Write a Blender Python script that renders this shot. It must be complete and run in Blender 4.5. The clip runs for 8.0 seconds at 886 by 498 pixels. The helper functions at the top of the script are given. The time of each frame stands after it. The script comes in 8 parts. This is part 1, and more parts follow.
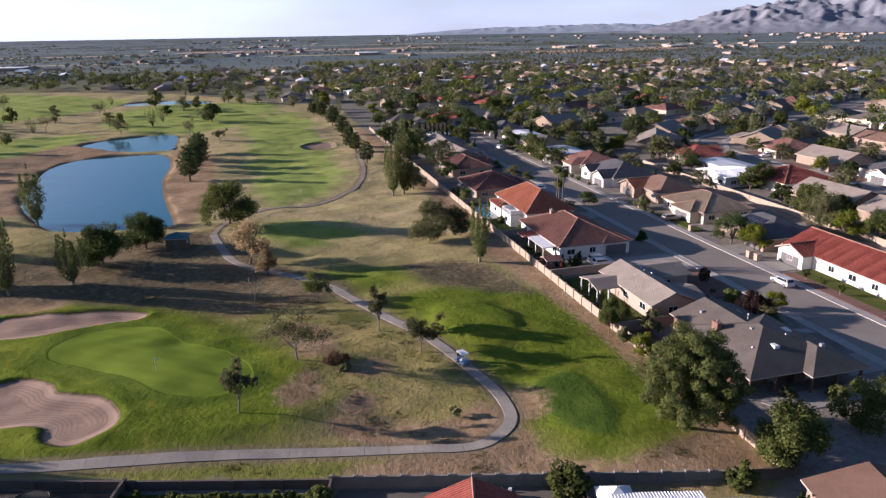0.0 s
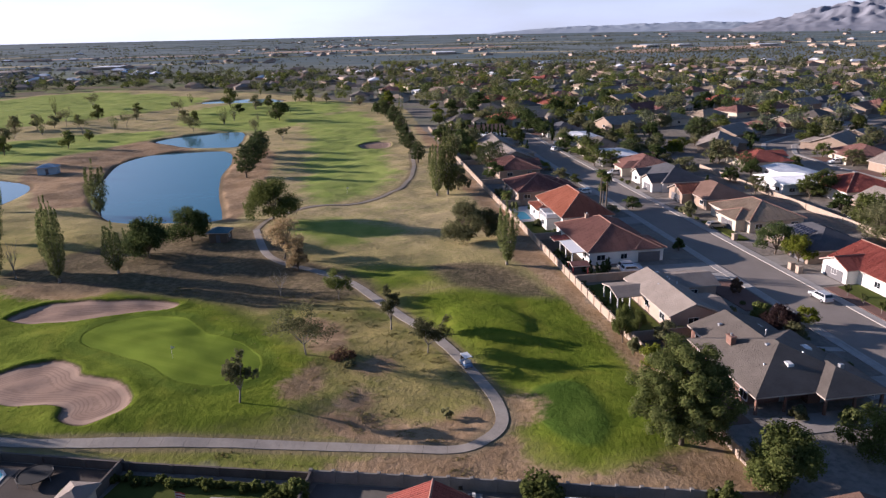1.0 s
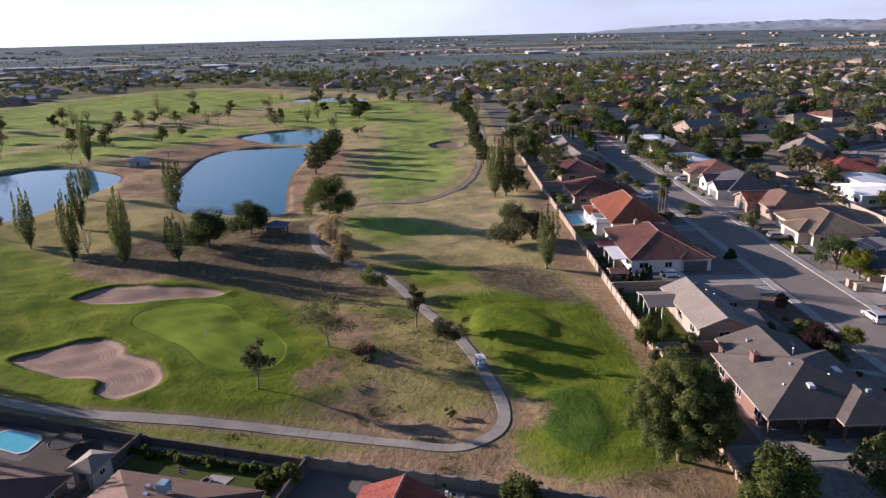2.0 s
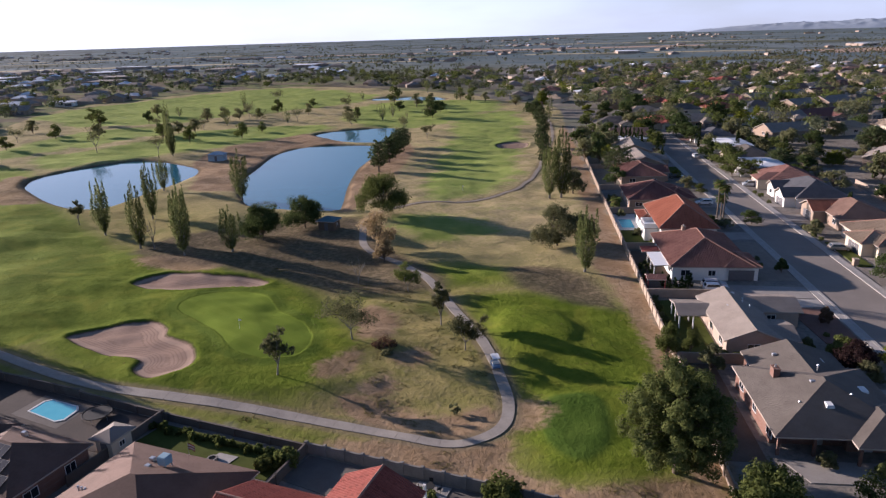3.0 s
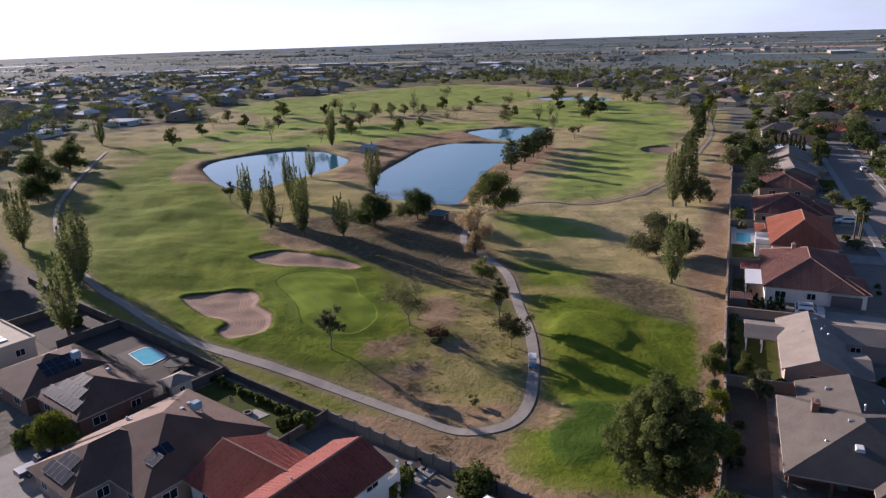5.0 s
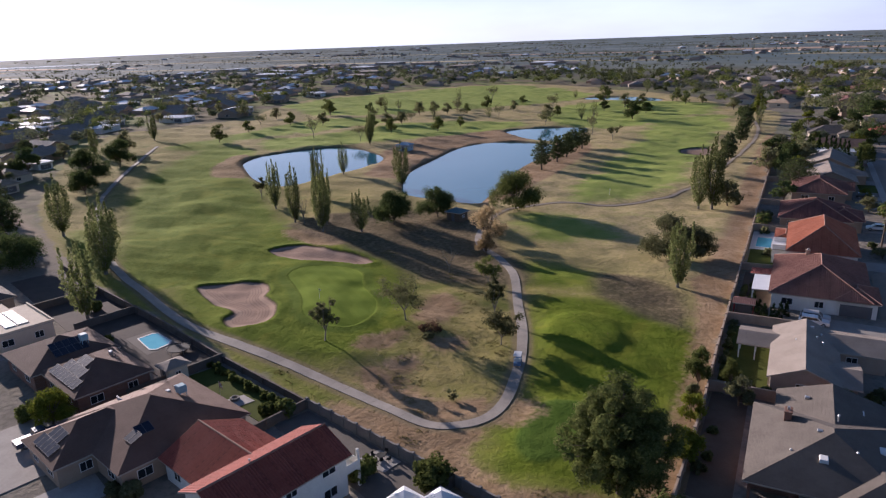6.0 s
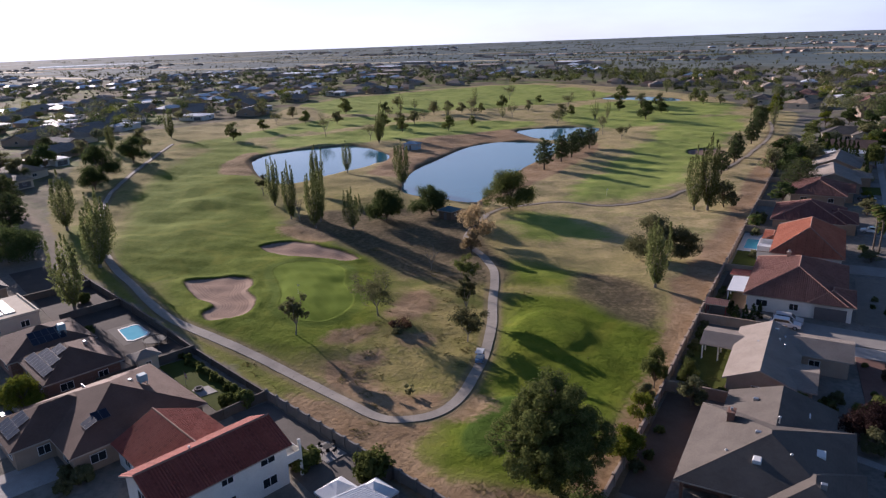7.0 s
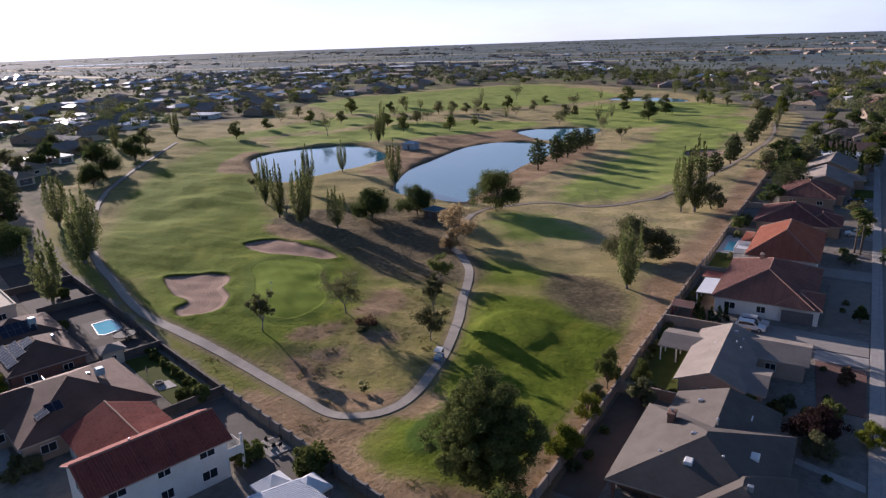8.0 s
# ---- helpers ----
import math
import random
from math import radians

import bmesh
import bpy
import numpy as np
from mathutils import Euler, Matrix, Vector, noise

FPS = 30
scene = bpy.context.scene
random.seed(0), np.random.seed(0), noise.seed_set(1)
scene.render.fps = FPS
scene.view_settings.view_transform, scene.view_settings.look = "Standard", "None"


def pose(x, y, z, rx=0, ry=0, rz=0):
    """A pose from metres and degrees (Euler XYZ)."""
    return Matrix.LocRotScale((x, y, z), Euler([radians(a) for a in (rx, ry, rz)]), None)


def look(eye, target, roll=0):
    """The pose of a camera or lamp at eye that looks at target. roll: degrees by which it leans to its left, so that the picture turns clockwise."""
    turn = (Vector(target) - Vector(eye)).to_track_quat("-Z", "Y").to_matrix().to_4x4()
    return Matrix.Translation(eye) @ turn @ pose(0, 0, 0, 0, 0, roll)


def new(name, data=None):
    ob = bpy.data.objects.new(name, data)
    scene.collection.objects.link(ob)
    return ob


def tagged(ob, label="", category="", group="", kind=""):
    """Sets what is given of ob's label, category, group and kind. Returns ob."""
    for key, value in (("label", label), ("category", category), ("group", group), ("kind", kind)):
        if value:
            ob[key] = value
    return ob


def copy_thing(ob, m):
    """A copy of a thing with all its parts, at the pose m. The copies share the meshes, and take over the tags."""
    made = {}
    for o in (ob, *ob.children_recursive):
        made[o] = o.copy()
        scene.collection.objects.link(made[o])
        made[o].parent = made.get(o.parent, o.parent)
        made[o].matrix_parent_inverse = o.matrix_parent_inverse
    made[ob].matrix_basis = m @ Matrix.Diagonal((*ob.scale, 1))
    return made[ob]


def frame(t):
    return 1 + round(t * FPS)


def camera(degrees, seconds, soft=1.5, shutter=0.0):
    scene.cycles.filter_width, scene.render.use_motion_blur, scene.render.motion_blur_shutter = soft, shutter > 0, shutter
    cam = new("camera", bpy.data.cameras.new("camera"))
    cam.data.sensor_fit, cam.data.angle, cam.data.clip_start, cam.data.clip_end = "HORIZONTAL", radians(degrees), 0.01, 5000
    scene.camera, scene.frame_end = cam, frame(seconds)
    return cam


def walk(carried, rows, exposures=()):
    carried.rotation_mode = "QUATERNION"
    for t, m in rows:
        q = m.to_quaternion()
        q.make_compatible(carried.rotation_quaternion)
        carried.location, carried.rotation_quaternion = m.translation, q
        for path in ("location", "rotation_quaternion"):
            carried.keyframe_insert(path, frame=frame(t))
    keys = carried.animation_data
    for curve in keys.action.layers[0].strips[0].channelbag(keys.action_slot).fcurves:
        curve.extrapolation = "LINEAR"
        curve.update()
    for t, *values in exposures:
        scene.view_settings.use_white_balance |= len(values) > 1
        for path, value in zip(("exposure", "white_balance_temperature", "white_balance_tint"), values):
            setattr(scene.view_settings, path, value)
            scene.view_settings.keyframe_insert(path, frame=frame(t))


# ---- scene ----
cam = camera(65.5, 8.0, soft=1.3)
PATH = [
    (0, (-0.311, -0.01, 47.836), (-0.486, 1.884, 47.217), -1.0),
    (0.5, (4.911, 0.514, 47.997), (4.626, 2.395, 47.378), -1.1),
    (1, (10.079, 1.113, 48.256), (9.686, 2.974, 47.639), -1.3),
    (1.5, (15.611, 1.758, 48.568), (15.089, 3.588, 47.953), -1.4),
    (3, (30.889, 5.433, 48.821), (30.014, 7.125, 48.213), -1.8),
    (3.5, (35.84, 7.179, 48.86), (34.853, 8.809, 48.256), -1.9),
    (4, (40.704, 9.183, 48.92), (39.606, 10.742, 48.318), -1.9),
    (4.5, (45.376, 11.447, 48.877), (44.173, 12.928, 48.278), -1.9),
    (5, (49.899, 13.891, 48.808), (48.597, 15.287, 48.212), -2.0),
    (5.2, (51.781, 15.146, 48.82), (50.44, 16.506, 48.225), -2.0),
    (6.5, (62.468, 23.127, 48.549), (61.029, 24.383, 47.956), -2.1),
    (7, (66.262, 26.644, 48.367), (64.791, 27.864, 47.775), -2.1),
    (7.5, (69.857, 30.293, 48.154), (68.361, 31.482, 47.564), -2.1),
    (8, (72.53, 33.098, 48.101), (71.028, 34.28, 47.511), -2.0),
]
walk(cam, [(t, look(eye, target, roll)) for t, eye, target, roll in PATH], [(0.0, 1.00, 5800, 26), (3.0, 0.92, 5800, 26), (8.0, 0.76, 5760, 26)])

# ---- light ----
SUN_AZ, SUN_EL = 273.2, 13.2      # compass bearing from +y, height in degrees
world = bpy.data.worlds.new("sky")
scene.world = world
world.use_nodes = True
wn = world.node_tree.nodes
wl = world.node_tree.links
sky = wn.new("ShaderNodeTexSky")
sky.sky_type = "NISHITA"
sky.sun_disc = False
sky.sun_elevation, sky.sun_rotation = radians(SUN_EL), radians(SUN_AZ)
sky.air_density, sky.dust_density, sky.ozone_density = 1.0, 0.2, 3.0
# a bright veil of thin cloud low over the horizon
geo = wn.new("ShaderNodeTexCoord")
cut = wn.new("ShaderNodeSeparateXYZ")
wl.new(geo.outputs["Generated"], cut.inputs[0])
def sky_span(value, lo, hi, a, b):
    n = wn.new("ShaderNodeMapRange")
    n.interpolation_type = "SMOOTHSTEP"
    wl.new(value, n.inputs["Value"])
    for k, v in (("From Min", lo), ("From Max", hi), ("To Min", a), ("To Max", b)):
        n.inputs[k].default_value = v
    return n.outputs[0]


def sky_math(op, a, b):
    n = wn.new("ShaderNodeMath")
    n.operation, n.use_clamp = op, True
    wl.new(a, n.inputs[0])
    wl.new(b, n.inputs[1])
    return n.outputs[0]


toward = wn.new("ShaderNodeVectorMath")
toward.operation = "DOT_PRODUCT"
wl.new(geo.outputs["Generated"], toward.inputs[0])
toward.inputs[1].default_value = (math.sin(radians(SUN_AZ)), math.cos(radians(SUN_AZ)), 0.15)
low_veil = sky_span(cut.outputs[2], 0.02, 0.13, 0.72, 0.0)
sun_veil = sky_math("MULTIPLY", sky_span(cut.outputs[2], 0.0, 0.65, 0.95, 0.0), sky_span(toward.outputs["Value"], 0.50, 0.97, 0.0, 1.0))
veil_fac = sky_math("MAXIMUM", low_veil, sun_veil)
streak = wn.new("ShaderNodeMapping")
wl.new(geo.outputs["Generated"], streak.inputs[0])
streak.inputs["Scale"].default_value = (2.0, 2.0, 9.0)
cloud = wn.new("ShaderNodeTexNoise")
cloud.inputs["Scale"].default_value, cloud.inputs["Detail"].default_value, cloud.inputs["Roughness"].default_value = 1.3, 6.0, 0.55
wl.new(streak.outputs[0], cloud.inputs["Vector"])
part_cloud = wn.new("ShaderNodeMapRange")
wl.new(cloud.outputs["Fac"], part_cloud.inputs["Value"])
for k, v in (("From Min", 0.35), ("From Max", 0.65), ("To Min", 0.72), ("To Max", 1.12)):
    part_cloud.inputs[k].default_value = v
both = wn.new("ShaderNodeMath")
both.operation, both.use_clamp = "MULTIPLY", True
wl.new(veil_fac, both.inputs[0])
wl.new(part_cloud.outputs[0], both.inputs[1])
veil = wn.new("ShaderNodeMix")
veil.data_type = "RGBA"
veil.inputs[6].default_value = (7.3, 8.4, 10.2, 1)
veil.inputs[7].default_value = (11.4, 12.8, 14.6, 1)
wl.new(sky_span(toward.outputs["Value"], 0.10, 0.75, 0.0, 1.0), veil.inputs[0])
blend = wn.new("ShaderNodeMix")
blend.data_type = "RGBA"
wl.new(veil.outputs[2], blend.inputs[7])
wl.new(both.outputs[0], blend.inputs[0])
wl.new(sky.outputs[0], blend.inputs[6])
wl.new(blend.outputs[2], wn["Background"].inputs[0])
wn["Background"].inputs[1].default_value = 0.055
to_sun = Vector((math.sin(radians(SUN_AZ)) * math.cos(radians(SUN_EL)), math.cos(radians(SUN_AZ)) * math.cos(radians(SUN_EL)), math.sin(radians(SUN_EL))))
sun = new("sun", bpy.data.lights.new("sun", "SUN"))
sun.data.energy, sun.data.angle, sun.data.color = 5.0, radians(0.55), (1.0, 0.86, 0.68)
sun.matrix_world = look(to_sun * 100, (0, 0, 0))


# ---- small tools ----
G = -1.0                           # level of the flat ground
S_YAW = 20.3                       # the street runs 20 degrees west of +y
S_O = (14.0, 117.9)
rnd = random.Random(11)


def ab(a, b):
    """World x, y of a place a metres up the street and b metres east of the long garden wall."""
    return S_O[0] - 0.347 * a + 0.938 * b, S_O[1] + 0.938 * a + 0.347 * b


def smooth(pts, n=6, closed=True):
    """A Catmull-Rom line through pts."""
    p = np.array(pts, float)
    k = len(p)
    out = []
    for i in range(k if closed else k - 1):
        if closed:
            a, b, c, d = p[(i - 1) % k], p[i], p[(i + 1) % k], p[(i + 2) % k]
        else:
            a, b, c, d = p[max(i - 1, 0)], p[i], p[i + 1], p[min(i + 2, k - 1)]
        for s in np.arange(n) / n:
            out.append(0.5 * (2 * b + (c - a) * s + (2 * a - 5 * b + 4 * c - d) * s * s + (3 * b - a - 3 * c + d) * s ** 3))
    if not closed:
        out.append(p[-1])
    return np.array(out)


def inside_by(px, py, poly, reach=12.0):
    """Signed distance to a closed line, negative inside, cut off at reach."""
    out = np.full(px.shape, reach)
    lo, hi = poly.min(0) - reach, poly.max(0) + reach
    sel = (px > lo[0]) & (px < hi[0]) & (py > lo[1]) & (py < hi[1])
    x, y = px[sel], py[sel]
    if x.size == 0:
        return out
    best = np.full(x.shape, 1e18)
    ins = np.zeros(x.shape, bool)
    for (x0, y0), (x1, y1) in zip(poly, np.roll(poly, -1, 0)):
        dx, dy = x1 - x0, y1 - y0
        s = np.clip(((x - x0) * dx + (y - y0) * dy) / (dx * dx + dy * dy + 1e-9), 0, 1)
        best = np.minimum(best, (x - x0 - s * dx) ** 2 + (y - y0 - s * dy) ** 2)
        if abs(dy) > 1e-9:
            ins ^= ((y0 > y) != (y1 > y)) & (x < dx * (y - y0) / dy + x0)
    out[sel] = np.minimum(np.sqrt(best), reach) * np.where(ins, -1, 1)
    return out


def line_by(px, py, line, reach=12.0):
    """Distance to an open line."""
    out = np.full(px.shape, reach)
    lo, hi = line.min(0) - reach, line.max(0) + reach
    sel = (px > lo[0]) & (px < hi[0]) & (py > lo[1]) & (py < hi[1])
    x, y = px[sel], py[sel]
    best = np.full(x.shape, reach * reach)
    for (x0, y0), (x1, y1) in zip(line[:-1], line[1:]):
        dx, dy = x1 - x0, y1 - y0
        s = np.clip(((x - x0) * dx + (y - y0) * dy) / (dx * dx + dy * dy + 1e-9), 0, 1)
        best = np.minimum(best, (x - x0 - s * dx) ** 2 + (y - y0 - s * dy) ** 2)
    out[sel] = np.sqrt(best)
    return out


def mesh_of(name, verts, faces, mats, uv=None, slots=None, shade=False):
    me = bpy.data.meshes.new(name)
    me.from_pydata([tuple(v) for v in verts], [], [tuple(f) for f in faces])
    for m in mats if isinstance(mats, (list, tuple)) else [mats]:
        me.materials.append(m)
    if slots is not None:
        me.polygons.foreach_set("material_index", slots)
    if uv is not None:
        layer = me.uv_layers.new(name="UVMap")
        layer.data.foreach_set("uv", np.array(uv, float).ravel())
    if shade:
        me.polygons.foreach_set("use_smooth", [True] * len(me.polygons))
    me.update()
    return me


def put(name, me, parent=None, at=None, label=""):
    ob = new(name, me)
    if parent:
        ob.parent = parent
    if at is not None:
        ob.matrix_basis = at
    if label:
        ob["label"] = label
    return ob


def thing(name, at, label, category, group="", kind=""):
    ob = new(name)
    ob.empty_display_size = 0.3
    ob.matrix_basis = at
    return tagged(ob, label, category, group, kind)


class Geo:
    """Collects boxes, prisms and tubes into one mesh."""

    def __init__(self):
        self.v, self.f, self.m = [], [], []

    def add(self, verts, faces, slot=0):
        k = len(self.v)
        self.v += [tuple(v) for v in verts]
        self.f += [tuple(i + k for i in f) for f in faces]
        self.m += [slot] * len(faces)
        return self

    def box(self, x0, x1, y0, y1, z0, z1, slot=0, bev=0.0):
        if bev <= 0:
            v = [(x0, y0, z0), (x1, y0, z0), (x1, y1, z0), (x0, y1, z0), (x0, y0, z1), (x1, y0, z1), (x1, y1, z1), (x0, y1, z1)]
            f = [(3, 2, 1, 0), (4, 5, 6, 7), (0, 1, 5, 4), (1, 2, 6, 5), (2, 3, 7, 6), (3, 0, 4, 7)]
            return self.add(v, f, slot)
        b = bev
        v = [(x0, y0, z0), (x1, y0, z0), (x1, y1, z0), (x0, y1, z0), (x0, y0, z1 - b), (x1, y0, z1 - b), (x1, y1, z1 - b), (x0, y1, z1 - b),
             (x0 + b, y0 + b, z1), (x1 - b, y0 + b, z1), (x1 - b, y1 - b, z1), (x0 + b, y1 - b, z1)]
        f = [(3, 2, 1, 0), (8, 9, 10, 11), (0, 1, 5, 4), (1, 2, 6, 5), (2, 3, 7, 6), (3, 0, 4, 7), (4, 5, 9, 8), (5, 6, 10, 9), (6, 7, 11, 10), (7, 4, 8, 11)]
        return self.add(v, f, slot)

    def tube(self, p0, p1, r0, r1, n=7, slot=0, cap=True):
        p0, p1 = Vector(p0), Vector(p1)
        d = (p1 - p0).normalized()
        s = d.orthogonal().normalized()
        t = d.cross(s)
        v = []
        for p, r in ((p0, r0), (p1, r1)):
            for i in range(n):
                w = 2 * math.pi * i / n
                v.append(p + s * (r * math.cos(w)) + t * (r * math.sin(w)))
        f = [(i, (i + 1) % n, n + (i + 1) % n, n + i) for i in range(n)]
        if cap:
            f += [tuple(range(n, 2 * n)), tuple(reversed(range(n)))]
        return self.add(v, f, slot)

    def mesh(self, name, mats, shade=False):
        return mesh_of(name, self.v, self.f, mats, slots=self.m, shade=shade)


# ---- materials ----
class Nodes:
    def __init__(self, name):
        self.mat = bpy.data.materials.new(name)
        self.mat.use_nodes = True
        self.t = self.mat.node_tree
        self.bsdf = self.t.nodes["Principled BSDF"]

    def node(self, kind):
        return self.t.nodes.new(kind)

    def link(self, a, b):
        self.t.links.new(a, b)

    def noise(self, scale, detail=4, rough=0.6, vec=None, dist=0.0):
        n = self.node("ShaderNodeTexNoise")
        n.inputs["Scale"].default_value, n.inputs["Detail"].default_value = scale, detail
        n.inputs["Roughness"].default_value, n.inputs["Distortion"].default_value = rough, dist
        if vec is not None:
            self.link(vec, n.inputs["Vector"])
        return n.outputs["Fac"]

    def math(self, op, a, b=0.0, clamp=False):
        n = self.node("ShaderNodeMath")
        n.operation, n.use_clamp = op, clamp
        for i, x in enumerate((a, b)):
            if isinstance(x, (int, float)):
                n.inputs[i].default_value = x
            else:
                self.link(x, n.inputs[i])
        return n.outputs[0]

    def span(self, x, lo, hi, a=0.0, b=1.0):
        n = self.node("ShaderNodeMapRange")
        n.interpolation_type = "SMOOTHSTEP"
        self.link(x, n.inputs["Value"])
        for k, v in (("From Min", lo), ("From Max", hi), ("To Min", a), ("To Max", b)):
            n.inputs[k].default_value = v
        return n.outputs["Result"]

    def mix(self, fac, a, b, mode="MIX"):
        n = self.node("ShaderNodeMix")
        n.data_type, n.blend_type = "RGBA", mode
        for i, x in ((0, fac), (6, a), (7, b)):
            if isinstance(x, (int, float)):
                n.inputs[i].default_value = x
            elif isinstance(x, tuple):
                n.inputs[i].default_value = (*x, 1)
            else:
                self.link(x, n.inputs[i])
        return n.outputs[2]

    def bump(self, height, strength=0.5, distance=0.1):
        n = self.node("ShaderNodeBump")
        n.inputs["Strength"].default_value, n.inputs["Distance"].default_value = strength, distance
        self.link(height, n.inputs["Height"])
        self.link(n.outputs[0], self.bsdf.inputs["Normal"])

    def done(self, color, rough=0.8, metal=0.0, spec=0.3):
        for k, x in (("Base Color", color), ("Roughness", rough)):
            if isinstance(x, (int, float)):
                self.bsdf.inputs[k].default_value = x
            elif isinstance(x, tuple):
                self.bsdf.inputs[k].default_value = (*x, 1)
            else:
                self.link(x, self.bsdf.inputs[k])
        self.bsdf.inputs["Metallic"].default_value = metal
        self.bsdf.inputs["Specular IOR Level"].default_value = spec
        return self.mat

    def place(self):
        return self.node("ShaderNodeNewGeometry").outputs["Position"]

    def one(self):
        return self.node("ShaderNodeObjectInfo").outputs["Random"]

    def island(self):
        return self.node("ShaderNodeNewGeometry").outputs["Random Per Island"]

    def attr(self, name):
        n = self.node("ShaderNodeAttribute")
        n.attribute_name = name
        return n.outputs["Fac"]

    def uv(self):
        n = self.node("ShaderNodeUVMap")
        n.uv_map = "UVMap"
        return n.outputs[0]

    def scaled(self, color, by):
        n = self.node("ShaderNodeVectorMath")
        n.operation = "SCALE"
        self.link(color, n.inputs[0])
        self.link(by, n.inputs["Scale"])
        return n.outputs[0]

    def tone(self, source, spread):
        """A factor round one, from a random number."""
        return self.math("ADD", self.math("MULTIPLY", source, spread), 1 - spread / 2)


def plain(name, c1, c2, scale=3.0, rough=0.8, bump=0.2, metal=0.0, spec=0.3, fine=None, vary=0.0):
    """Two tones at two scales, with a fine relief."""
    n = Nodes(name)
    p = n.place()
    a = n.span(n.noise(scale, 5, 0.65, p), 0.3, 0.7)
    b = n.noise(fine or scale * 9, 4, 0.6, p)
    col = n.mix(a, c1, c2)
    col = n.mix(0.35, col, n.mix(b, tuple(0.55 * c for c in c1), tuple(min(1, 1.35 * c) for c in c2)))
    if vary:
        col = n.scaled(col, n.tone(n.one(), vary))
    if bump:
        n.bump(b, bump, 0.05)
    return n.done(col, rough, metal, spec)


def leaf(name, c1, c2, c3, through_light=0.35):
    """Leaves: each one of its own tone, letting some light through."""
    n = Nodes(name)
    i = n.island()
    col = n.mix(n.span(i, 0.0, 0.7), c1, c2)
    col = n.mix(n.span(i, 0.75, 1.0), col, c3)
    col = n.scaled(col, n.tone(n.one(), 0.5))
    d, t, m = n.node("ShaderNodeBsdfDiffuse"), n.node("ShaderNodeBsdfTranslucent"), n.node("ShaderNodeMixShader")
    m.inputs[0].default_value = through_light
    n.link(col, d.inputs[0])
    n.link(col, t.inputs[0])
    n.link(d.outputs[0], m.inputs[1])
    n.link(t.outputs[0], m.inputs[2])
    n.link(m.outputs[0], n.t.nodes["Material Output"].inputs[0])
    return n.mat


def roofing(name, c1, c2, kind="shingle", rough=0.85):
    """Roof covering laid by the roof's own metre coordinates: shingles in courses, or ribs of clay tile."""
    n = Nodes(name)
    uv = n.uv()
    sep = n.node("ShaderNodeSeparateXYZ")
    n.link(uv, sep.inputs[0])
    u, v = sep.outputs[0], sep.outputs[1]
    p = n.place()
    big = n.span(n.noise(0.35, 4, 0.6, p), 0.3, 0.7)
    brick = n.node("ShaderNodeTexBrick")
    brick.offset = 0.5
    n.link(uv, brick.inputs["Vector"])
    brick.inputs["Scale"].default_value = 1.0
    brick.inputs["Mortar Size"].default_value = 0.012
    if kind == "shingle":
        brick.inputs["Brick Width"].default_value, brick.inputs["Row Height"].default_value = 0.32, 0.14
        height = n.math("FRACT", n.math("DIVIDE", v, 0.14))
        dist = 0.02
    else:
        brick.inputs["Brick Width"].default_value, brick.inputs["Row Height"].default_value = 0.30, 0.40
        wave = n.math("ABSOLUTE", n.math("SINE", n.math("MULTIPLY", u, math.pi / 0.30)))
        height = n.math("ADD", wave, n.math("MULTIPLY", n.math("FRACT", n.math("DIVIDE", v, 0.40)), 0.4))
        dist = 0.12
    for i, c in ((1, c1), (2, c2)):
        brick.inputs["Color%d" % i].default_value = (*c, 1)
    brick.inputs["Mortar"].default_value = (*[0.45 * x for x in c1], 1)
    col = n.mix(big, n.mix(0.5, brick.outputs[0], c1), n.mix(0.6, brick.outputs[0], tuple(1.12 * x for x in c2)))
    col = n.mix(0.18, col, n.noise(14, 3, 0.6, p), "OVERLAY")
    n.bump(height, 0.9, dist)
    return n.done(col, rough)


# ---- the ground, golf course and water ----
GREEN = smooth([(-71, 91), (-71, 97), (-66, 102), (-59, 102), (-51, 97), (-43, 94), (-37.5, 89), (-36, 83.5), (-40, 80), (-47, 80), (-53, 83.5), (-62, 87.5)])
BUNKERS = [smooth([(-80, 74), (-79, 78), (-71, 84.5), (-65, 83), (-62, 80.5), (-55, 79), (-50, 75), (-50, 71), (-53, 68.3), (-57, 69), (-59, 72), (-63, 72.4), (-69, 72)]),
           smooth([(-92, 98), (-90, 104.5), (-84, 107), (-79, 107.5), (-70, 109.5), (-64, 109), (-64, 106), (-70, 104), (-76, 99), (-84, 97.5)]),
           smooth([(-83, 283), (-77, 285), (-74, 292), (-77, 300), (-84, 299), (-88, 291)])]
PONDS = [smooth([(-116, 162), (-127, 170), (-144, 188), (-157, 212), (-171, 242), (-168, 263), (-143, 272), (-128, 251), (-117, 222), (-103, 195), (-90, 173), (-89, 167), (-104, 163)]),
         smooth([(-219, 157), (-229, 171), (-227, 198), (-215, 210), (-190, 206), (-177, 200), (-169, 187), (-164, 164), (-160, 146), (-166, 140), (-183, 142), (-208, 151)]),
         smooth([(-188, 291), (-188, 308), (-170, 325), (-159, 322), (-145, 286), (-161, 280)]),
         smooth([(-262, 462), (-258, 482), (-225, 490), (-205, 476), (-222, 462)])]
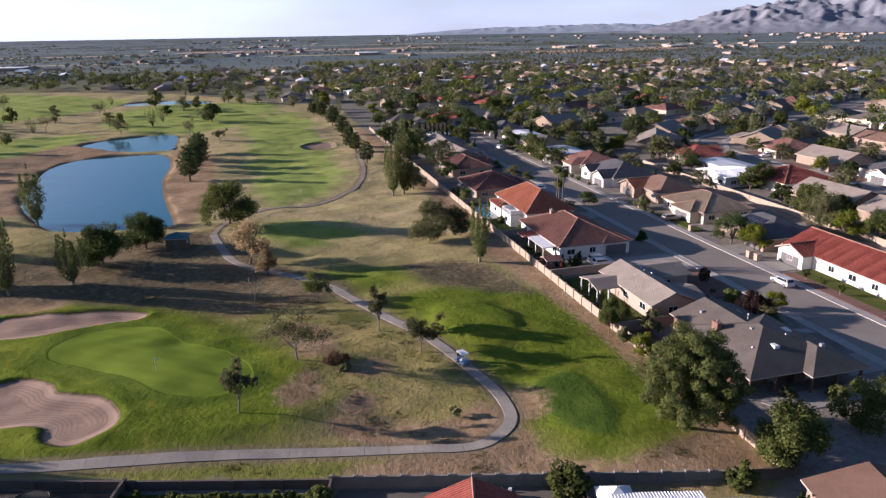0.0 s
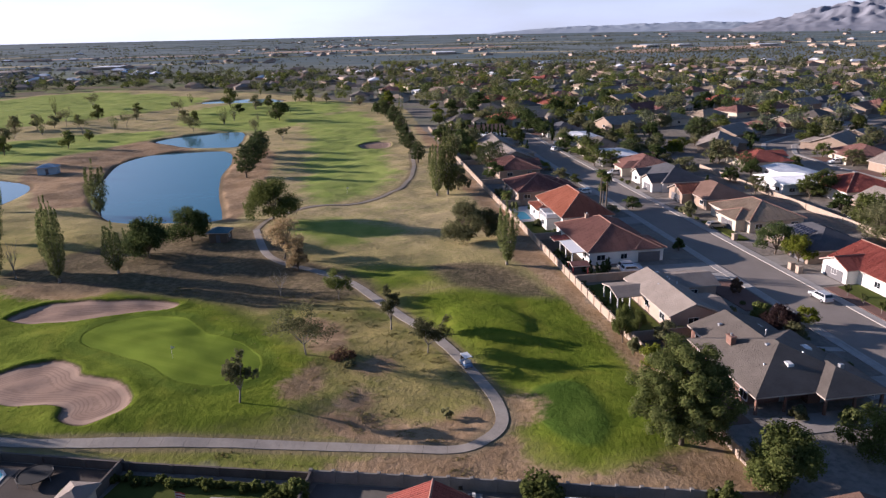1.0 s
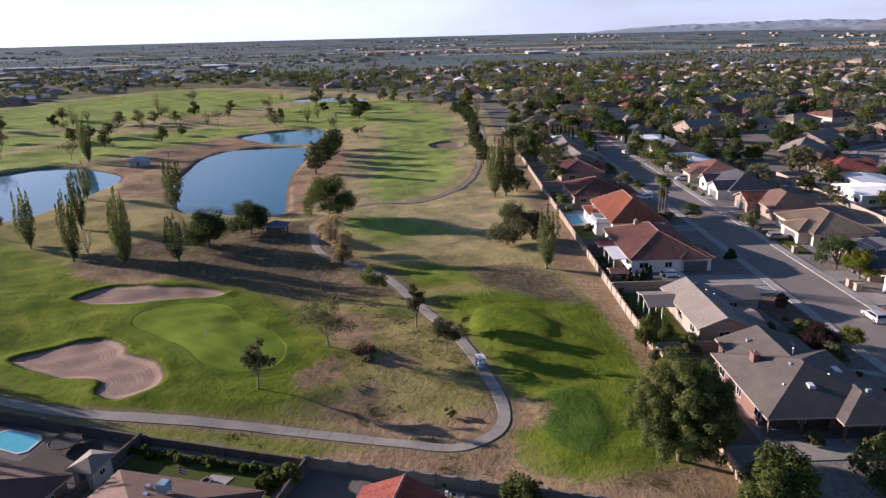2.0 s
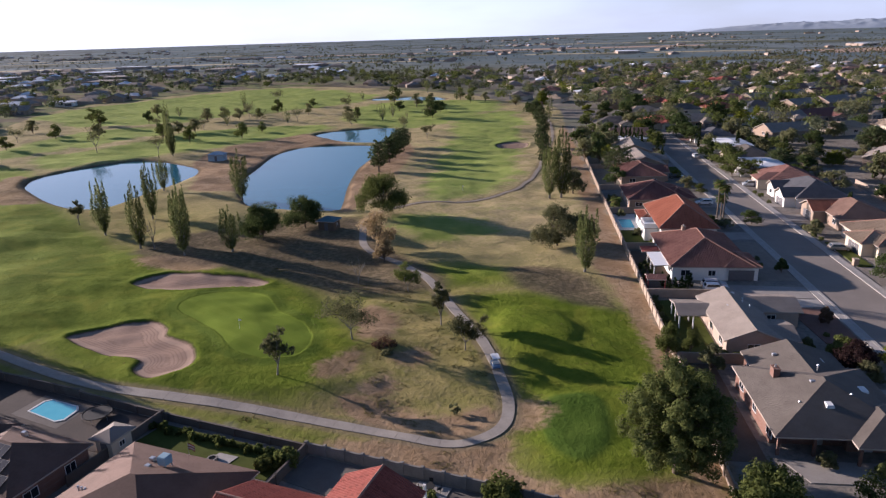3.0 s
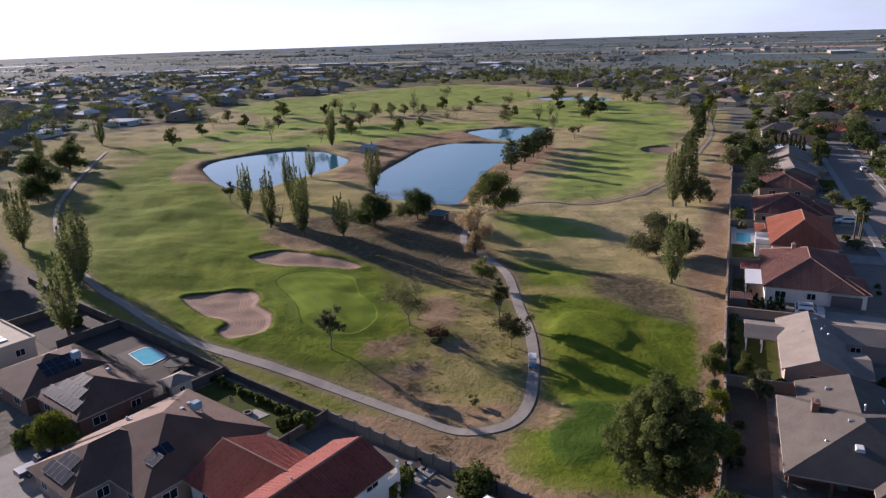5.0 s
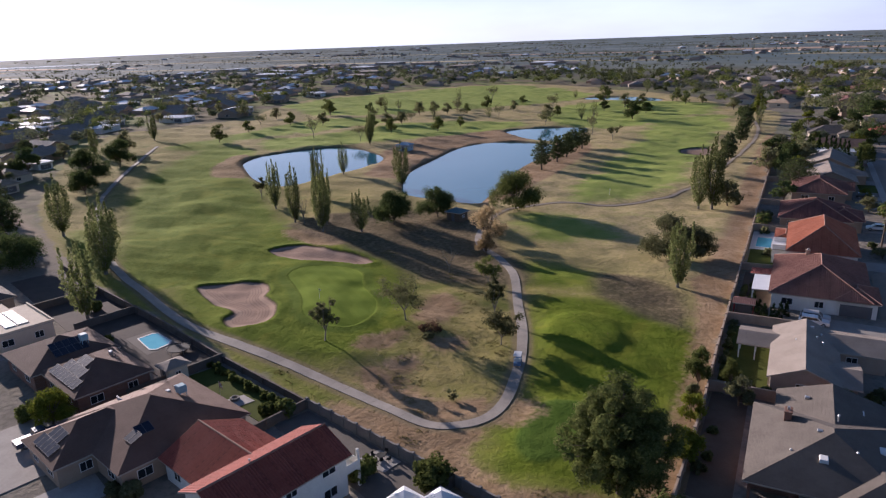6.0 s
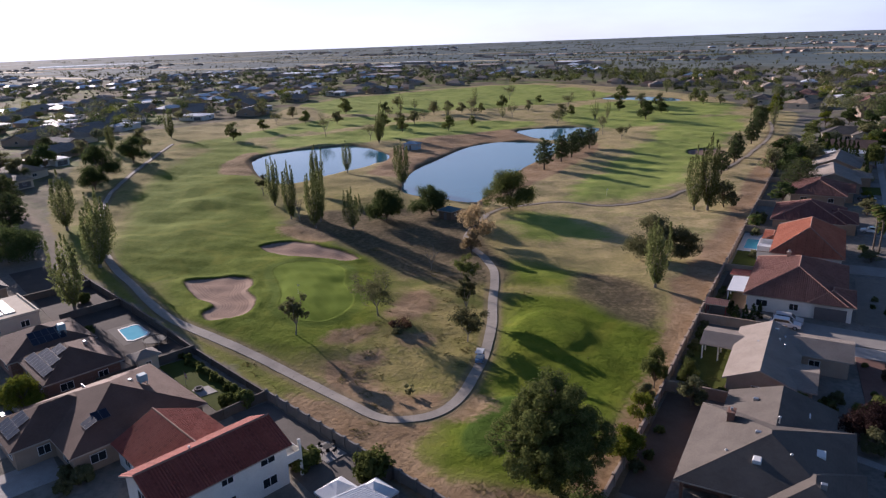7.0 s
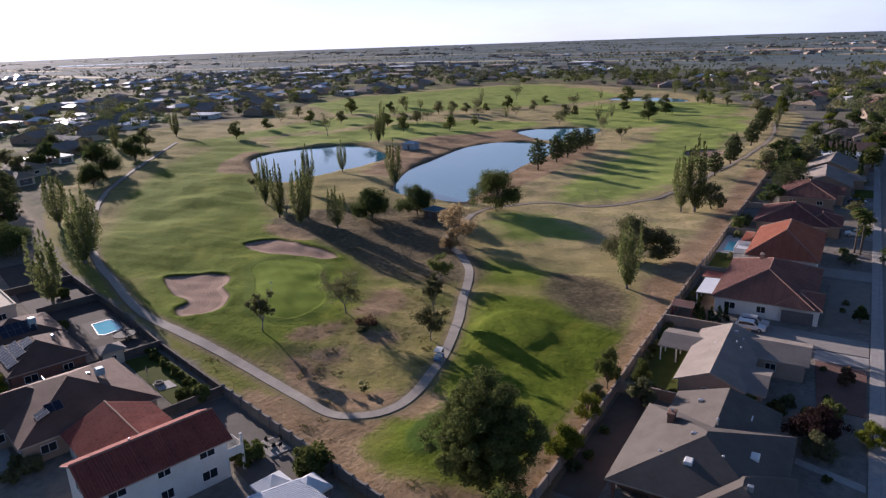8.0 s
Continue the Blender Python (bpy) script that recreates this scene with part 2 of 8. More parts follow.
LUSH = [smooth([(-12, 105), (-19, 116), (-14, 121), (-8, 124), (-1, 126), (6, 123.5), (12.5, 115), (15.5, 108), (17, 98), (20.5, 87), (22.5, 79.5), (18, 74.5), (12.3, 71.6), (8.6, 72.4), (5.0, 77.5), (3.0, 80), (2.6, 86), (-3.6, 96)]),
        smooth([(-88, 75), (-99, 103), (-87, 115), (-57, 109), (-41, 98), (-31, 90), (-29, 76), (-36, 71), (-54, 66), (-64, 66)]),
        smooth([(-94, 67), (-142, 85), (-190, 104), (-240, 138), (-268, 170), (-242, 172), (-213, 146), (-171, 131), (-125, 114), (-104, 110), (-95, 101), (-87, 82)]),
        smooth([(-72, 193), (-92, 238), (-122, 316), (-148, 382), (-121, 404), (-88, 322), (-61, 255), (-53, 220), (-54, 203), (-62, 193)]),
        smooth([(-50, 148), (-67, 160), (-61, 175), (-31, 170), (-36, 155)]),
        smooth([(-276, 199), (-263, 234), (-252, 304), (-200, 320), (-196, 260), (-208, 236), (-226, 204), (-240, 178)]),
        smooth([(-445, 310), (-453, 422), (-424, 542), (-287, 498), (-263, 431), (-295, 348), (-338, 283)]),
        smooth([(-289, 150), (-310, 200), (-330, 260), (-290, 300), (-272, 250), (-285, 190), (-262, 168)]),
        smooth([(-150, 330), (-200, 340), (-240, 400), (-230, 450), (-170, 470), (-140, 420)]),
        smooth([(-34, 118), (-40, 131), (-26, 138), (-12, 133), (-8, 127), (-22, 124)]),
        smooth([(-150, 66), (-110, 59.5), (-80, 60), (-55, 61.5), (-35, 63), (-18, 65), (-16, 69), (-30, 67.5), (-45, 65), (-60, 62.7), (-86, 63.2), (-110, 65), (-150, 74)])]
SOIL = [smooth([(-164, 188), (-194, 218), (-197, 264), (-191, 292), (-159, 274), (-172, 250), (-158, 215), (-137, 178), (-150, 172)]),
        smooth([(-85, 167), (-105, 201), (-127, 248), (-140, 287), (-120, 270), (-101, 225), (-88, 188)]),
        smooth([(-217, 143), (-240, 165), (-224, 162), (-205, 149), (-186, 139), (-196, 133)]),
        smooth([(-104, 110), (-99, 115), (-84, 114), (-82, 110), (-92, 108)]),
        smooth([(-21.5, 75.2), (-20, 77.5), (-14, 77.2), (-6, 78), (-4, 81.5), (-0.8, 79), (-0.6, 75.6), (-5.6, 72.6), (-12, 71.9), (-16, 72.2)]),
        smooth([(-22, 80), (-20, 84), (-18.5, 82), (-20, 79)]), smooth([(-36.5, 105), (-32, 104), (-27.5, 97.2), (-31, 94)]), smooth([(-30.6, 83), (-28, 87.5), (-26.6, 82.5), (-29, 80)]),
        smooth([(-17, 66.5), (-9, 70), (-4, 71.2), (0.6, 73.2), (2.4, 75.0), (4.4, 71.2), (12, 68.6), (19, 71.2), (26, 76.5), (30, 72), (24, 67), (7, 65.6), (0, 65.2), (-10, 64.6)]),
        smooth([(14, 118), (4, 140), (-5, 148), (0.5, 138), (11.5, 117), (17.5, 102), (22.5, 89), (26, 77), (28.5, 82), (21, 101)]),
        smooth([(-21.5, 91), (-20.5, 94), (-18.5, 92.5), (-20, 89.5)]),
        smooth([(1.2, 84.8), (2.6, 86.6), (4.0, 85.4), (3.2, 83.2)]),
        smooth([(-3.5, 78), (-1, 81), (2.8, 82), (3, 85), (5, 84), (3.5, 80)], 4),
        smooth([ab(28, -1), ab(60, -1), ab(120, -1), ab(240, -1), ab(240, -4.5), ab(150, -6), ab(90, -5), ab(50, -6), ab(28, -5)], 4)]
SHADED_SOIL = smooth([(-112, 116), (-100, 140), (-84, 156), (-70, 156), (-54, 140), (-30, 124), (-44, 112), (-62, 112), (-84, 112)])
MOUNDS = [smooth([(-13, 110), (-11, 116), (-6, 118), (0.5, 113), (3, 107), (0.5, 99.5), (-4, 98.5), (-10, 103)]), smooth([(3.4, 86), (5.3, 89.5), (10, 90.8), (13.2, 87), (15, 80), (13.5, 74.8), (9.7, 75), (6.3, 79)])]
CART_PATH = smooth([(-300, 150), (-274, 134), (-229, 109), (-195, 91), (-160, 78), (-125, 69), (-102, 65.5), (-86, 64.8), (-71, 63.9), (-59, 64.1), (-44, 66.5), (-29, 69.1), (-14, 71.0), (-4.2, 72.3), (-0.7, 74.9),
                    (0.9, 79), (-0.5, 84.5), (-4.1, 90.6), (-8.2, 96.6), (-15, 104.6), (-23.2, 112.8), (-32, 122), (-38, 127), (-46, 131.5), (-54.5, 135), (-60.5, 140), (-66, 148), (-72, 158)], 8, False)
FAR_PATH = smooth([(-72, 158), (-72, 172), (-69, 180), (-63, 186), (-55, 192), (-50, 202), (-47.5, 217), (-50, 238), (-55, 257), (-62, 284), (-71, 318), (-86, 360), (-104, 396)], 6, False)


def relief(x, y):
    """Height of the ground."""
    def hump(cx, cy, r, h, sx=1.0):
        return h * np.exp(-(((x - cx) * sx) ** 2 + (y - cy) ** 2) / (r * r))
    z = np.full(x.shape, G)
    b = (x - S_O[0]) * 0.938 + (y - S_O[1]) * 0.347
    course = 1 / (1 + np.exp(np.clip((b + 4) / 2.0, -50, 50))) / (1 + np.exp(np.clip((66.5 - y) / 0.8, -50, 50))) * np.clip((900 - np.hypot(x, y)) / 300, 0, 1)
    w = 0.45 * np.sin(x * 0.085 + 1.3 * np.sin(y * 0.05)) * np.cos(y * 0.075 + 0.6) + 0.20 * np.sin(x * 0.23 + y * 0.17 + 2 * np.sin(y * 0.06)) * np.cos(y * 0.19 - x * 0.04) + 0.13 * np.sin(y * 0.37 - x * 0.16 + np.sin(x * 0.11)) + 0.07 * np.sin(x * 0.71 + 2.0 * np.sin(y * 0.29)) * np.sin(y * 0.63)
    w = w * 1.25 + hump(-54, 91, 21, 1.2, 0.75) - hump(-52, 97, 4, 0.55) + hump(-40, 74, 7, 0.3)
    w = w + hump(-4, 109, 9, 0.8) + hump(5, 101, 6, 0.35) + hump(10, 83, 8, 0.6, 0.9)
    w = w + hump(-113, 146, 13, 2.0) + hump(-150, 105, 9, 0.8) - hump(-140, 92, 8, 0.7) + hump(-185, 125, 14, 1.0) - hump(-166, 108, 8, 0.6) + hump(-120, 95, 10, 0.5)
    w = w + hump(-215, 250, 25, 1.6) + hump(-255, 260, 18, 1.2) - hump(-240, 225, 12, 1.0) + hump(-100, 330, 12, 1.0) + hump(-130, 350, 20, 0.8)
    z = z + w * course - 14.0 * np.clip((np.hypot(x, y) - 2000) / 3000, 0, 1)
    for s in MOUNDS:
        d = inside_by(x, y, s, 4.0)
        z = z + np.interp(d, [-3.2, -1.4, 0.2, 1.6], [0.44, 0.38, 0.09, 0.0])
    for s in BUNKERS:
        d = inside_by(x, y, s, 4.0)
        z = z + np.interp(d, [-4, -1.2, -0.1, 0.5, 3.0], [-0.75, -0.5, -0.25, 0.22, 0.0])
    for s in PONDS:
        d = inside_by(x, y, s, 6.0)
        z = np.where(d < 6, np.minimum(z, np.interp(d, [-5, 0, 1.2, 5.9, 6], [-3.0, -1.6, -1.25, 2.0, 9.0])), z)
    d = line_by(x, y, CART_PATH, 5.0)
    z = np.where(d < 5, z + (G + 0.1 * np.sin(x * 0.05) - z) * 0.45 * (1 - np.clip((d - 1.8) / 3.2, 0, 1)), z)
    return z


def height(x, y):
    return float(relief(np.array([float(x)]), np.array([float(y)]))[0])


def steps(bounds):
    """Grid lines: (start, spacing) stretches, the last entry ends them."""
    out = []
    for (s, d), (e, _) in zip(bounds[:-1], bounds[1:]):
        out += list(np.linspace(s, e, max(1, round((e - s) / d)), endpoint=False))
    return np.array(out + [bounds[-1][0]])


gx = steps([(-5200, 260), (-2600, 130), (-1300, 60), (-700, 14), (-480, 3.2), (-240, 1.6), (-110, 0.62), (36, 2.5), (120, 12), (400, 60), (1300, 130), (2600, 260), (5200, 0)])
gy = steps([(-1500, 120), (-300, 30), (0, 4), (60, 0.62), (128, 1.6), (300, 3.2), (520, 14), (800, 60), (1600, 130), (2800, 240), (5200, 0)])
GX, GY = np.meshgrid(gx, gy)
PX, PY = GX.ravel(), GY.ravel()
PZ = relief(PX, PY)


def union(shapes, reach):
    d = np.full(PX.shape, reach)
    for s in shapes:
        d = np.minimum(d, inside_by(PX, PY, s, reach))
    return d


sd_green = inside_by(PX, PY, GREEN, 4.0)
sd_sand = union(BUNKERS, 4.0)
# far fairways take more straw than the watered close turf, partly to imitate haze
sd_lush = np.minimum(np.minimum(union(LUSH[:2], 12.0), union(LUSH[2:3], 12.0) - 2.5), np.minimum(np.minimum(union(LUSH[3:4] + LUSH[5:9], 12.0) + 3.0, union(LUSH[4:5], 12.0) + 5.0), union(LUSH[9:], 12.0) + 3.5))
sd_soil = np.minimum(union(SOIL, 8.0), np.clip(union(PONDS, 8.0) + 0.4, -8, 8))
# two patches of brown ground that carry painted tree shade
sd_shaded_soil = union([SHADED_SOIL, smooth([(-11, 125.5), (-19, 132), (-20, 139), (-10, 140), (-1.5, 135), (3.5, 127), (4, 123)])], 8.0)
sd_path = np.minimum(line_by(PX, PY, CART_PATH, 6.0), line_by(PX, PY, FAR_PATH, 6.0))
# the golf course as a whole; all else near is town, farther is dry plain
COURSE = smooth([(31, 68), (14, 118), (-19, 206), (-75, 352), (-110, 440), (-160, 470), (-230, 520), (-420, 560), (-470, 420), (-460, 330), (-380, 235), (-370, 150), (-300, 110), (-200, 72), (-120, 60), (-60, 62), (0, 65.5)], 4)
sd_course = inside_by(PX, PY, COURSE, 14.0)
TEES = [smooth([(3.4, 86), (5.3, 89.5), (10, 90.8), (13.2, 87), (15, 80), (13.5, 74.8), (9.7, 75), (6.3, 79)])]
sd_tee = union(TEES, 3.0)

n = Nodes("turf_and_soil")
p = n.place()
sep = n.node("ShaderNodeSeparateXYZ")
n.link(p, sep.inputs[0])
wide, mid, fine, grit = n.noise(0.035, 5, 0.6, p), n.noise(0.16, 5, 0.62, p), n.noise(0.9, 5, 0.65, p), n.noise(6.0, 3, 0.6, p)


def jit(src, amount):
    return n.math("MULTIPLY", n.math("SUBTRACT", src, 0.5), amount)


streaks = n.node("ShaderNodeMapping")
n.link(p, streaks.inputs[0])
streaks.inputs["Scale"].default_value, streaks.inputs["Rotation"].default_value = (0.010, 0.034, 1), (0, 0, radians(-28))
streak_n = n.noise(1.0, 5, 0.6, streaks.outputs[0])
lushness = n.math("ADD", n.math("ADD", n.attr("lush"), n.math("MULTIPLY", jit(streak_n, 34.0), n.attr("far"))), n.math("ADD", jit(wide, 5.0), n.math("ADD", jit(mid, 6.5), jit(fine, 4.0))))
k_lush = n.span(lushness, -2.0, 6.5, 1.0, 0.0)
dry = n.mix(n.span(mid, 0.3, 0.7), (0.300, 0.246, 0.100), (0.225, 0.205, 0.066))
dry = n.mix(n.span(fine, 0.48, 0.74, 0.0, 0.8), dry, (0.370, 0.300, 0.150))
dry = n.mix(n.span(n.noise(0.45, 5, 0.7, p), 0.52, 0.66, 0.0, 0.7), dry, (0.145, 0.135, 0.042))
dry = n.mix(n.span(n.math("ADD", n.math("MULTIPLY", wide, 0.6), n.math("MULTIPLY", mid, 0.4)), 0.50, 0.62, 0.0, 0.75), dry, (0.125, 0.145, 0.034))
grass = n.mix(n.span(mid, 0.3, 0.7), (0.110, 0.152, 0.016), (0.148, 0.184, 0.022))
grass = n.mix(n.span(fine, 0.4, 0.8), grass, (0.078, 0.116, 0.010))
grass = n.mix(n.span(n.noise(0.07, 3, 0.5, p, 1.5), 0.5, 0.72), grass, (0.176, 0.196, 0.025))
dry = n.mix(n.span(n.noise(1.5, 6, 0.72, p, 0.4), 0.55, 0.66, 0.0, 0.6), dry, (0.128, 0.122, 0.040))
# both grasses pale and lose saturation with distance: haze put into the colour
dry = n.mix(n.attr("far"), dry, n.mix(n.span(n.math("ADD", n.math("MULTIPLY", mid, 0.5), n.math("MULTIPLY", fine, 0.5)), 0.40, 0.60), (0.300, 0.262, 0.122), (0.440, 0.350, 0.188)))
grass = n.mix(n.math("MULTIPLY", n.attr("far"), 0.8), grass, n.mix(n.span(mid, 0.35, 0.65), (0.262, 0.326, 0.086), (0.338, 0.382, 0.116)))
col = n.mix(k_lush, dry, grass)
tee = n.span(n.math("ADD", n.attr("tee"), jit(mid, 1.2)), -1.0, 0.6, 0.9, 0.0)
col = n.mix(tee, col, n.mix(n.span(mid, 0.3, 0.7), (0.047, 0.088, 0.014), (0.062, 0.106, 0.018)))
soil = n.mix(n.span(mid, 0.3, 0.7), (0.262, 0.168, 0.106), (0.385, 0.268, 0.178))
soil = n.mix(n.span(fine, 0.4, 0.75), soil, (0.200, 0.130, 0.074))
k_soil = n.span(n.math("ADD", n.attr("soil"), n.math("ADD", jit(mid, 5.0), n.math("ADD", jit(fine, 4.6), jit(wide, 1.5)))), -0.2, 2.4, 1.0, 0.0)
col = n.mix(n.math("MULTIPLY", k_soil, 0.84), col, soil)
# brown ground behind the green, darkened by tree shade put into its colour
k_shaded_soil = n.span(n.math("ADD", n.attr("shaded_soil"), n.math("ADD", jit(mid, 4.0), jit(fine, 4.0))), -1.5, 3.0, 0.85, 0.0)
col = n.mix(k_shaded_soil, col, n.mix(n.span(fine, 0.40, 0.66), (0.102, 0.080, 0.055), n.mix(n.span(mid, 0.4, 0.6), (0.160, 0.124, 0.084), (0.225, 0.172, 0.112))))
edge = n.span(n.math("ADD", n.attr("path"), jit(fine, 1.6)), 1.2, 2.3, 0.75, 0.0)
col = n.mix(edge, col, (0.215, 0.170, 0.105))
wet = n.span(n.math("ABSOLUTE", n.math("ADD", n.attr("pond"), jit(fine, 1.6))), 0.5, 2.0, 0.7, 0.0)
col = n.mix(wet, col, (0.085, 0.070, 0.048))
# the putting green, with mown stripes
stripe = n.math("SINE", n.math("MULTIPLY", n.math("ADD", n.math("MULTIPLY", sep.outputs[0], 0.25), sep.outputs[1]), 2.4))
green = n.mix(n.span(stripe, -0.6, 0.6), (0.148, 0.206, 0.024), (0.166, 0.224, 0.028))
green = n.mix(n.span(mid, 0.35, 0.7), green, (0.138, 0.196, 0.024))
collar = n.span(n.math("ABSOLUTE", n.math("SUBTRACT", n.attr("green"), 1.2)), 0.2, 1.8, 0.45, 0.0)
col = n.mix(collar, col, (0.070, 0.118, 0.018))
k_green = n.span(n.math("ADD", n.attr("green"), jit(fine, 0.5)), -0.25, 0.2, 1.0, 0.0)
col = n.mix(k_green, col, green)
# raked sand with a dark lip
rake = n.math("SINE", n.math("MULTIPLY", n.math("ADD", n.attr("sand"), jit(mid, 1.0)), 11.0))
sand = n.mix(n.span(mid, 0.3, 0.7), (0.275, 0.192, 0.146), (0.335, 0.240, 0.184))
sand = n.mix(n.span(rake, 0.0, 1.0, 0.0, 0.5), sand, (0.200, 0.142, 0.105))
k_sand = n.span(n.math("ADD", n.attr("sand"), jit(fine, 0.5)), -0.12, 0.12, 1.0, 0.0)
lip = n.span(n.math("ABSOLUTE", n.math("ADD", n.attr("sand"), jit(fine, 0.8))), 0.12, 0.4, 0.6, 0.0)
col = n.mix(k_sand, col, sand)
sand_rim = n.span(n.math("ABSOLUTE", n.math("ADD", n.attr("sand"), n.math("ADD", jit(mid, 0.8), 0.9))), 0.2, 0.8, 0.55, 0.0)
col = n.mix(n.math("MULTIPLY", sand_rim, k_sand), col, (0.42, 0.31, 0.235))
col = n.mix(lip, col, (0.060, 0.055, 0.026))
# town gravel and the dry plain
gravel = n.mix(n.span(mid, 0.3, 0.7), (0.240, 0.195, 0.165), (0.335, 0.280, 0.238))
gravel = n.mix(n.span(fine, 0.4, 0.7), gravel, (0.180, 0.150, 0.125))
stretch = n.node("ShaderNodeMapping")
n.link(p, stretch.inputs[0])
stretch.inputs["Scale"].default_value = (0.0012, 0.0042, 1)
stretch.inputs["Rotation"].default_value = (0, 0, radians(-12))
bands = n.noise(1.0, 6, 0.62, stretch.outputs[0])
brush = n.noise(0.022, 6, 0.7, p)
# bluish grey mixed in for the plain: distance haze put into its colour
hazy_plain = n.mix(n.span(bands, 0.42, 0.58), (0.122, 0.168, 0.184), (0.190, 0.226, 0.230))
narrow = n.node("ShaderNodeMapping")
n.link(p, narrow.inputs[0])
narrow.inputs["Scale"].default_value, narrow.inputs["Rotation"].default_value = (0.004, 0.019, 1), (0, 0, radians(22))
hazy_plain = n.mix(n.span(n.noise(1.0, 5, 0.65, narrow.outputs[0]), 0.48, 0.60, 0.0, 0.75), hazy_plain, (0.142, 0.166, 0.160))
hazy_plain = n.mix(n.span(n.noise(0.0045, 3, 0.5, p), 0.55, 0.62), hazy_plain, (0.112, 0.122, 0.098))
hazy_plain = n.mix(n.span(brush, 0.48, 0.62, 0.0, 0.6), hazy_plain, (0.118, 0.134, 0.118))
strips = n.node("ShaderNodeMapping")
n.link(p, strips.inputs[0])
strips.inputs["Scale"].default_value, strips.inputs["Rotation"].default_value = (0.007, 0.024, 1), (0, 0, radians(-24))
turf_w = n.mix(n.span(n.noise(1.0, 5, 0.6, strips.outputs[0]), 0.42, 0.58), (0.205, 0.172, 0.118), (0.205, 0.225, 0.092))
turf_w = n.mix(n.span(n.noise(0.05, 5, 0.65, p), 0.50, 0.64, 0.0, 0.7), turf_w, (0.120, 0.118, 0.066))
hazy_plain = n.mix(n.attr("west"), hazy_plain, turf_w)
hazy_plain = n.mix(n.span(bands, 0.66, 0.70), hazy_plain, (0.330, 0.265, 0.185))
outer = n.mix(n.math("MULTIPLY", n.attr("town"), n.math("SUBTRACT", 1.0, n.attr("west"))), hazy_plain, gravel)
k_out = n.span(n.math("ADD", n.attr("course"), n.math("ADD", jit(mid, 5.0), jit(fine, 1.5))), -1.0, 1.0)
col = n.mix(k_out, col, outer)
h = n.math("ADD", n.math("MULTIPLY", fine, n.math("SUBTRACT", 1.0, n.math("MULTIPLY", k_green, 0.9))), n.math("MULTIPLY", grit, 0.25))
h = n.math("MULTIPLY", h, n.math("SUBTRACT", 1.0, n.math("MULTIPLY", k_sand, 0.75)))
n.bump(h, 0.60, 0.40)
TURF = n.done(col, 0.95, 0.0, 0.02)

nx, ny = len(gx), len(gy)
ii = np.arange((ny - 1) * (nx - 1))
base = (ii // (nx - 1)) * nx + ii % (nx - 1)
QUADS = np.stack([base, base + 1, base + nx + 1, base + nx], 1)


gz = PZ.reshape(ny, nx)
dz_y, dz_x = np.gradient(gz, gy, gx)
NORMALS = np.stack([-dz_x.ravel(), -dz_y.ravel(), np.ones(PX.size)], 1)
NORMALS /= np.linalg.norm(NORMALS, axis=1)[:, None]


def ground_piece(name, sel, attrs):
    """A part of the one sheet, with what grows where."""
    q = QUADS[sel]
    used, inv = np.unique(q, return_inverse=True)
    q = inv.reshape(q.shape)
    me = bpy.data.meshes.new(name)
    me.vertices.add(len(used))
    me.vertices.foreach_set("co", np.stack([PX[used], PY[used], PZ[used]], 1).ravel())
    me.loops.add(q.size)
    me.loops.foreach_set("vertex_index", q.ravel())
    me.polygons.add(len(q))
    me.polygons.foreach_set("loop_start", np.arange(len(q)) * 4)
    me.polygons.foreach_set("use_smooth", np.ones(len(q), bool))
    for key, val in attrs.items():
        me.attributes.new(key, "FLOAT", "POINT").data.foreach_set("value", val[used].astype(np.float32))
    me.materials.append(TURF)
    me.update(calc_edges=True)
    me.normals_split_custom_set_from_vertices(NORMALS[used])
    return put(name, me)


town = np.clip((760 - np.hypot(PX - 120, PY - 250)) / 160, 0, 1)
west = np.clip(2.2 * np.exp(-(((PX + 560) / 430) ** 2 + ((PY - 270) / 400) ** 2)), 0, 1)
ATTRS = {"green": sd_green, "sand": sd_sand, "lush": sd_lush, "soil": sd_soil, "path": sd_path, "course": sd_course, "tee": sd_tee, "town": town, "west": west, "far": np.clip(np.maximum((PY + 0.10 * PX - 120) / 45, np.clip((-PX - 105) / 70, 0, 0.15)), 0, 1), "shaded_soil": sd_shaded_soil, "pond": union(PONDS, 6.0)}
mid_of = lambda d: d[QUADS].mean(1)
in_green = mid_of(sd_green) < 0
parts_sand = [mid_of(inside_by(PX, PY, s, 4.0)) < 0 for s in BUNKERS]
rest = ~in_green & ~parts_sand[0] & ~parts_sand[1] & ~parts_sand[2]
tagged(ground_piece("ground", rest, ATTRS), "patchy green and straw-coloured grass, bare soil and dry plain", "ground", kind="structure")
tagged(ground_piece("putting_green", in_green, ATTRS), "smooth closely mown kidney-shaped golf putting green", "putting green", kind="structure")
for sel in parts_sand:
    tagged(ground_piece("sand_bunker", sel, ATTRS), "golf bunker of raked pinkish sand with a turf lip", "sand bunker", "bunkers", kind="structure")

n = Nodes("pond_water")
p = n.place()
ripple = n.noise(1.6, 3, 0.6, p)
n.bump(n.math("ADD", ripple, n.math("MULTIPLY", n.noise(0.25, 2, 0.5, p), 2.0)), 0.10, 0.06)
WATER = n.done(n.mix(n.noise(0.05, 3, 0.5, p), (0.030, 0.128, 0.185), (0.038, 0.150, 0.212)), 0.04, 0.0, 0.5)
WATER.node_tree.nodes["Principled BSDF"].inputs["IOR"].default_value = 1.33
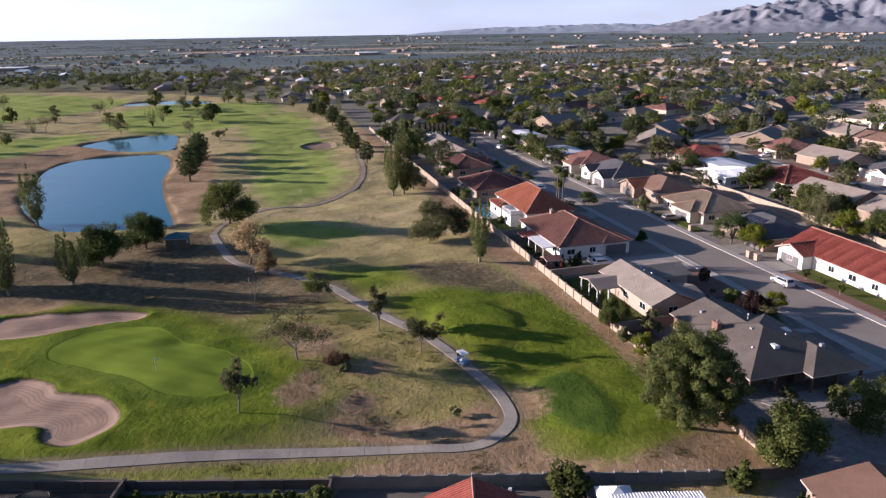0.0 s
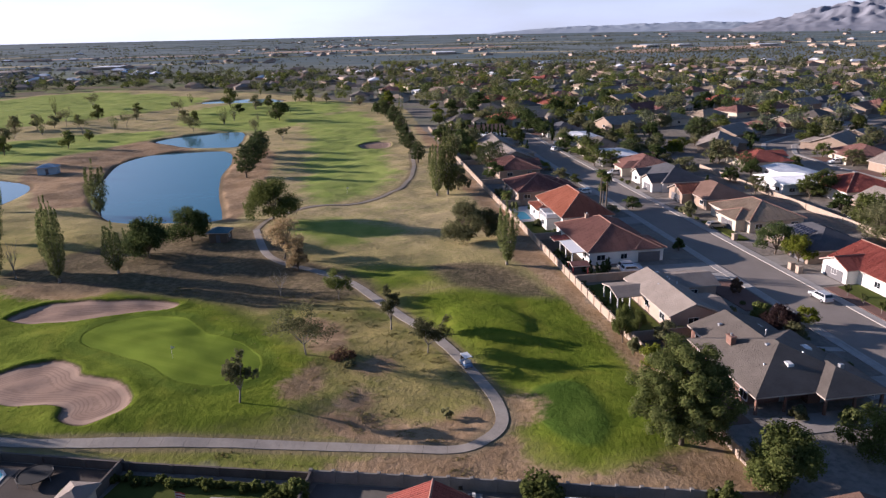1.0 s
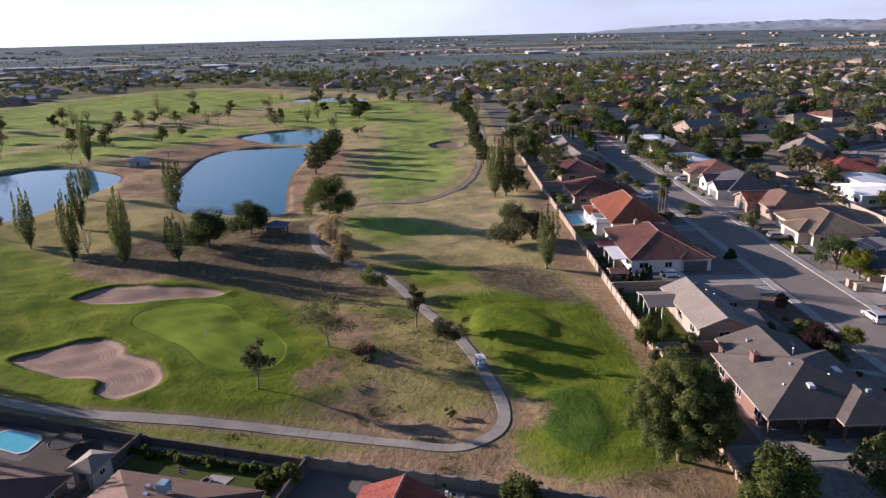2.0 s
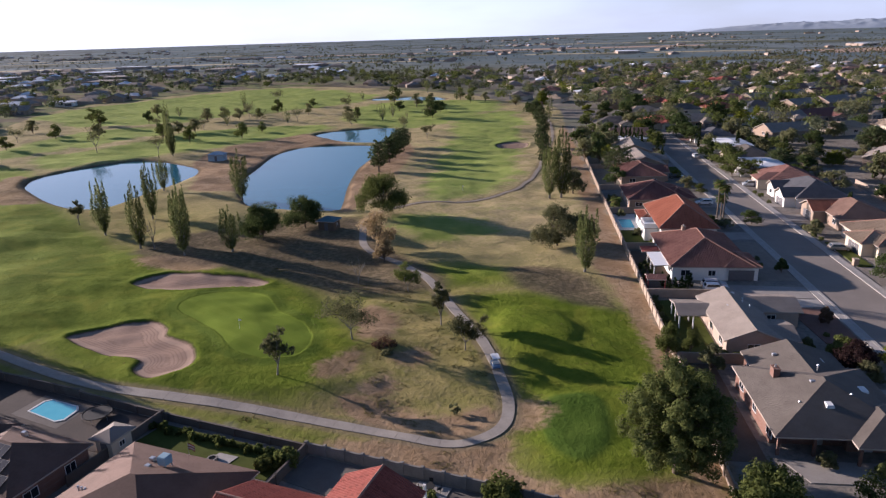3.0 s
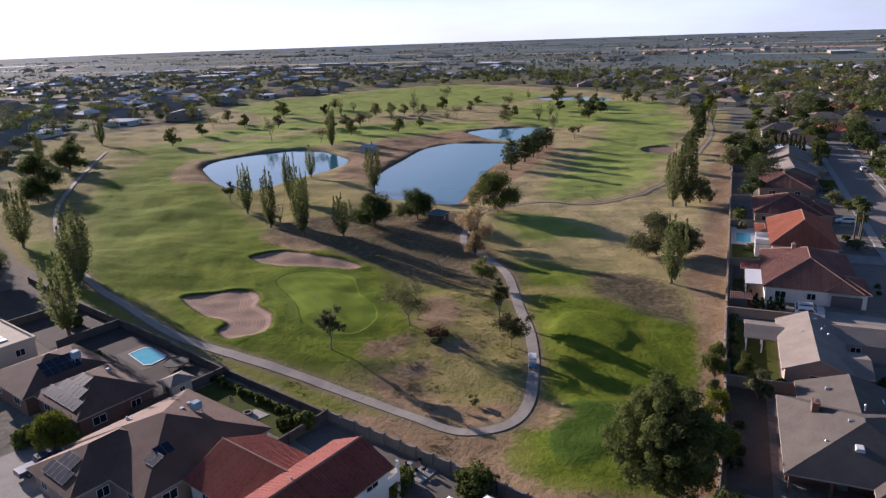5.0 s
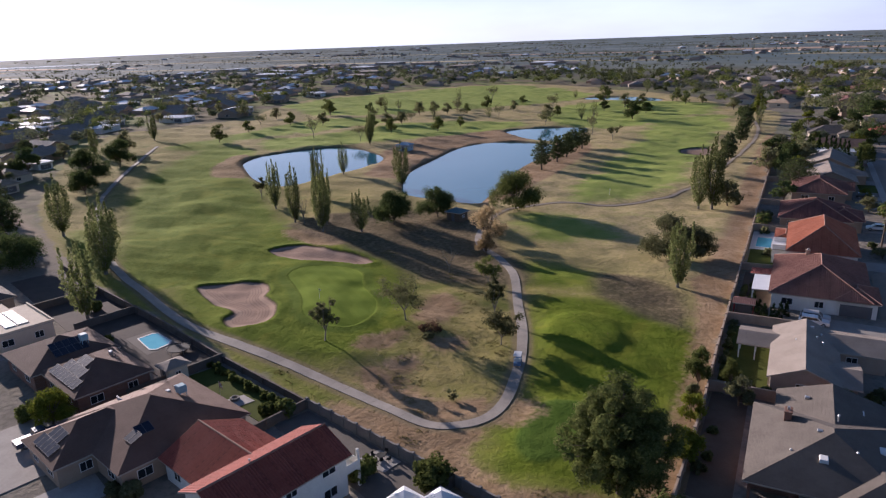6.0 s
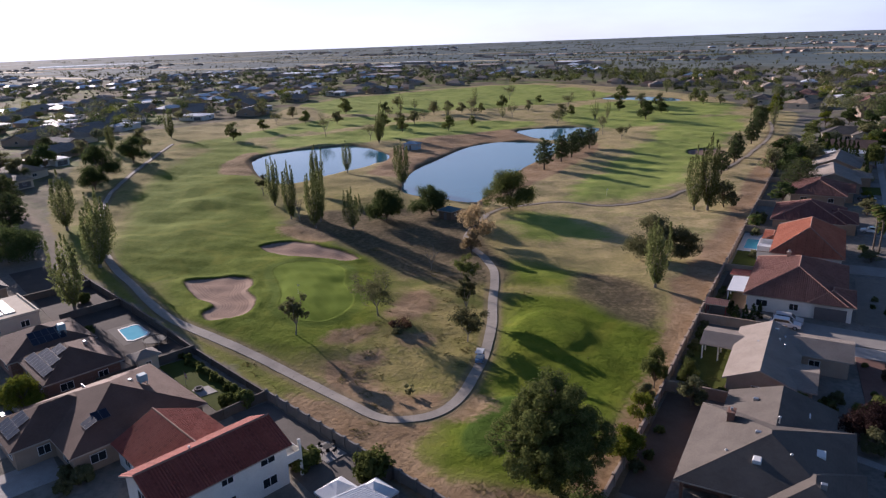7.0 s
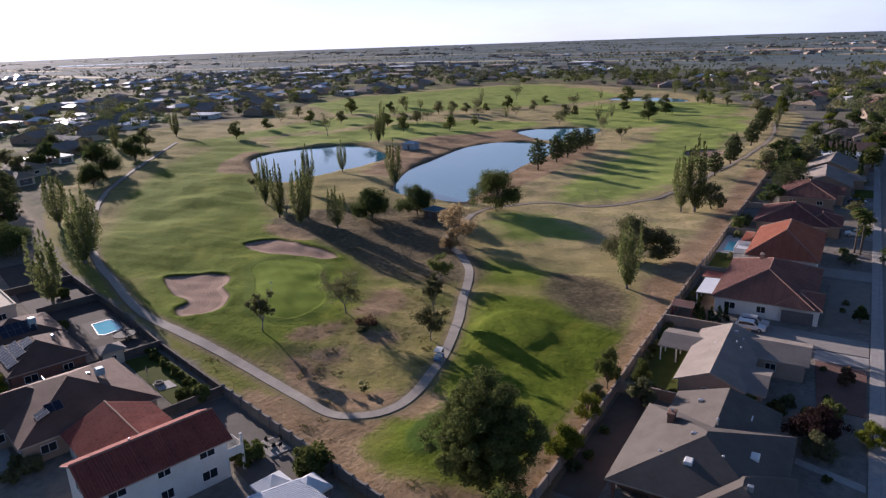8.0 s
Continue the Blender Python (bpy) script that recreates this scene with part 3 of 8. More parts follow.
for s in PONDS:
    c = s.mean(0)
    big = c + (s - c) * (1 + 1.6 / np.hypot(*(s - c).T)[:, None])
    me = mesh_of("pond", [(x, y, -1.58) for x, y in big], [tuple(range(len(big)))], WATER)
    tagged(put("pond", me), "still golf course pond reflecting the sky", "pond", "ponds", kind="structure")


def ribbon(line, width, lift=0.05, thick=0.12):
    """Left and right edge points along a line, on the ground."""
    t = np.gradient(line, axis=0)
    t /= np.hypot(*t.T)[:, None]
    nrm = np.stack([-t[:, 1], t[:, 0]], 1)
    half = (np.ones(len(line)) * width / 2)[:, None]
    le, ri = line + nrm * half, line - nrm * half
    return le, ri, relief(le[:, 0], le[:, 1]) + lift, relief(ri[:, 0], ri[:, 1]) + lift


def resample(line, step):
    d = np.concatenate([[0], np.cumsum(np.hypot(*np.diff(line, axis=0).T))])
    s = np.linspace(0, d[-1], max(2, int(d[-1] / step) + 1))
    return np.stack([np.interp(s, d, line[:, 0]), np.interp(s, d, line[:, 1])], 1)


CONCRETE = plain("path_concrete", (0.262, 0.232, 0.196), (0.345, 0.310, 0.265), 0.6, 0.9, 0.3, vary=0.07)
ASPHALT = plain("road_asphalt", (0.212, 0.182, 0.156), (0.275, 0.240, 0.208), 0.12, 0.9, 0.25, fine=12)
KERB = plain("kerb_concrete", (0.32, 0.30, 0.27), (0.42, 0.39, 0.36), 0.8, 0.85, 0.2)


def slab_path(line, width, label, step=3.0, mat=None):
    th = thing("cart_path", pose(0, 0, 0), label, "path", "paths", "structure")
    pts = resample(line, step / 3)
    # the long straight is a little wider than the way under the trees
    wd = width * np.interp(pts[:, 0], [-180, -110, -12, -10], [0.75, 1.0, 1.0, 0.94])
    le, ri, zl, zr = ribbon(pts, wd, 0.09 + 0.15 * (pts[:, 0] < -100))
    k = 0
    while k + 3 < len(pts):
        v, f = [], []
        for i in range(4):
            j = k + i
            t0 = pts[min(j + 1, len(pts) - 1)] - pts[max(j - 1, 0)]
            t0 = t0 / np.hypot(*t0)
            gap = 0.012 * t0 * (1 if i == 0 else -1 if i == 3 else 0)
            a, b = le[j] + gap, ri[j] + gap
            v += [(a[0], a[1], zl[j]), (b[0], b[1], zr[j]), (a[0], a[1], zl[j] - 0.4), (b[0], b[1], zr[j] - 0.4)]
        for i in range(3):
            o = 4 * i
            f += [(o, o + 1, o + 5, o + 4), (o + 2, o, o + 4, o + 6), (o + 1, o + 3, o + 7, o + 5)]
        f += [(0, 2, 3, 1), (12, 13, 15, 14)]
        put("slab", mesh_of("slab", v, f, mat or CONCRETE), th)
        k += 3
    return th


# ---- streets ----
def way(line, half, z0, z1, shift=0.0, curve=None):
    """A raised sheet along a line of street coordinates, pushed sideways by shift."""
    p = resample(np.array([ab(a, b) for a, b in line], float), 6.0)
    t = np.gradient(p, axis=0)
    t /= np.hypot(*t.T)[:, None]
    nrm = np.stack([-t[:, 1], t[:, 0]], 1)
    g, ring, f = Geo(), [], []
    for q, m in zip(p, nrm):
        for s, z in ((-half, z0), (-half, z1), (half, z1), (half, z0)):
            e = q + m * (shift + s)
            ring.append((e[0], e[1], z))
    for i in range(len(p) - 1):
        o = 4 * i
        f += [(o + j, o + j + 4, o + j + 5, o + j + 1) for j in range(3)]
    return g.add(ring, f + [(3, 2, 1, 0), (4 * i + 4, 4 * i + 5, 4 * i + 6, 4 * i + 7)])


# streets as lines of street coordinates
STREETS = [[(-150, 38), (219, 38)], [(224, 14), (226, 60), (236, 112), (264, 190), (330, 330), (380, 430)],
           [(-150, 120), (100, 119), (130, 121), (150, 134), (163, 155), (213, 252), (240, 310), (300, 430)], [(-80, 205), (165, 208)], [(-40, 290), (208, 262)],
           [(310, 30), (330, 120), (385, 240), (450, 380)], [(400, 20), (420, 120), (470, 240), (530, 370)], [(490, 10), (510, 120), (560, 240), (620, 360)], [(590, 0), (600, 120), (640, 240)]]
for k, line in enumerate(STREETS):
    lift = 0.008 * k
    tagged(put("road", way(line, 5.2 if k == 0 else 4.6, G - 0.3, G + 0.05 + lift).mesh("road", ASPHALT)), "worn pale grey asphalt residential street", "road", kind="structure")
    for s in (-1, 1):
        half = 5.2 if k == 0 else 4.6
        tagged(put("kerb", way(line, 0.27, G - 0.3, G + 0.18 + lift, s * (half + 0.28)).mesh("kerb", KERB)), "pale concrete kerb along the street", "kerb", kind="structure")
        tagged(put("pavement", way(line, 0.62, G - 0.3, G + 0.15 + lift, s * (half + 1.18)).mesh("pavement", KERB)), "pale concrete pavement", "pavement", kind="structure")
ROAD_PTS = np.concatenate([resample(np.array([ab(a, b) for a, b in line], float), 5.0) for line in STREETS])


def off_roads(x, y):
    """Distance to the middle of the nearest street."""
    x, y = np.atleast_1d(np.asarray(x, float)), np.atleast_1d(np.asarray(y, float))
    return np.sqrt(np.min((x[:, None] - ROAD_PTS[None, :, 0]) ** 2 + (y[:, None] - ROAD_PTS[None, :, 1]) ** 2, 1))


# ---- walls ----
BLOCK = plain("garden_block", (0.33, 0.255, 0.19), (0.42, 0.335, 0.26), 0.7, 0.92, 0.4, fine=5)
# the darkest of the three wall blocks
DARKBLOCK = plain("dark_wall_block", (0.098, 0.080, 0.068), (0.145, 0.122, 0.104), 0.7, 0.92, 0.4, fine=5)
GREYBLOCK = plain("grey_block", (0.19, 0.175, 0.16), (0.26, 0.24, 0.215), 0.7, 0.92, 0.4, fine=5)


def garden_wall(pts, h, post, mat, label, thick=0.2, cap=True, post_h=0.18):
    """A block wall of panels between pillars, with a coping."""
    th = thing("garden_wall", pose(0, 0, 0), label, "wall", "garden walls", "structure")
    line = resample(np.array(pts, float), post)
    pillar = Geo().box(-0.22, 0.22, -0.22, 0.22, -0.5, h + post_h, bev=0.05).mesh("pillar", mat)
    panels = {}
    for i, (p0, p1) in enumerate(zip(line[:-1], line[1:])):
        d = p1 - p0
        ln, w = float(np.hypot(*d)), math.degrees(math.atan2(d[1], d[0]))
        m = pose(p0[0], p0[1], G, 0, 0, w)
        key = round(ln, 2)
        if key not in panels:
            g = Geo().box(0, ln, -thick / 2, thick / 2, -0.5, h - 0.08)
            c = Geo().box(0, ln, -thick / 2 - 0.04, thick / 2 + 0.04, h - 0.08, h, bev=0.02)
            panels[key] = g.mesh("panel", mat), c.mesh("coping", mat)
        q = put("panel", panels[key][0], th, m)
        if cap:
            put("coping", panels[key][1], q)
        put("pillar", pillar, th, m)
    return th


garden_wall([ab(-52, -0.3), ab(-20, 0.3), ab(0, 0)], 1.6, 3.6, BLOCK, "pale tan block garden wall with square pillars")
garden_wall([ab(0, 0), ab(34, 0), ab(110, 0), ab(235, 0.5)], 1.6, 3.4, BLOCK, "pinkish tan block garden wall along the golf course")
garden_wall([(-19, 63.3), (2.6, 65.2), (28, 67.5)], 1.5, 2.6, GREYBLOCK, "grey block garden wall with pale pillar caps")
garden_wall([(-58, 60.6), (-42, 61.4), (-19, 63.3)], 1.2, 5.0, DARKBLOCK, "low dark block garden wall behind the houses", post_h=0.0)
garden_wall([(-116, 57), (-90, 58), (-58, 60.6)], 1.5, 5.0, DARKBLOCK, "dark block garden wall beside the cart path", post_h=0.0)
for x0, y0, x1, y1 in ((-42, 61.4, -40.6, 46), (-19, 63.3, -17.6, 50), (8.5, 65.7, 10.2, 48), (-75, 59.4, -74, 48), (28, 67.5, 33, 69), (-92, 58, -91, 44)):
    garden_wall([(x0, y0), (x1, y1)], 1.5, 5.2, DARKBLOCK, "dark block wall between two back gardens", post_h=0.0)
for a, b0, b1 in ((-12.5, 0.3, 16), (14.5, 0.3, 14), (44, 0.3, 10), (77, 0.3, 12), (106, 0.3, 14), (140, 0.3, 14)):
    garden_wall([ab(a, b0), ab(a, b1)], 1.7, 4.0, BLOCK, "tan block wall between two gardens", post_h=0.0)
for b in (79,):
    garden_wall([ab(-30, b), ab(112, b)], 1.6, 14.0, BLOCK, "long pale stucco wall behind the gardens", post_h=0.0)

# ---- houses ----
GREY_SHINGLE = roofing("grey_shingle", (0.105, 0.089, 0.076), (0.140, 0.120, 0.102))
TAN_SHINGLE = roofing("tan_shingle", (0.240, 0.200, 0.168), (0.292, 0.248, 0.210))
BROWN_SHINGLE = roofing("brown_shingle", (0.170, 0.100, 0.072), (0.218, 0.134, 0.100))
UMBER_SHINGLE = roofing("umber_shingle", (0.128, 0.074, 0.053), (0.168, 0.100, 0.074))
DARK_SHINGLE = roofing("dark_shingle", (0.070, 0.070, 0.078), (0.100, 0.100, 0.108))
RED_TILE = roofing("red_tile", (0.250, 0.062, 0.045), (0.325, 0.092, 0.065), "tile")
ORANGE_TILE = roofing("orange_tile", (0.325, 0.108, 0.060), (0.405, 0.148, 0.086), "tile")
PINK_TILE = roofing("pinkish_tile", (0.190, 0.088, 0.070), (0.252, 0.126, 0.098), "tile")
MAROON_TILE = roofing("maroon_tile", (0.160, 0.068, 0.058), (0.205, 0.094, 0.080), "tile")
SAND_TILE = roofing("sand_tile", (0.300, 0.225, 0.155), (0.370, 0.285, 0.205), "tile")
WHITE_ROOF = plain("white_metal_roof", (0.72, 0.74, 0.76), (0.80, 0.81, 0.82), 0.6, 0.5, 0.1)
WHITE_WALL = plain("white_stucco", (0.68, 0.65, 0.60), (0.78, 0.75, 0.70), 0.7, 0.9, 0.25)
CREAM_WALL = plain("cream_stucco", (0.55, 0.46, 0.35), (0.63, 0.54, 0.42), 0.7, 0.9, 0.25)
TAN_WALL = plain("brown_stucco", (0.29, 0.215, 0.16), (0.36, 0.275, 0.21), 0.7, 0.9, 0.25)
TAUPE_WALL = plain("taupe_stucco", (0.37, 0.285, 0.225), (0.44, 0.345, 0.275), 0.7, 0.9, 0.25)
FASCIA = plain("painted_fascia", (0.36, 0.31, 0.26), (0.44, 0.38, 0.32), 1.0, 0.7, 0.1)
WHITE_TRIM = plain("white_trim", (0.72, 0.71, 0.68), (0.80, 0.79, 0.76), 1.5, 0.6, 0.1)
METAL = plain("galvanised_metal", (0.42, 0.43, 0.44), (0.55, 0.56, 0.57), 2.0, 0.4, 0.1, 0.7)
DOOR = plain("dark_garage_door", (0.115, 0.110, 0.115), (0.150, 0.145, 0.148), 1.0, 0.6, 0.1)
n = Nodes("red_brick")
bk = n.node("ShaderNodeTexBrick")
crd = n.node("ShaderNodeTexCoord")
mp = n.node("ShaderNodeMapping")
n.link(crd.outputs["Object"], mp.inputs[0])
mp.inputs["Rotation"].default_value = (radians(90), 0, radians(8))
n.link(mp.outputs[0], bk.inputs["Vector"])
bk.inputs["Scale"].default_value, bk.inputs["Brick Width"].default_value, bk.inputs["Row Height"].default_value = 1.0, 0.22, 0.075
bk.inputs["Mortar Size"].default_value = 0.01
for i, c in ((1, (0.19, 0.085, 0.06, 1)), (2, (0.25, 0.12, 0.085, 1))):
    bk.inputs["Color%d" % i].default_value = c
bk.inputs["Mortar"].default_value = (0.28, 0.235, 0.20, 1)
BRICK = n.done(n.mix(n.noise(0.8, 4, 0.6, n.place()), bk.outputs[0], (0.18, 0.095, 0.068)), 0.9)
n = Nodes("window_glass")
GLASS = n.done((0.018, 0.022, 0.028), 0.06, 0.0, 0.6)
n = Nodes("solar_glass")
uvg = n.node("ShaderNodeTexBrick")
uvg.offset = 0.0
crd = n.node("ShaderNodeTexCoord")
n.link(crd.outputs["Object"], uvg.inputs["Vector"])
uvg.inputs["Scale"].default_value, uvg.inputs["Brick Width"].default_value, uvg.inputs["Row Height"].default_value, uvg.inputs["Mortar Size"].default_value = 1.0, 0.16, 0.16, 0.006
for i in (1, 2):
    uvg.inputs["Color%d" % i].default_value = (0.014, 0.018, 0.034, 1)
uvg.inputs["Mortar"].default_value = (0.045, 0.055, 0.075, 1)
SOLAR = n.done(uvg.outputs[0], 0.24, 0.0, 0.22)


def roof_hip(g, x0, x1, y0, y1, h, pitch, t=0.2):
    """Slopes of a hipped roof over a rectangle; returns faces with metre coordinates."""
    w, l = x1 - x0, y1 - y0
    rise = min(w, l) / 2 * pitch
    if w <= l:
        r0, r1 = ((x0 + x1) / 2, y0 + w / 2, h + rise), ((x0 + x1) / 2, y1 - w / 2, h + rise)
    else:
        r0, r1 = (x0 + l / 2, (y0 + y1) / 2, h + rise), (x1 - l / 2, (y0 + y1) / 2, h + rise)
    A, B, C, D = (x0, y0, h), (x1, y0, h), (x1, y1, h), (x0, y1, h)
    if w <= l:
        tops = [(A, B, r0), (B, C, r1, r0), (C, D, r1), (D, A, r0, r1)]
    else:
        tops = [(A, B, r1, r0), (B, C, r1), (C, D, r0, r1), (D, A, r0)]
    return tops, [A, B, C, D], (r0, r1)


def roof_gable(g, x0, x1, y0, y1, h, pitch, along):
    w, l = x1 - x0, y1 - y0
    if along == "y":
        r0, r1 = ((x0 + x1) / 2, y0, h + w / 2 * pitch), ((x0 + x1) / 2, y1, h + w / 2 * pitch)
    else:
        r0, r1 = (x0, (y0 + y1) / 2, h + l / 2 * pitch), (x1, (y0 + y1) / 2, h + l / 2 * pitch)
    A, B, C, D = (x0, y0, h), (x1, y0, h), (x1, y1, h), (x0, y1, h)
    tops = [(B, C, r1, r0), (D, A, r0, r1)] if along == "y" else [(A, B, r1, r0), (C, D, r0, r1)]
    return tops, [A, B, C, D], (r0, r1)


CAP = plain("ridge_mortar", (0.270, 0.150, 0.112), (0.350, 0.205, 0.155), 1.0, 0.9, 0.2)


def tile_ribs(roof, tops, mat, t, pale):
    """Rounded ribs of clay tile running up each slope, and caps along the ridges."""
    v, f, uv = [], [], []
    edges = {}
    for face in tops:
        pts = [Vector(q) + Vector((0, 0, t)) for q in face]
        o, e = pts[0], (pts[1] - pts[0]).normalized()
        nrm = e.cross(pts[2] - o).normalized()
        s = nrm.cross(e)
        flat = [((q - o).dot(e), (q - o).dot(s)) for q in pts]
        top_u = max(q[0] for q in flat)
        u = 0.17
        while u < top_u - 0.1:
            hits = []
            for (a0, b0), (a1, b1) in zip(flat, flat[1:] + flat[:1]):
                if (a0 - u) * (a1 - u) < 0:
                    hits.append(b0 + (b1 - b0) * (u - a0) / (a1 - a0))
            if len(hits) >= 2 and max(hits) - min(hits) > 0.3:
                lo, hi = min(hits) - 0.05, max(hits) - 0.06
                k = len(v)
                for w in (lo, hi):
                    for du, dz in ((-0.11, 0.0), (-0.05, 0.085), (0.05, 0.085), (0.11, 0.0)):
                        v.append(o + e * (u + du) + s * w + nrm * dz)
                for i in range(3):
                    f.append((k + i, k + i + 1, k + i + 5, k + i + 4))
                    uv += [(u, lo), (u, lo), (u, hi), (u, hi)]
                f.append((k + 3, k + 2, k + 1, k))
                uv += [(u, lo)] * 4
            u += 0.33
        for a, b in zip(face, face[1:] + face[:1]):
            key = tuple(sorted((tuple(round(c, 3) for c in a), tuple(round(c, 3) for c in b))))
            edges[key] = edges.get(key, 0) + 1
    put("roof_ribs", mesh_of("roof_ribs", v, f, mat, uv), roof)
    if not mat.name.endswith("tile"):
        return
    for (a, b), k in edges.items():
        if k == 2:
            up = Vector((0, 0, t + 0.06))
            put("ridge_cap", Geo().tube(Vector(a) + up, Vector(b) + up, 0.13, 0.13, 6).mesh("ridge_cap", CAP), roof, label="pale mortared ridge cap")


def make_roof(parent, x0, x1, y0, y1, h, kind, pitch, mat, over=0.55, fascia=None, label="", ribs=False):
    """A roof slab of its own thickness with fascia and soffit. kind: hip, gx, gy (ridge along x or y), flat, or shed with its low side W."""
    x0, x1, y0, y1 = x0 - over, x1 + over, y0 - over, y1 + over
    t = 0.2
    if kind == "hip":
        tops, eaves, _ = roof_hip(None, x0, x1, y0, y1, h, pitch)
    elif kind in ("gx", "gy"):
        tops, eaves, _ = roof_gable(None, x0, x1, y0, y1, h, pitch, kind[1])
    elif kind == "shed":
        eaves = [(x0, y0, h), (x1, y0, h + (x1 - x0) * pitch), (x1, y1, h + (x1 - x0) * pitch), (x0, y1, h)]
        tops = [tuple(eaves)]
    else:
        eaves = [(x0, y0, h), (x1, y0, h), (x1, y1, h), (x0, y1, h)]
        tops = [tuple(eaves)]
    v, f, uv, slots = [], [], [], []
    for face in tops:
        k = len(v)
        up = [(x, y, z + t) for x, y, z in face]
        o, e = Vector(up[0]), (Vector(up[1]) - Vector(up[0])).normalized()
        nrm = e.cross(Vector(up[2]) - o).normalized()
        s = nrm.cross(e)
        v += up
        f.append(tuple(range(k, k + len(up))))
        uv += [((Vector(q) - o).dot(e), (Vector(q) - o).dot(s)) for q in up]
        slots.append(0)
        k = len(v)
        v += list(face)
        f.append(tuple(reversed(range(k, k + len(face)))))
        uv += [(0, 0)] * len(face)
        slots.append(1)
        m = len(face)
        for i in range(m):
            a, b = face[i], face[(i + 1) % m]
            ua, ub = up[i], up[(i + 1) % m]
            outer = all(abs(q[0] - x0) < 1e-6 for q in (a, b)) or all(abs(q[0] - x1) < 1e-6 for q in (a, b)) or all(abs(q[1] - y0) < 1e-6 for q in (a, b)) or all(abs(q[1] - y1) < 1e-6 for q in (a, b))
            if outer:
                k = len(v)
                v += [a, b, ub, ua]
                f.append((k, k + 1, k + 2, k + 3))
                uv += [(0, 0)] * 4
                slots.append(1)
    roof = put("roof", mesh_of("roof", v, f, [mat, fascia or FASCIA], uv, slots), parent, label=label)
    if ribs and (mat.name.endswith("tile") or mat.name == "white_metal_roof") and kind in ("hip", "gx", "gy"):
        tile_ribs(roof, tops, mat, t, pitch)
    return roof


def make_walls(parent, x0, x1, y0, y1, h, kind, pitch, mat):
    v = [(x0, y0, -0.4), (x1, y0, -0.4), (x1, y1, -0.4), (x0, y1, -0.4), (x0, y0, h), (x1, y0, h), (x1, y1, h), (x0, y1, h)]
    f = [(0, 1, 5, 4), (1, 2, 6, 5), (2, 3, 7, 6), (3, 0, 4, 7)]
    if kind == "gy":
        r = h + (x1 - x0) / 2 * pitch
        v += [((x0 + x1) / 2, y0, r), ((x0 + x1) / 2, y1, r)]
        f += [(4, 5, 8), (6, 7, 9)]
    elif kind == "gx":
        r = h + (y1 - y0) / 2 * pitch
        v += [(x0, (y0 + y1) / 2, r), (x1, (y0 + y1) / 2, r)]
        f += [(7, 4, 8), (5, 6, 9)]
    return put("wall", mesh_of("wall", v, f, mat), parent)


WINDOW_MESH = {}


def window(parent, x, y, side, z, w, h):
    """A framed window on a wall; side is the way it faces: n, s, e or w."""
    key = (round(w, 1), round(h, 1))
    if key not in WINDOW_MESH:
        g = Geo()
        for x0, x1, z0, z1 in ((-w / 2, w / 2, 0, 0.07), (-w / 2, w / 2, h - 0.07, h), (-w / 2, -w / 2 + 0.07, 0.07, h - 0.07), (w / 2 - 0.07, w / 2, 0.07, h - 0.07), (-0.03, 0.03, 0.07, h - 0.07)):
            g.box(x0, x1, -0.07, 0.05, z0, z1)
        WINDOW_MESH[key] = g.mesh("window", WHITE_TRIM), Geo().box(-w / 2 + 0.05, w / 2 - 0.05, -0.035, 0.02, 0.05, h - 0.05).mesh("pane", GLASS)
    turn = {"s": 0, "e": 90, "n": 180, "w": 270}[side]
    q = put("window", WINDOW_MESH[key][0], parent, pose(x, y, z, 0, 0, turn))
    put("pane", WINDOW_MESH[key][1], q, label="dark window pane")
    return q


DOOR_MESH = {}


def panel_door(parent, x, y, side, w, h, mat, name="garage_door"):
    key = (name, w, h, mat.name)
    if key not in DOOR_MESH:
        g = Geo().box(-w / 2, w / 2, -0.04, 0.05, 0, h)
        rows = 4 if w > 2 else 2
        for i in range(rows):
            g.box(-w / 2 + 0.08, w / 2 - 0.08, -0.07, 0.0, i * h / rows + 0.06, (i + 1) * h / rows - 0.06)
        DOOR_MESH[key] = g.mesh(name, mat)
    turn = {"s": 0, "e": 90, "n": 180, "w": 270}[side]
    return put(name, DOOR_MESH[key], parent, pose(x, y, 0.02, 0, 0, turn))


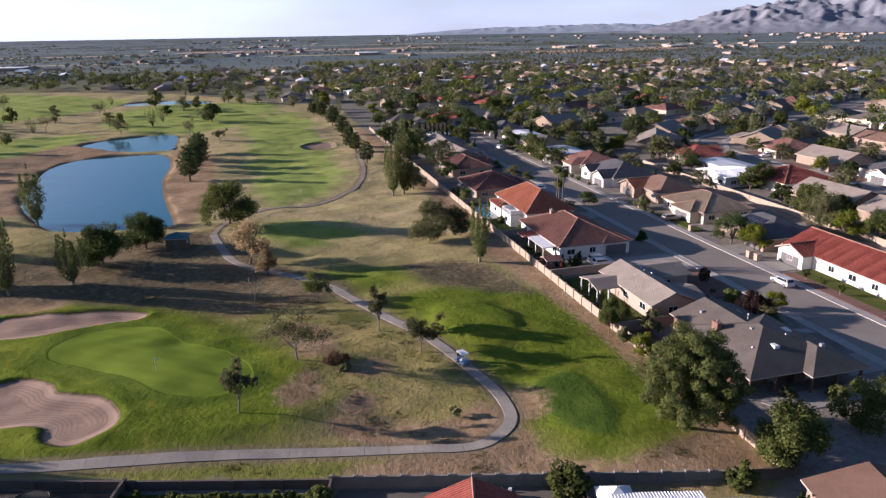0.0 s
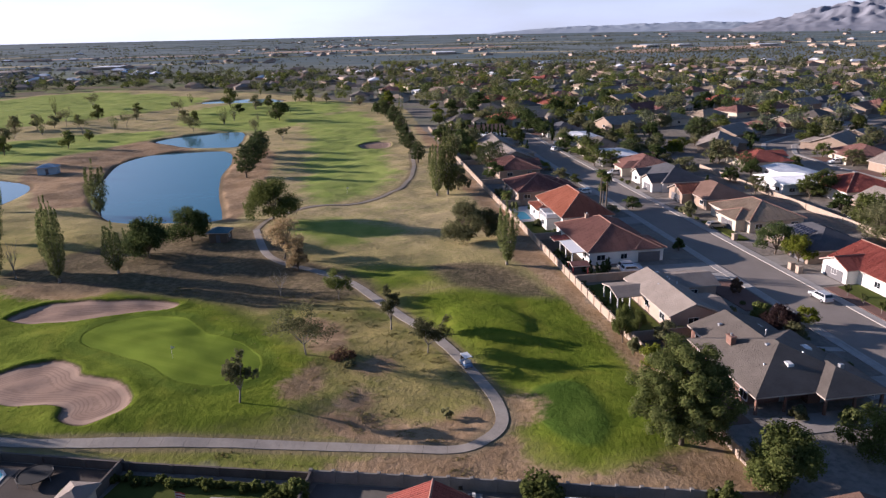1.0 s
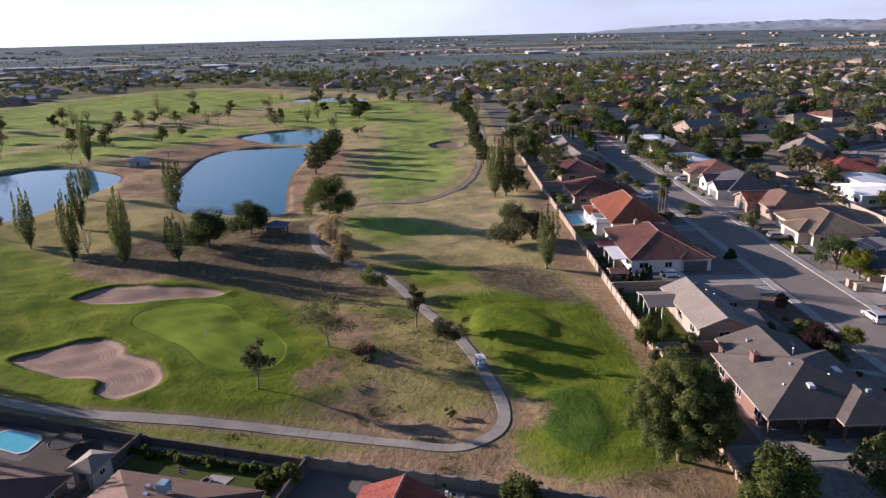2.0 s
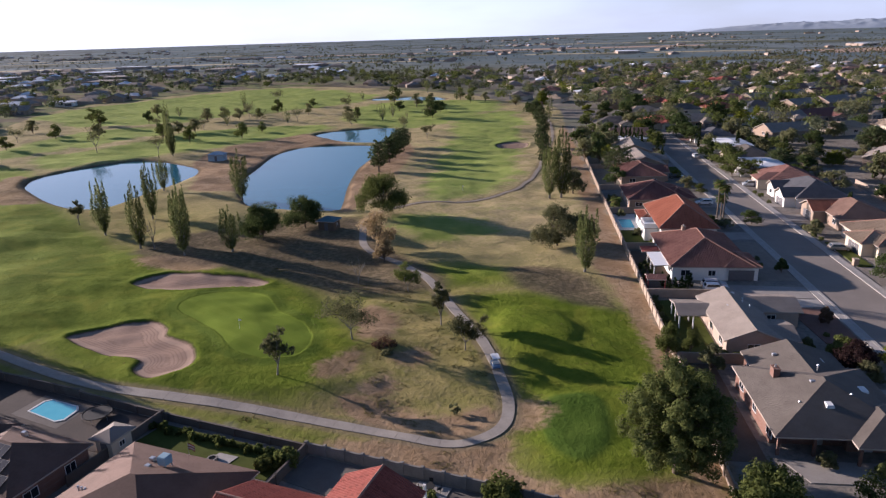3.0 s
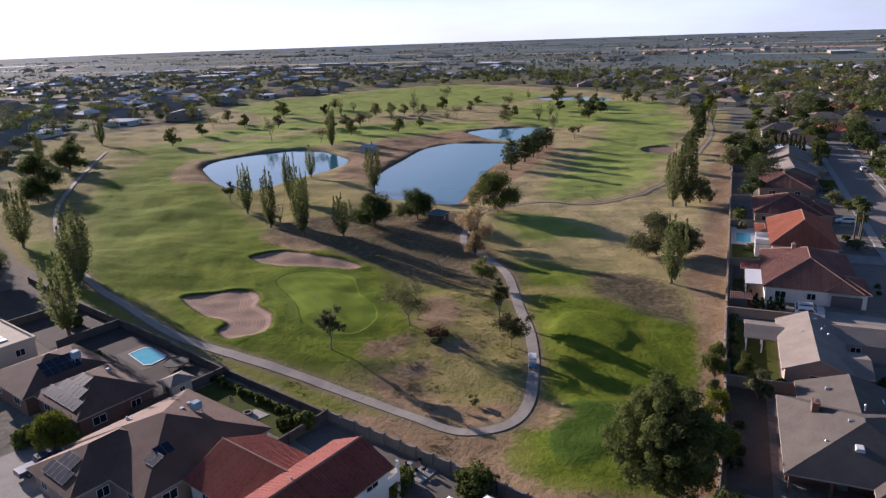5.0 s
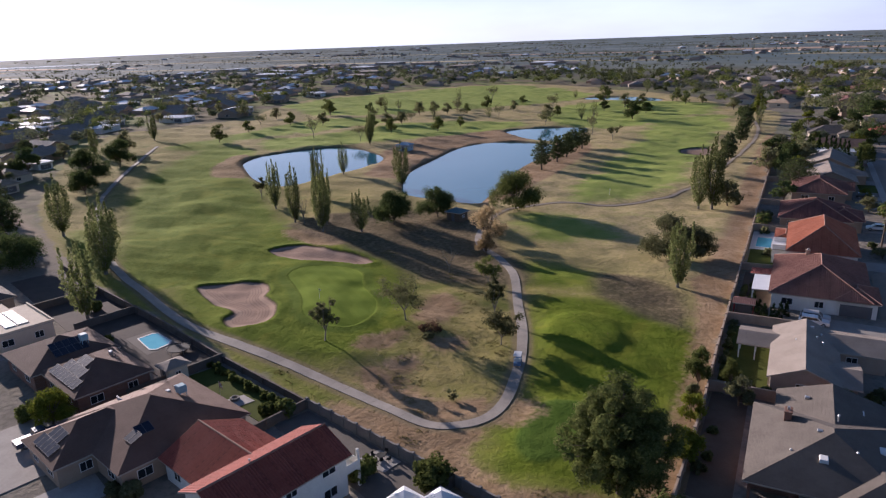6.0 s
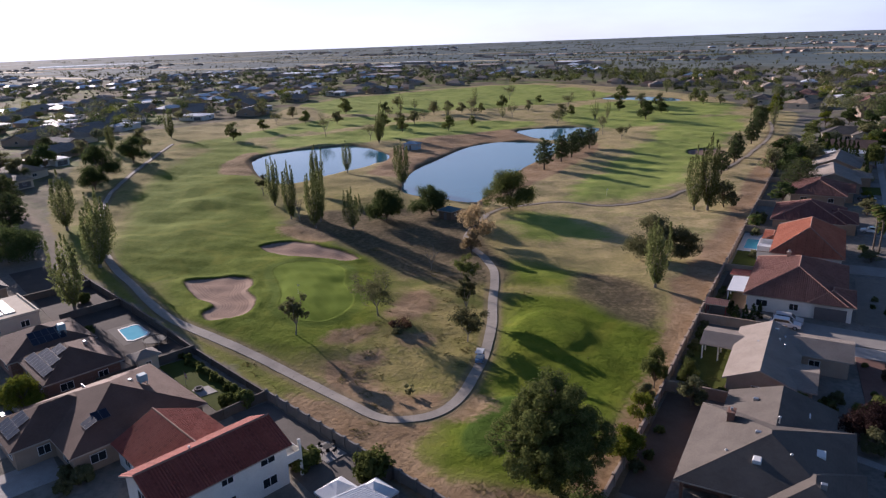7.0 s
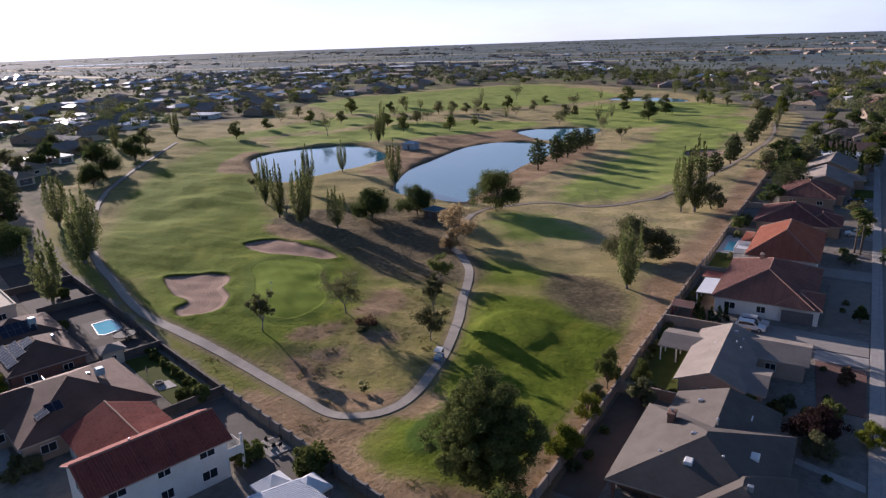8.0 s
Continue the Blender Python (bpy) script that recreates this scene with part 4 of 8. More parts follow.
def house(x, y, yaw, label, blocks, wall, roof, windows=True, garage=None, group="houses", fascia=None, low=False):
    """blocks: x0, x1, y0, y1, eaves' height, roof kind, pitch - in the house's own frame."""
    th = thing("house", pose(x, y, G, 0, 0, yaw), label, "house", group)
    for i, bl in enumerate(blocks):
        x0, x1, y0, y1, h, kind, pitch = bl[:7]
        rm = bl[7] if len(bl) > 7 else roof
        porch = bl[8] if len(bl) > 8 else 0.0      # depth of a porch under the south eaves
        make_walls(th, x0, x1, y0 + porch, y1, h, kind, pitch, wall)
        make_roof(th, x0, x1, y0, y1, h, kind, pitch, rm, fascia=fascia, over=0.15 if kind == "flat" else 0.55, ribs=not low)
        if not windows:
            continue
        for lvl in range(2 if h > 4.5 else 1):
            zz = 0.95 + 2.9 * lvl
            spots = ([] if porch else [("s", y0)]) + [("n", y1), ("w", x0), ("e", x1)]
            for side, c in spots:
                lo, hi = (x0, x1) if side in "sn" else (y0, y1)
                cnt = int((hi - lo) // 4.6)
                if low:
                    cnt = min(cnt, 1)
                for k in range(cnt):
                    s = lo + (hi - lo) * (k + 0.5) / cnt
                    px, py = (s, c) if side in "sn" else (c, s)
                    # not where another block covers the wall
                    if any(j != i and o[0] - 0.6 < px < o[1] + 0.6 and o[2] - 0.6 < py < o[3] + 0.6 for j, o in enumerate(blocks)):
                        continue
                    window(th, px, py, side, zz, 1.5 if (k + i) % 2 else 1.9, 1.25)
    if garage:
        gx_, gy_, side = garage
        panel_door(th, gx_, gy_, side, 4.9, 2.15, DOOR)
    return th


def chimney(th, x, y, z0, z1, mat, w=0.75, d=1.0):
    c = put("chimney", Geo().box(x - w / 2, x + w / 2, y - d / 2, y + d / 2, z0, z1 - 0.15).box(x - w / 2 - 0.08, x + w / 2 + 0.08, y - d / 2 - 0.08, y + d / 2 + 0.08, z1 - 0.15, z1, bev=0.03).mesh("chimney", mat), th)
    put("flue", Geo().tube((x, y, z1), (x, y, z1 + 0.35), 0.16, 0.16, 8).mesh("flue", METAL), c)


def roof_vent(th, x, y, z, kind="pipe"):
    if kind == "pipe":
        g = Geo().tube((x, y, z - 0.3), (x, y, z + 0.45), 0.09, 0.09, 8).tube((x, y, z + 0.45), (x, y, z + 0.6), 0.17, 0.1, 8)
        put("vent_pipe", g.mesh("vent_pipe", METAL), th)
    elif kind == "skylight":
        g = Geo().box(x - 0.45, x + 0.45, y - 0.7, y + 0.7, z - 0.4, z + 0.12, bev=0.08)
        put("skylight", g.mesh("skylight", WHITE_TRIM), th, label="white domed skylight")
    elif kind == "cooler":
        g = Geo().box(x - 0.55, x + 0.55, y - 0.55, y + 0.55, z + 0.15, z + 1.15, bev=0.08)
        for i in (-0.45, 0.45):
            for j in (-0.45, 0.45):
                g.box(x + i - 0.04, x + i + 0.04, y + j - 0.04, y + j + 0.04, z - 0.5, z + 0.15)
        for i in range(6):
            g.box(x - 0.58, x + 0.58, y - 0.4, y + 0.4, z + 0.3 + i * 0.12, z + 0.36 + i * 0.12)
        put("evaporative_cooler", g.mesh("evaporative_cooler", COOLER), th, label="pale blue boxy rooftop cooler")
    else:
        g = Geo().box(x - 0.3, x + 0.3, y - 0.25, y + 0.25, z - 0.3, z + 0.35, bev=0.05)
        put("roof_vent", g.mesh("roof_vent", METAL), th)


COOLER = plain("cooler_paint", (0.20, 0.34, 0.42), (0.29, 0.42, 0.48), 2.0, 0.6, 0.1)


def solar_array(th, x, y, block, nx_, ny_, w=1.0, h=1.65):
    """Rows of panels lying on the hip slope of a block under (x, y), in the house's own frame."""
    x0, x1, y0, y1, eave, _, pitch = block[:7]
    reach = [(y - y0, 0), (x1 - x, 90), (y1 - y, 180), (x - x0, 270)]
    near, face = min(reach)
    z = eave + 0.2 + (near + 0.55) * pitch
    tilt = math.degrees(math.atan(pitch))
    m0 = pose(x, y, z, 0, 0, face) @ pose(0, 0, 0, tilt, 0, 0) @ pose(0, 0, 0.10)
    g = Geo().box(-w / 2 + 0.03, w / 2 - 0.03, -h / 2 + 0.03, h / 2 - 0.03, 0.0, 0.045)
    fr = Geo()
    for x0, x1, y0, y1 in ((-w / 2, w / 2, -h / 2, -h / 2 + 0.03), (-w / 2, w / 2, h / 2 - 0.03, h / 2), (-w / 2, -w / 2 + 0.03, -h / 2 + 0.03, h / 2 - 0.03), (w / 2 - 0.03, w / 2, -h / 2 + 0.03, h / 2 - 0.03)):
        fr.box(x0, x1, y0, y1, -0.01, 0.055)
    a, b = g.mesh("solar_panel", SOLAR), fr.mesh("panel_frame", DOOR)
    for i in range(nx_):
        for j in range(ny_):
            q = put("solar_panel", a, th, m0 @ pose((i - (nx_ - 1) / 2) * (w + 0.03), (j - (ny_ - 1) / 2) * (h + 0.03), 0), "dark blue solar panel")
            put("panel_frame", b, q)


def placed_house(blocks, frame_of, label, wall, roof, **kw):
    """A house whose blocks are given in street or row coordinates; its base point is the middle of its first block."""
    cx, cy = (blocks[0][0] + blocks[0][1]) / 2, (blocks[0][2] + blocks[0][3]) / 2
    local = [(q[0] - cx, q[1] - cx, q[2] - cy, q[3] - cy, *q[4:]) for q in blocks]
    g = kw.pop("garage", None)
    if g:
        g = (g[0] - cx, g[1] - cy, g[2])
    if frame_of == "street":
        x, y = ab(cy, cx)
        yaw = S_YAW
    else:
        x, y, yaw = row_xy(cx, cy)[0], row_xy(cx, cy)[1], R_YAW
    th = house(x, y, yaw, label, local, wall, roof, garage=g, **kw)
    return th, cx, cy


R_YAW = 5.5
R_C, R_S = math.cos(radians(R_YAW)), math.sin(radians(R_YAW))


def row_xy(p, q):
    """World x, y of row coordinates: p along the southern row of houses, q north of it, turned about (-20, 50)."""
    return -20 + (p + 20) * R_C - (q - 50) * R_S, 50 + (p + 20) * R_S + (q - 50) * R_C


# the houses between the golf course and the street, south to north
h1, cx, cy = placed_house([(6.9, 23.0, -36.4, -19.4, 2.7, "hip", 0.36, GREY_SHINGLE, 2.6), (9.4, 21.0, -24.0, -14.6, 2.7, "gy", 0.33), (15.4, 23.9, -38.2, -28, 2.7, "hip", 0.36, GREY_SHINGLE, 3.2)], "street",
                          "brick ranch house with a broad grey shingle hip roof", BRICK, GREY_SHINGLE, garage=(23.9, -31, "e"), group="houses by the golf course")
for x, y in ((7.1, -36.2), (11.2, -36.2), (15.6, -38.0), (19.8, -38.0), (23.7, -38.0)):
    put("porch_post", Geo().box(x - 0.16, x + 0.16, y - 0.16, y + 0.16, -0.3, 2.7).mesh("porch_post", BRICK), h1, pose(-cx, -cy, 0))
panel_door(h1, 12.6 - cx, -33.8 - cy, "s", 1.1, 2.1, METAL, "door")
panel_door(h1, 17.8 - cx, -35.0 - cy, "s", 1.1, 2.1, METAL, "door")
chimney(h1, 10.3 - cx, -24.1 - cy, 2.0, 5.5, BRICK, 0.8, 1.3)
for x, y, z, k in ((14.0, -32.0, 4.7, "skylight"), (15.5, -24.4, 5.6, "pipe"), (13.6, -27.8, 5.3, "vent"), (17.2, -30.5, 4.8, "pipe"), (18.2, -18.6, 3.8, "skylight"), (20.0, -27.4, 4.3, "skylight"), (12.4, -17.6, 4.0, "vent"), (20.4, -34.0, 4.6, "vent"), (10.8, -31.5, 4.1, "pipe")):
    roof_vent(h1, x - cx, y - cy, z, k)
h2, cx, cy = placed_house([(8.0, 16.2, -10.2, 7.6, 2.7, "gy", 0.42), (14.0, 22.8, 1.6, 8.9, 2.7, "gx", 0.28), (13.0, 18.6, -9.6, -2.0, 2.5, "gx", 0.22)], "street",
                          "taupe stucco house with a light tan shingle gable roof", TAUPE_WALL, TAN_SHINGLE, garage=(22.8, 5.2, "e"), group="houses by the golf course")
for x, y, z, k in ((12.9, 5.6, 4.3, "vent"), (13.6, 2.0, 4.0, "pipe"), (14.4, 0.6, 3.8, "pipe"), (11.0, 0.5, 4.0, "vent"), (10.2, -6.0, 3.6, "vent"), (14.2, 4.0, 3.7, "pipe")):
    roof_vent(h2, x - cx, y - cy, z, k)
# its open porch on posts
make_roof(h2, 3.0 - cx, 8.3 - cx, 0.0 - cy, 6.6 - cy, 2.45, "gx", 0.22, TAN_SHINGLE, over=0.3)
for x in (3.1, 5.4):
    for y in (0.1, 3.3, 6.5):
        put("porch_post", Geo().box(x - 0.1, x + 0.1, y - 0.1, y + 0.1, -0.3, 2.5).mesh("porch_post", WHITE_TRIM), h2, pose(-cx, -cy, 0))
h3, cx, cy = placed_house([(6.6, 22.0, 24.0, 46.6, 2.8, "hip", 0.44, PINK_TILE), (17.0, 23.2, 24.0, 32, 2.8, "hip", 0.40, PINK_TILE)], "street",
                          "white stucco house under a pinkish brown clay tile hip roof", WHITE_WALL, PINK_TILE, garage=(20, 24.0, "s"), group="houses by the golf course")
chimney(h3, 12.0 - cx, 41.0 - cy, 2.0, 6.6, TAN_WALL, 0.7, 0.9)
make_roof(h3, 3.2 - cx, 6.8 - cx, 25.2 - cy, 33.8 - cy, 2.5, "shed", 0.04, WHITE_ROOF, over=0.1)
make_roof(h3, 2.4 - cx, 6.0 - cx, 34.9 - cy, 38.6 - cy, 2.3, "shed", 0.05, RED_TILE, over=0.1)
for y in (25.4, 29.6, 33.6):
    put("porch_post", Geo().box(3.2, 3.4, y - 0.1, y + 0.1, -0.3, 2.5).mesh("porch_post", WHITE_TRIM), h3, pose(-cx, -cy, 0))
h4, cx, cy = placed_house([(8.6, 21.2, 48.0, 70.0, 3.9, "hip", 0.62, ORANGE_TILE), (6.0, 9.4, 60.0, 68.0, 2.9, "hip", 0.3, ORANGE_TILE), (5.4, 9.2, 51.0, 57.0, 3.0, "flat", 0, WHITE_ROOF)], "street",
                          "two-storey white house with an orange clay tile hip roof", WHITE_WALL, ORANGE_TILE, group="houses by the golf course")
for y in np.arange(51.2, 57.0, 0.62):
    put("baluster", Geo().box(5.4, 5.48, y - 0.04, y + 0.04, 3.1, 4.1).mesh("baluster", WHITE_TRIM), h4, pose(-cx, -cy, 0))
put("balcony_rail", Geo().box(5.36, 5.52, 51, 57, 4.1, 4.2).box(5.4, 9.2, 50.95, 51.05, 3.1, 4.2).box(5.4, 9.2, 56.95, 57.05, 3.1, 4.2).mesh("balcony_rail", WHITE_TRIM), h4, pose(-cx, -cy, 0))
placed_house([(6.0, 21.5, 80.5, 97.5, 2.8, "hip", 0.42), (16, 24.0, 82, 92, 2.8, "hip", 0.42)], "street",
                          "tan stucco house with a maroon tile hip roof", TAN_WALL, MAROON_TILE, garage=(24, 86, "e"), group="houses by the golf course")
placed_house([(8.0, 21.5, 112, 130, 2.8, "hip", 0.40), (15, 23.5, 118, 126, 2.8, "gx", 0.36)], "street",
                          "tan stucco house with a brown tile roof", TAN_WALL, PINK_TILE, garage=(23.5, 122, "e"), group="houses by the golf course")
# across the street
placed_house([(53.0, 66.5, -20, 11, 2.8, "gy", 0.40), (50.5, 56, 3, 10, 2.8, "gx", 0.40)], "street", "white stucco house with a long red tile gable roof", WHITE_WALL, RED_TILE, garage=(50.5, 6.5, "w"), group="houses across the street")
hs, cx, cy = placed_house([(53.0, 66.0, 15.5, 33, 2.7, "hip", 0.38), (51, 58, 15.0, 22, 2.7, "hip", 0.36)], "street", "house with a dark shingle hip roof carrying solar panels", TAN_WALL, DARK_SHINGLE, garage=(51, 18.5, "w"), group="houses across the street")
hb = (53.0 - cx, 66.0 - cx, 15.5 - cy, 33 - cy, 2.7, 'hip', 0.38)
solar_array(hs, 63.0 - cx, 24 - cy, hb, 6, 2)
solar_array(hs, 56.0 - cx, 25 - cy, hb, 6, 2)
placed_house([(52.0, 66.0, 38, 56, 2.8, "hip", 0.40), (49.5, 57, 40, 48, 2.8, "hip", 0.40)], "street", "cream stucco house with a sand-coloured tile hip roof", CREAM_WALL, SAND_TILE, garage=(49.5, 44, "w"), group="houses across the street")
placed_house([(53.0, 66.0, 60, 77, 2.8, "hip", 0.42, BROWN_SHINGLE), (50.0, 58, 68, 76, 2.8, "gx", 0.42, ORANGE_TILE)], "street", "tan stucco house with a dark brown hip roof", TAN_WALL, BROWN_SHINGLE, garage=(50, 72, "w"), group="houses across the street")
placed_house([(51.0, 65.0, 82, 102, 2.8, "hip", 0.46), (48.0, 55, 83, 90, 2.8, "gx", 0.5), (49.0, 55, 94, 100, 2.8, "gx", 0.5)], "street", "white house with a steep near-black shingle roof", WHITE_WALL, DARK_SHINGLE, garage=(48, 86.5, "w"), group="houses across the street")
placed_house([(82.0, 94.0, 70, 84, 3.2, "gx", 0.12), (92.0, 103, 80, 96, 3.0, "gy", 0.14)], "street", "white house with a white low-pitched metal roof", WHITE_WALL, WHITE_ROOF, group="houses behind the long wall", fascia=WHITE_TRIM)
placed_house([(93.0, 111.0, 58, 75, 3.0, "hip", 0.36)], "street", "white house with an orange-red tile hip roof", WHITE_WALL, RED_TILE, group="houses behind the long wall")

# the southern row, backing on the cart path
s1, cx, cy = placed_house([(-6.6, 1.5, 39.2, 54.2, 4.95, "gy", 0.46, RED_TILE), (-17.6, -6.3, 42.2, 52.4, 2.8, "gx", 0.42, RED_TILE)], "row",
                          "two-storey white stucco house with a red clay tile gable roof", WHITE_WALL, RED_TILE, group="houses by the cart path")
roof_vent(s1, -3.4 - cx, 45.2 - cy, 6.7, "pipe")
put("balcony", Geo().box(-1.4, 1.5, 54.2, 56.2, 2.5, 2.7).box(-1.4, 1.5, 56.1, 56.2, 2.7, 3.6).box(1.4, 1.5, 54.2, 56.1, 2.7, 3.6).box(1.15, 1.45, 55.9, 56.2, -0.3, 4.9).box(-1.4, -1.3, 54.2, 56.1, 2.7, 3.6).mesh("balcony", WHITE_WALL), s1, pose(-cx, -cy, 0))
s2, cx, cy = placed_house([(-36.0, -18.8, 37.5, 54.0, 2.8, "hip", 0.40), (-35.2, -25.8, 33.0, 46.0, 2.8, "hip", 0.46)], "row",
                          "brown stucco house with a brown shingle hip roof and solar panels", TAN_WALL, UMBER_SHINGLE, group="houses by the cart path")
roof_vent(s2, -27.0 - cx, 49.8 - cy, 5.1, "cooler")
roof_vent(s2, -28.3 - cx, 48.6 - cy, 5.2, "vent")
roof_vent(s2, -29.2 - cx, 50.2 - cy, 4.9, "vent")
for i in range(3):
    roof_vent(s2, -33.6 + 0.5 * i - cx, 44.0 - cy, 4.2, "pipe")
hb = (-36.0 - cx, -18.8 - cx, 37.5 - cy, 54.0 - cy, 2.8, 'hip', 0.40)
for up, off in ((40.9, 0.0), (42.45, -0.5)):
    solar_array(s2, -22.2 + off - cx, up - cy, hb, 2, 1)
hb = (-35.2 - cx, -25.8 - cx, 33.0 - cy, 46.0 - cy, 2.8, 'hip', 0.46)
for up, cnt in ((33.9, 5), (35.4, 3)):
    solar_array(s2, -30.5 - cx, up - cy, hb, cnt, 1)
s3, cx, cy = placed_house([(-54.0, -41.6, 41.5, 52.0, 2.8, "hip", 0.44), (-66.0, -54.0, 40.0, 52.5, 2.8, "hip", 0.40)], "row",
                          "brick house with a brown shingle roof and blue solar panels", BRICK, UMBER_SHINGLE, group="houses by the cart path")
roof_vent(s3, -56.0 - cx, 48.6 - cy, 5.0, "cooler")
roof_vent(s3, -48.6 - cx, 49.6 - cy, 4.6, "vent")
hb = (-54.0 - cx, -41.6 - cx, 41.5 - cy, 52.0 - cy, 2.8, 'hip', 0.44)
hw = (-66.0 - cx, -54.0 - cx, 40.0 - cy, 52.5 - cy, 2.8, 'hip', 0.40)
for up, cnt in ((42.5, 9), (44.05, 6), (45.6, 3)):
    solar_array(s3, -47.8 - cx, up - cy, hb, cnt, 1)
solar_array(s3, -57.0 - cx, 46.5 - cy, hw, 5, 2)
s4, cx, cy = placed_house([(-87.0, -74.0, 40.0, 50.0, 3.1, "flat", 0), (-92.0, -87.0, 38.0, 47.0, 2.8, "flat", 0)], "row",
                          "pale stucco house with a flat tan roof and white panels", CREAM_WALL, CREAM_WALL, group="houses by the cart path")
for i in range(6):
    for j in range(2):
        put("roof_panel", Geo().box(-85.5 + i * 1.5, -84.2 + i * 1.5, 43.2 + 2 * j, 45.0 + 2 * j, 3.36, 3.46, bev=0.03).mesh("roof_panel", WHITE_TRIM), s4, pose(-cx, -cy, 0))
put("parapet", Geo().box(-87.2, -73.8, 49.9, 50.2, 3.2, 3.6).box(-87.2, -73.8, 39.8, 40.1, 3.2, 3.6).box(-74.1, -73.8, 40.1, 49.9, 3.2, 3.6).mesh("parapet", CREAM_WALL), s4, pose(-cx, -cy, 0))
placed_house([(-118.0, -95.0, 38.0, 50.0, 2.9, "hip", 0.36), (-108, -98, 30, 40, 2.9, "hip", 0.36)], "row", "house with a dark grey shingle hip roof", TAN_WALL, GREY_SHINGLE, group="houses by the cart path")
placed_house([(-152.0, -132.0, 38.0, 50.0, 2.9, "hip", 0.40)], "row", "tan house with a maroon tile hip roof", TAN_WALL, MAROON_TILE, group="houses by the cart path")
placed_house([(-188.0, -166.0, 36.0, 50.0, 2.9, "hip", 0.40)], "row", "tan house with a pale grey-tan shingle roof", TAN_WALL, TAN_SHINGLE, group="houses by the cart path")
sw, cx, cy = placed_house([(12.0, 20.6, 46.0, 57.0, 2.7, "gx", 0.16)], "row", "house with a white ribbed metal roof", WHITE_WALL, WHITE_ROOF, group="houses by the cart path", fascia=WHITE_TRIM)
for i in range(12):
    put("cover_slat", Geo().box(21.2 + 0.4 * i, 21.45 + 0.4 * i, 50.6, 57.0, 2.45, 2.53).mesh("cover_slat", METAL), sw, pose(-cx, -cy, 0))
for x, y in ((21.4, 50.9), (21.4, 56.7), (25.6, 50.9), (25.6, 56.7)):
    put("cover_post", Geo().box(x - 0.07, x + 0.07, y - 0.07, y + 0.07, -0.4, 2.45).mesh("cover_post", WHITE_TRIM), sw, pose(-cx, -cy, 0))
placed_house([(32.75, 45.3, 45.0, 58.8, 2.6, "gy", 0.30)], "row", "tan house with a low brown shingle gable roof", TAN_WALL, UMBER_SHINGLE, group="houses by the cart path")

# ---- the houses of the town beyond: a few plans, each repeated ----
PLANS = []
for k, (wm, rm, what) in enumerate([(TAN_WALL, BROWN_SHINGLE, "tan house with a brown shingle hip roof"), (CREAM_WALL, GREY_SHINGLE, "cream house with a grey shingle roof"),
                                    (CREAM_WALL, PINK_TILE, "cream house with a pinkish tile roof"), (TAN_WALL, MAROON_TILE, "tan house with a maroon tile roof"),
                                    (CREAM_WALL, SAND_TILE, "cream house with a sand-coloured tile roof"), (WHITE_WALL, DARK_SHINGLE, "white house with a dark shingle roof"),
                                    (TAN_WALL, TAN_SHINGLE, "tan house with a pale tan roof"), (CREAM_WALL, RED_TILE, "cream house with a red tile roof"),
                                    (WHITE_WALL, WHITE_ROOF, "white house with a white roof")]):
    w, l = 12 + (k * 5) % 4, 16 + (k * 3) % 5
    bl = [(-w / 2, w / 2, -l / 2, l / 2, 2.8, "hip" if k % 3 else "gy", 0.40 if k < 8 else 0.15), (-w / 2 - 3.5, 0, -l / 2 + 1, -l / 2 + 8, 2.8, "gx" if k % 2 else "hip", 0.40 if k < 8 else 0.15)]
    PLANS.append((bl, wm, rm, what, []))


def plan_house(k, x, y, yaw):
    bl, wm, rm, what, made = PLANS[k]
    if made:
        return copy_thing(made[0], pose(x, y, G, 0, 0, yaw))
    th = house(x, y, yaw, what, bl, wm, rm, garage=(bl[1][0], (bl[1][2] + bl[1][3]) / 2, "w"), group="houses of the town", low=True)
    made.append(th)
    return th


TOWN = []
NAMED = [(a, b) for a, b in ((-28, 15), (0, 12), (32, 15), (59, 15), (89, 15), (121, 15), (-4, 58), (24, 58), (47, 58), (68, 58), (92, 57), (77, 88), (88, 97), (66, 102))]
for line in STREETS:
    p = resample(np.array([ab(a, b) for a, b in line], float), 1.0)
    for side in (-1, 1):
        k = 8
        while k < len(p) - 6:
            t = p[k + 1] - p[k - 1]
            t = t / np.hypot(*t)
            off = 20.5 + rnd.uniform(-1.5, 2.0)
            x, y = p[k] + side * off * np.array([-t[1], t[0]])
            k += round(rnd.uniform(20, 26))
            dx, dy = x - S_O[0], y - S_O[1]
            a, b = -dx * 0.347 + dy * 0.938, dx * 0.938 + dy * 0.347
            if b < 8 or (b < 25 and a < 138) or (48 < b < 72 and a < 106) or (a < -20 and b > 60) or math.degrees(math.atan2(x, y)) > 37:
                continue
            if off_roads(x, y)[0] < 15 or any(math.hypot(a - q, b - w) < 17 for q, w in NAMED) or any(math.hypot(x - q[1], y - q[2]) < 17 for q in TOWN):
                continue
            if inside_by(np.array([x]), np.array([y]), COURSE, 14.0)[0] < 10:
                continue
            TOWN.append((math.hypot(x, y), x, y, math.degrees(math.atan2(t[1], t[0])) - 90 + (180 if side > 0 else 0) + rnd.uniform(-4, 4)))
# the western town, past the golf course
for i in range(9):
    for j in range(8):
        x, y = -390 - 30 * i + 12 * j + rnd.uniform(-4, 4), 60 + 40 * j + 12 * i + rnd.uniform(-4, 4)
        if inside_by(np.array([x]), np.array([y]), COURSE, 14.0)[0] > 12:
            TOWN.append((math.hypot(x, y), x, y, 40 + rnd.choice((0, 90, 180))))
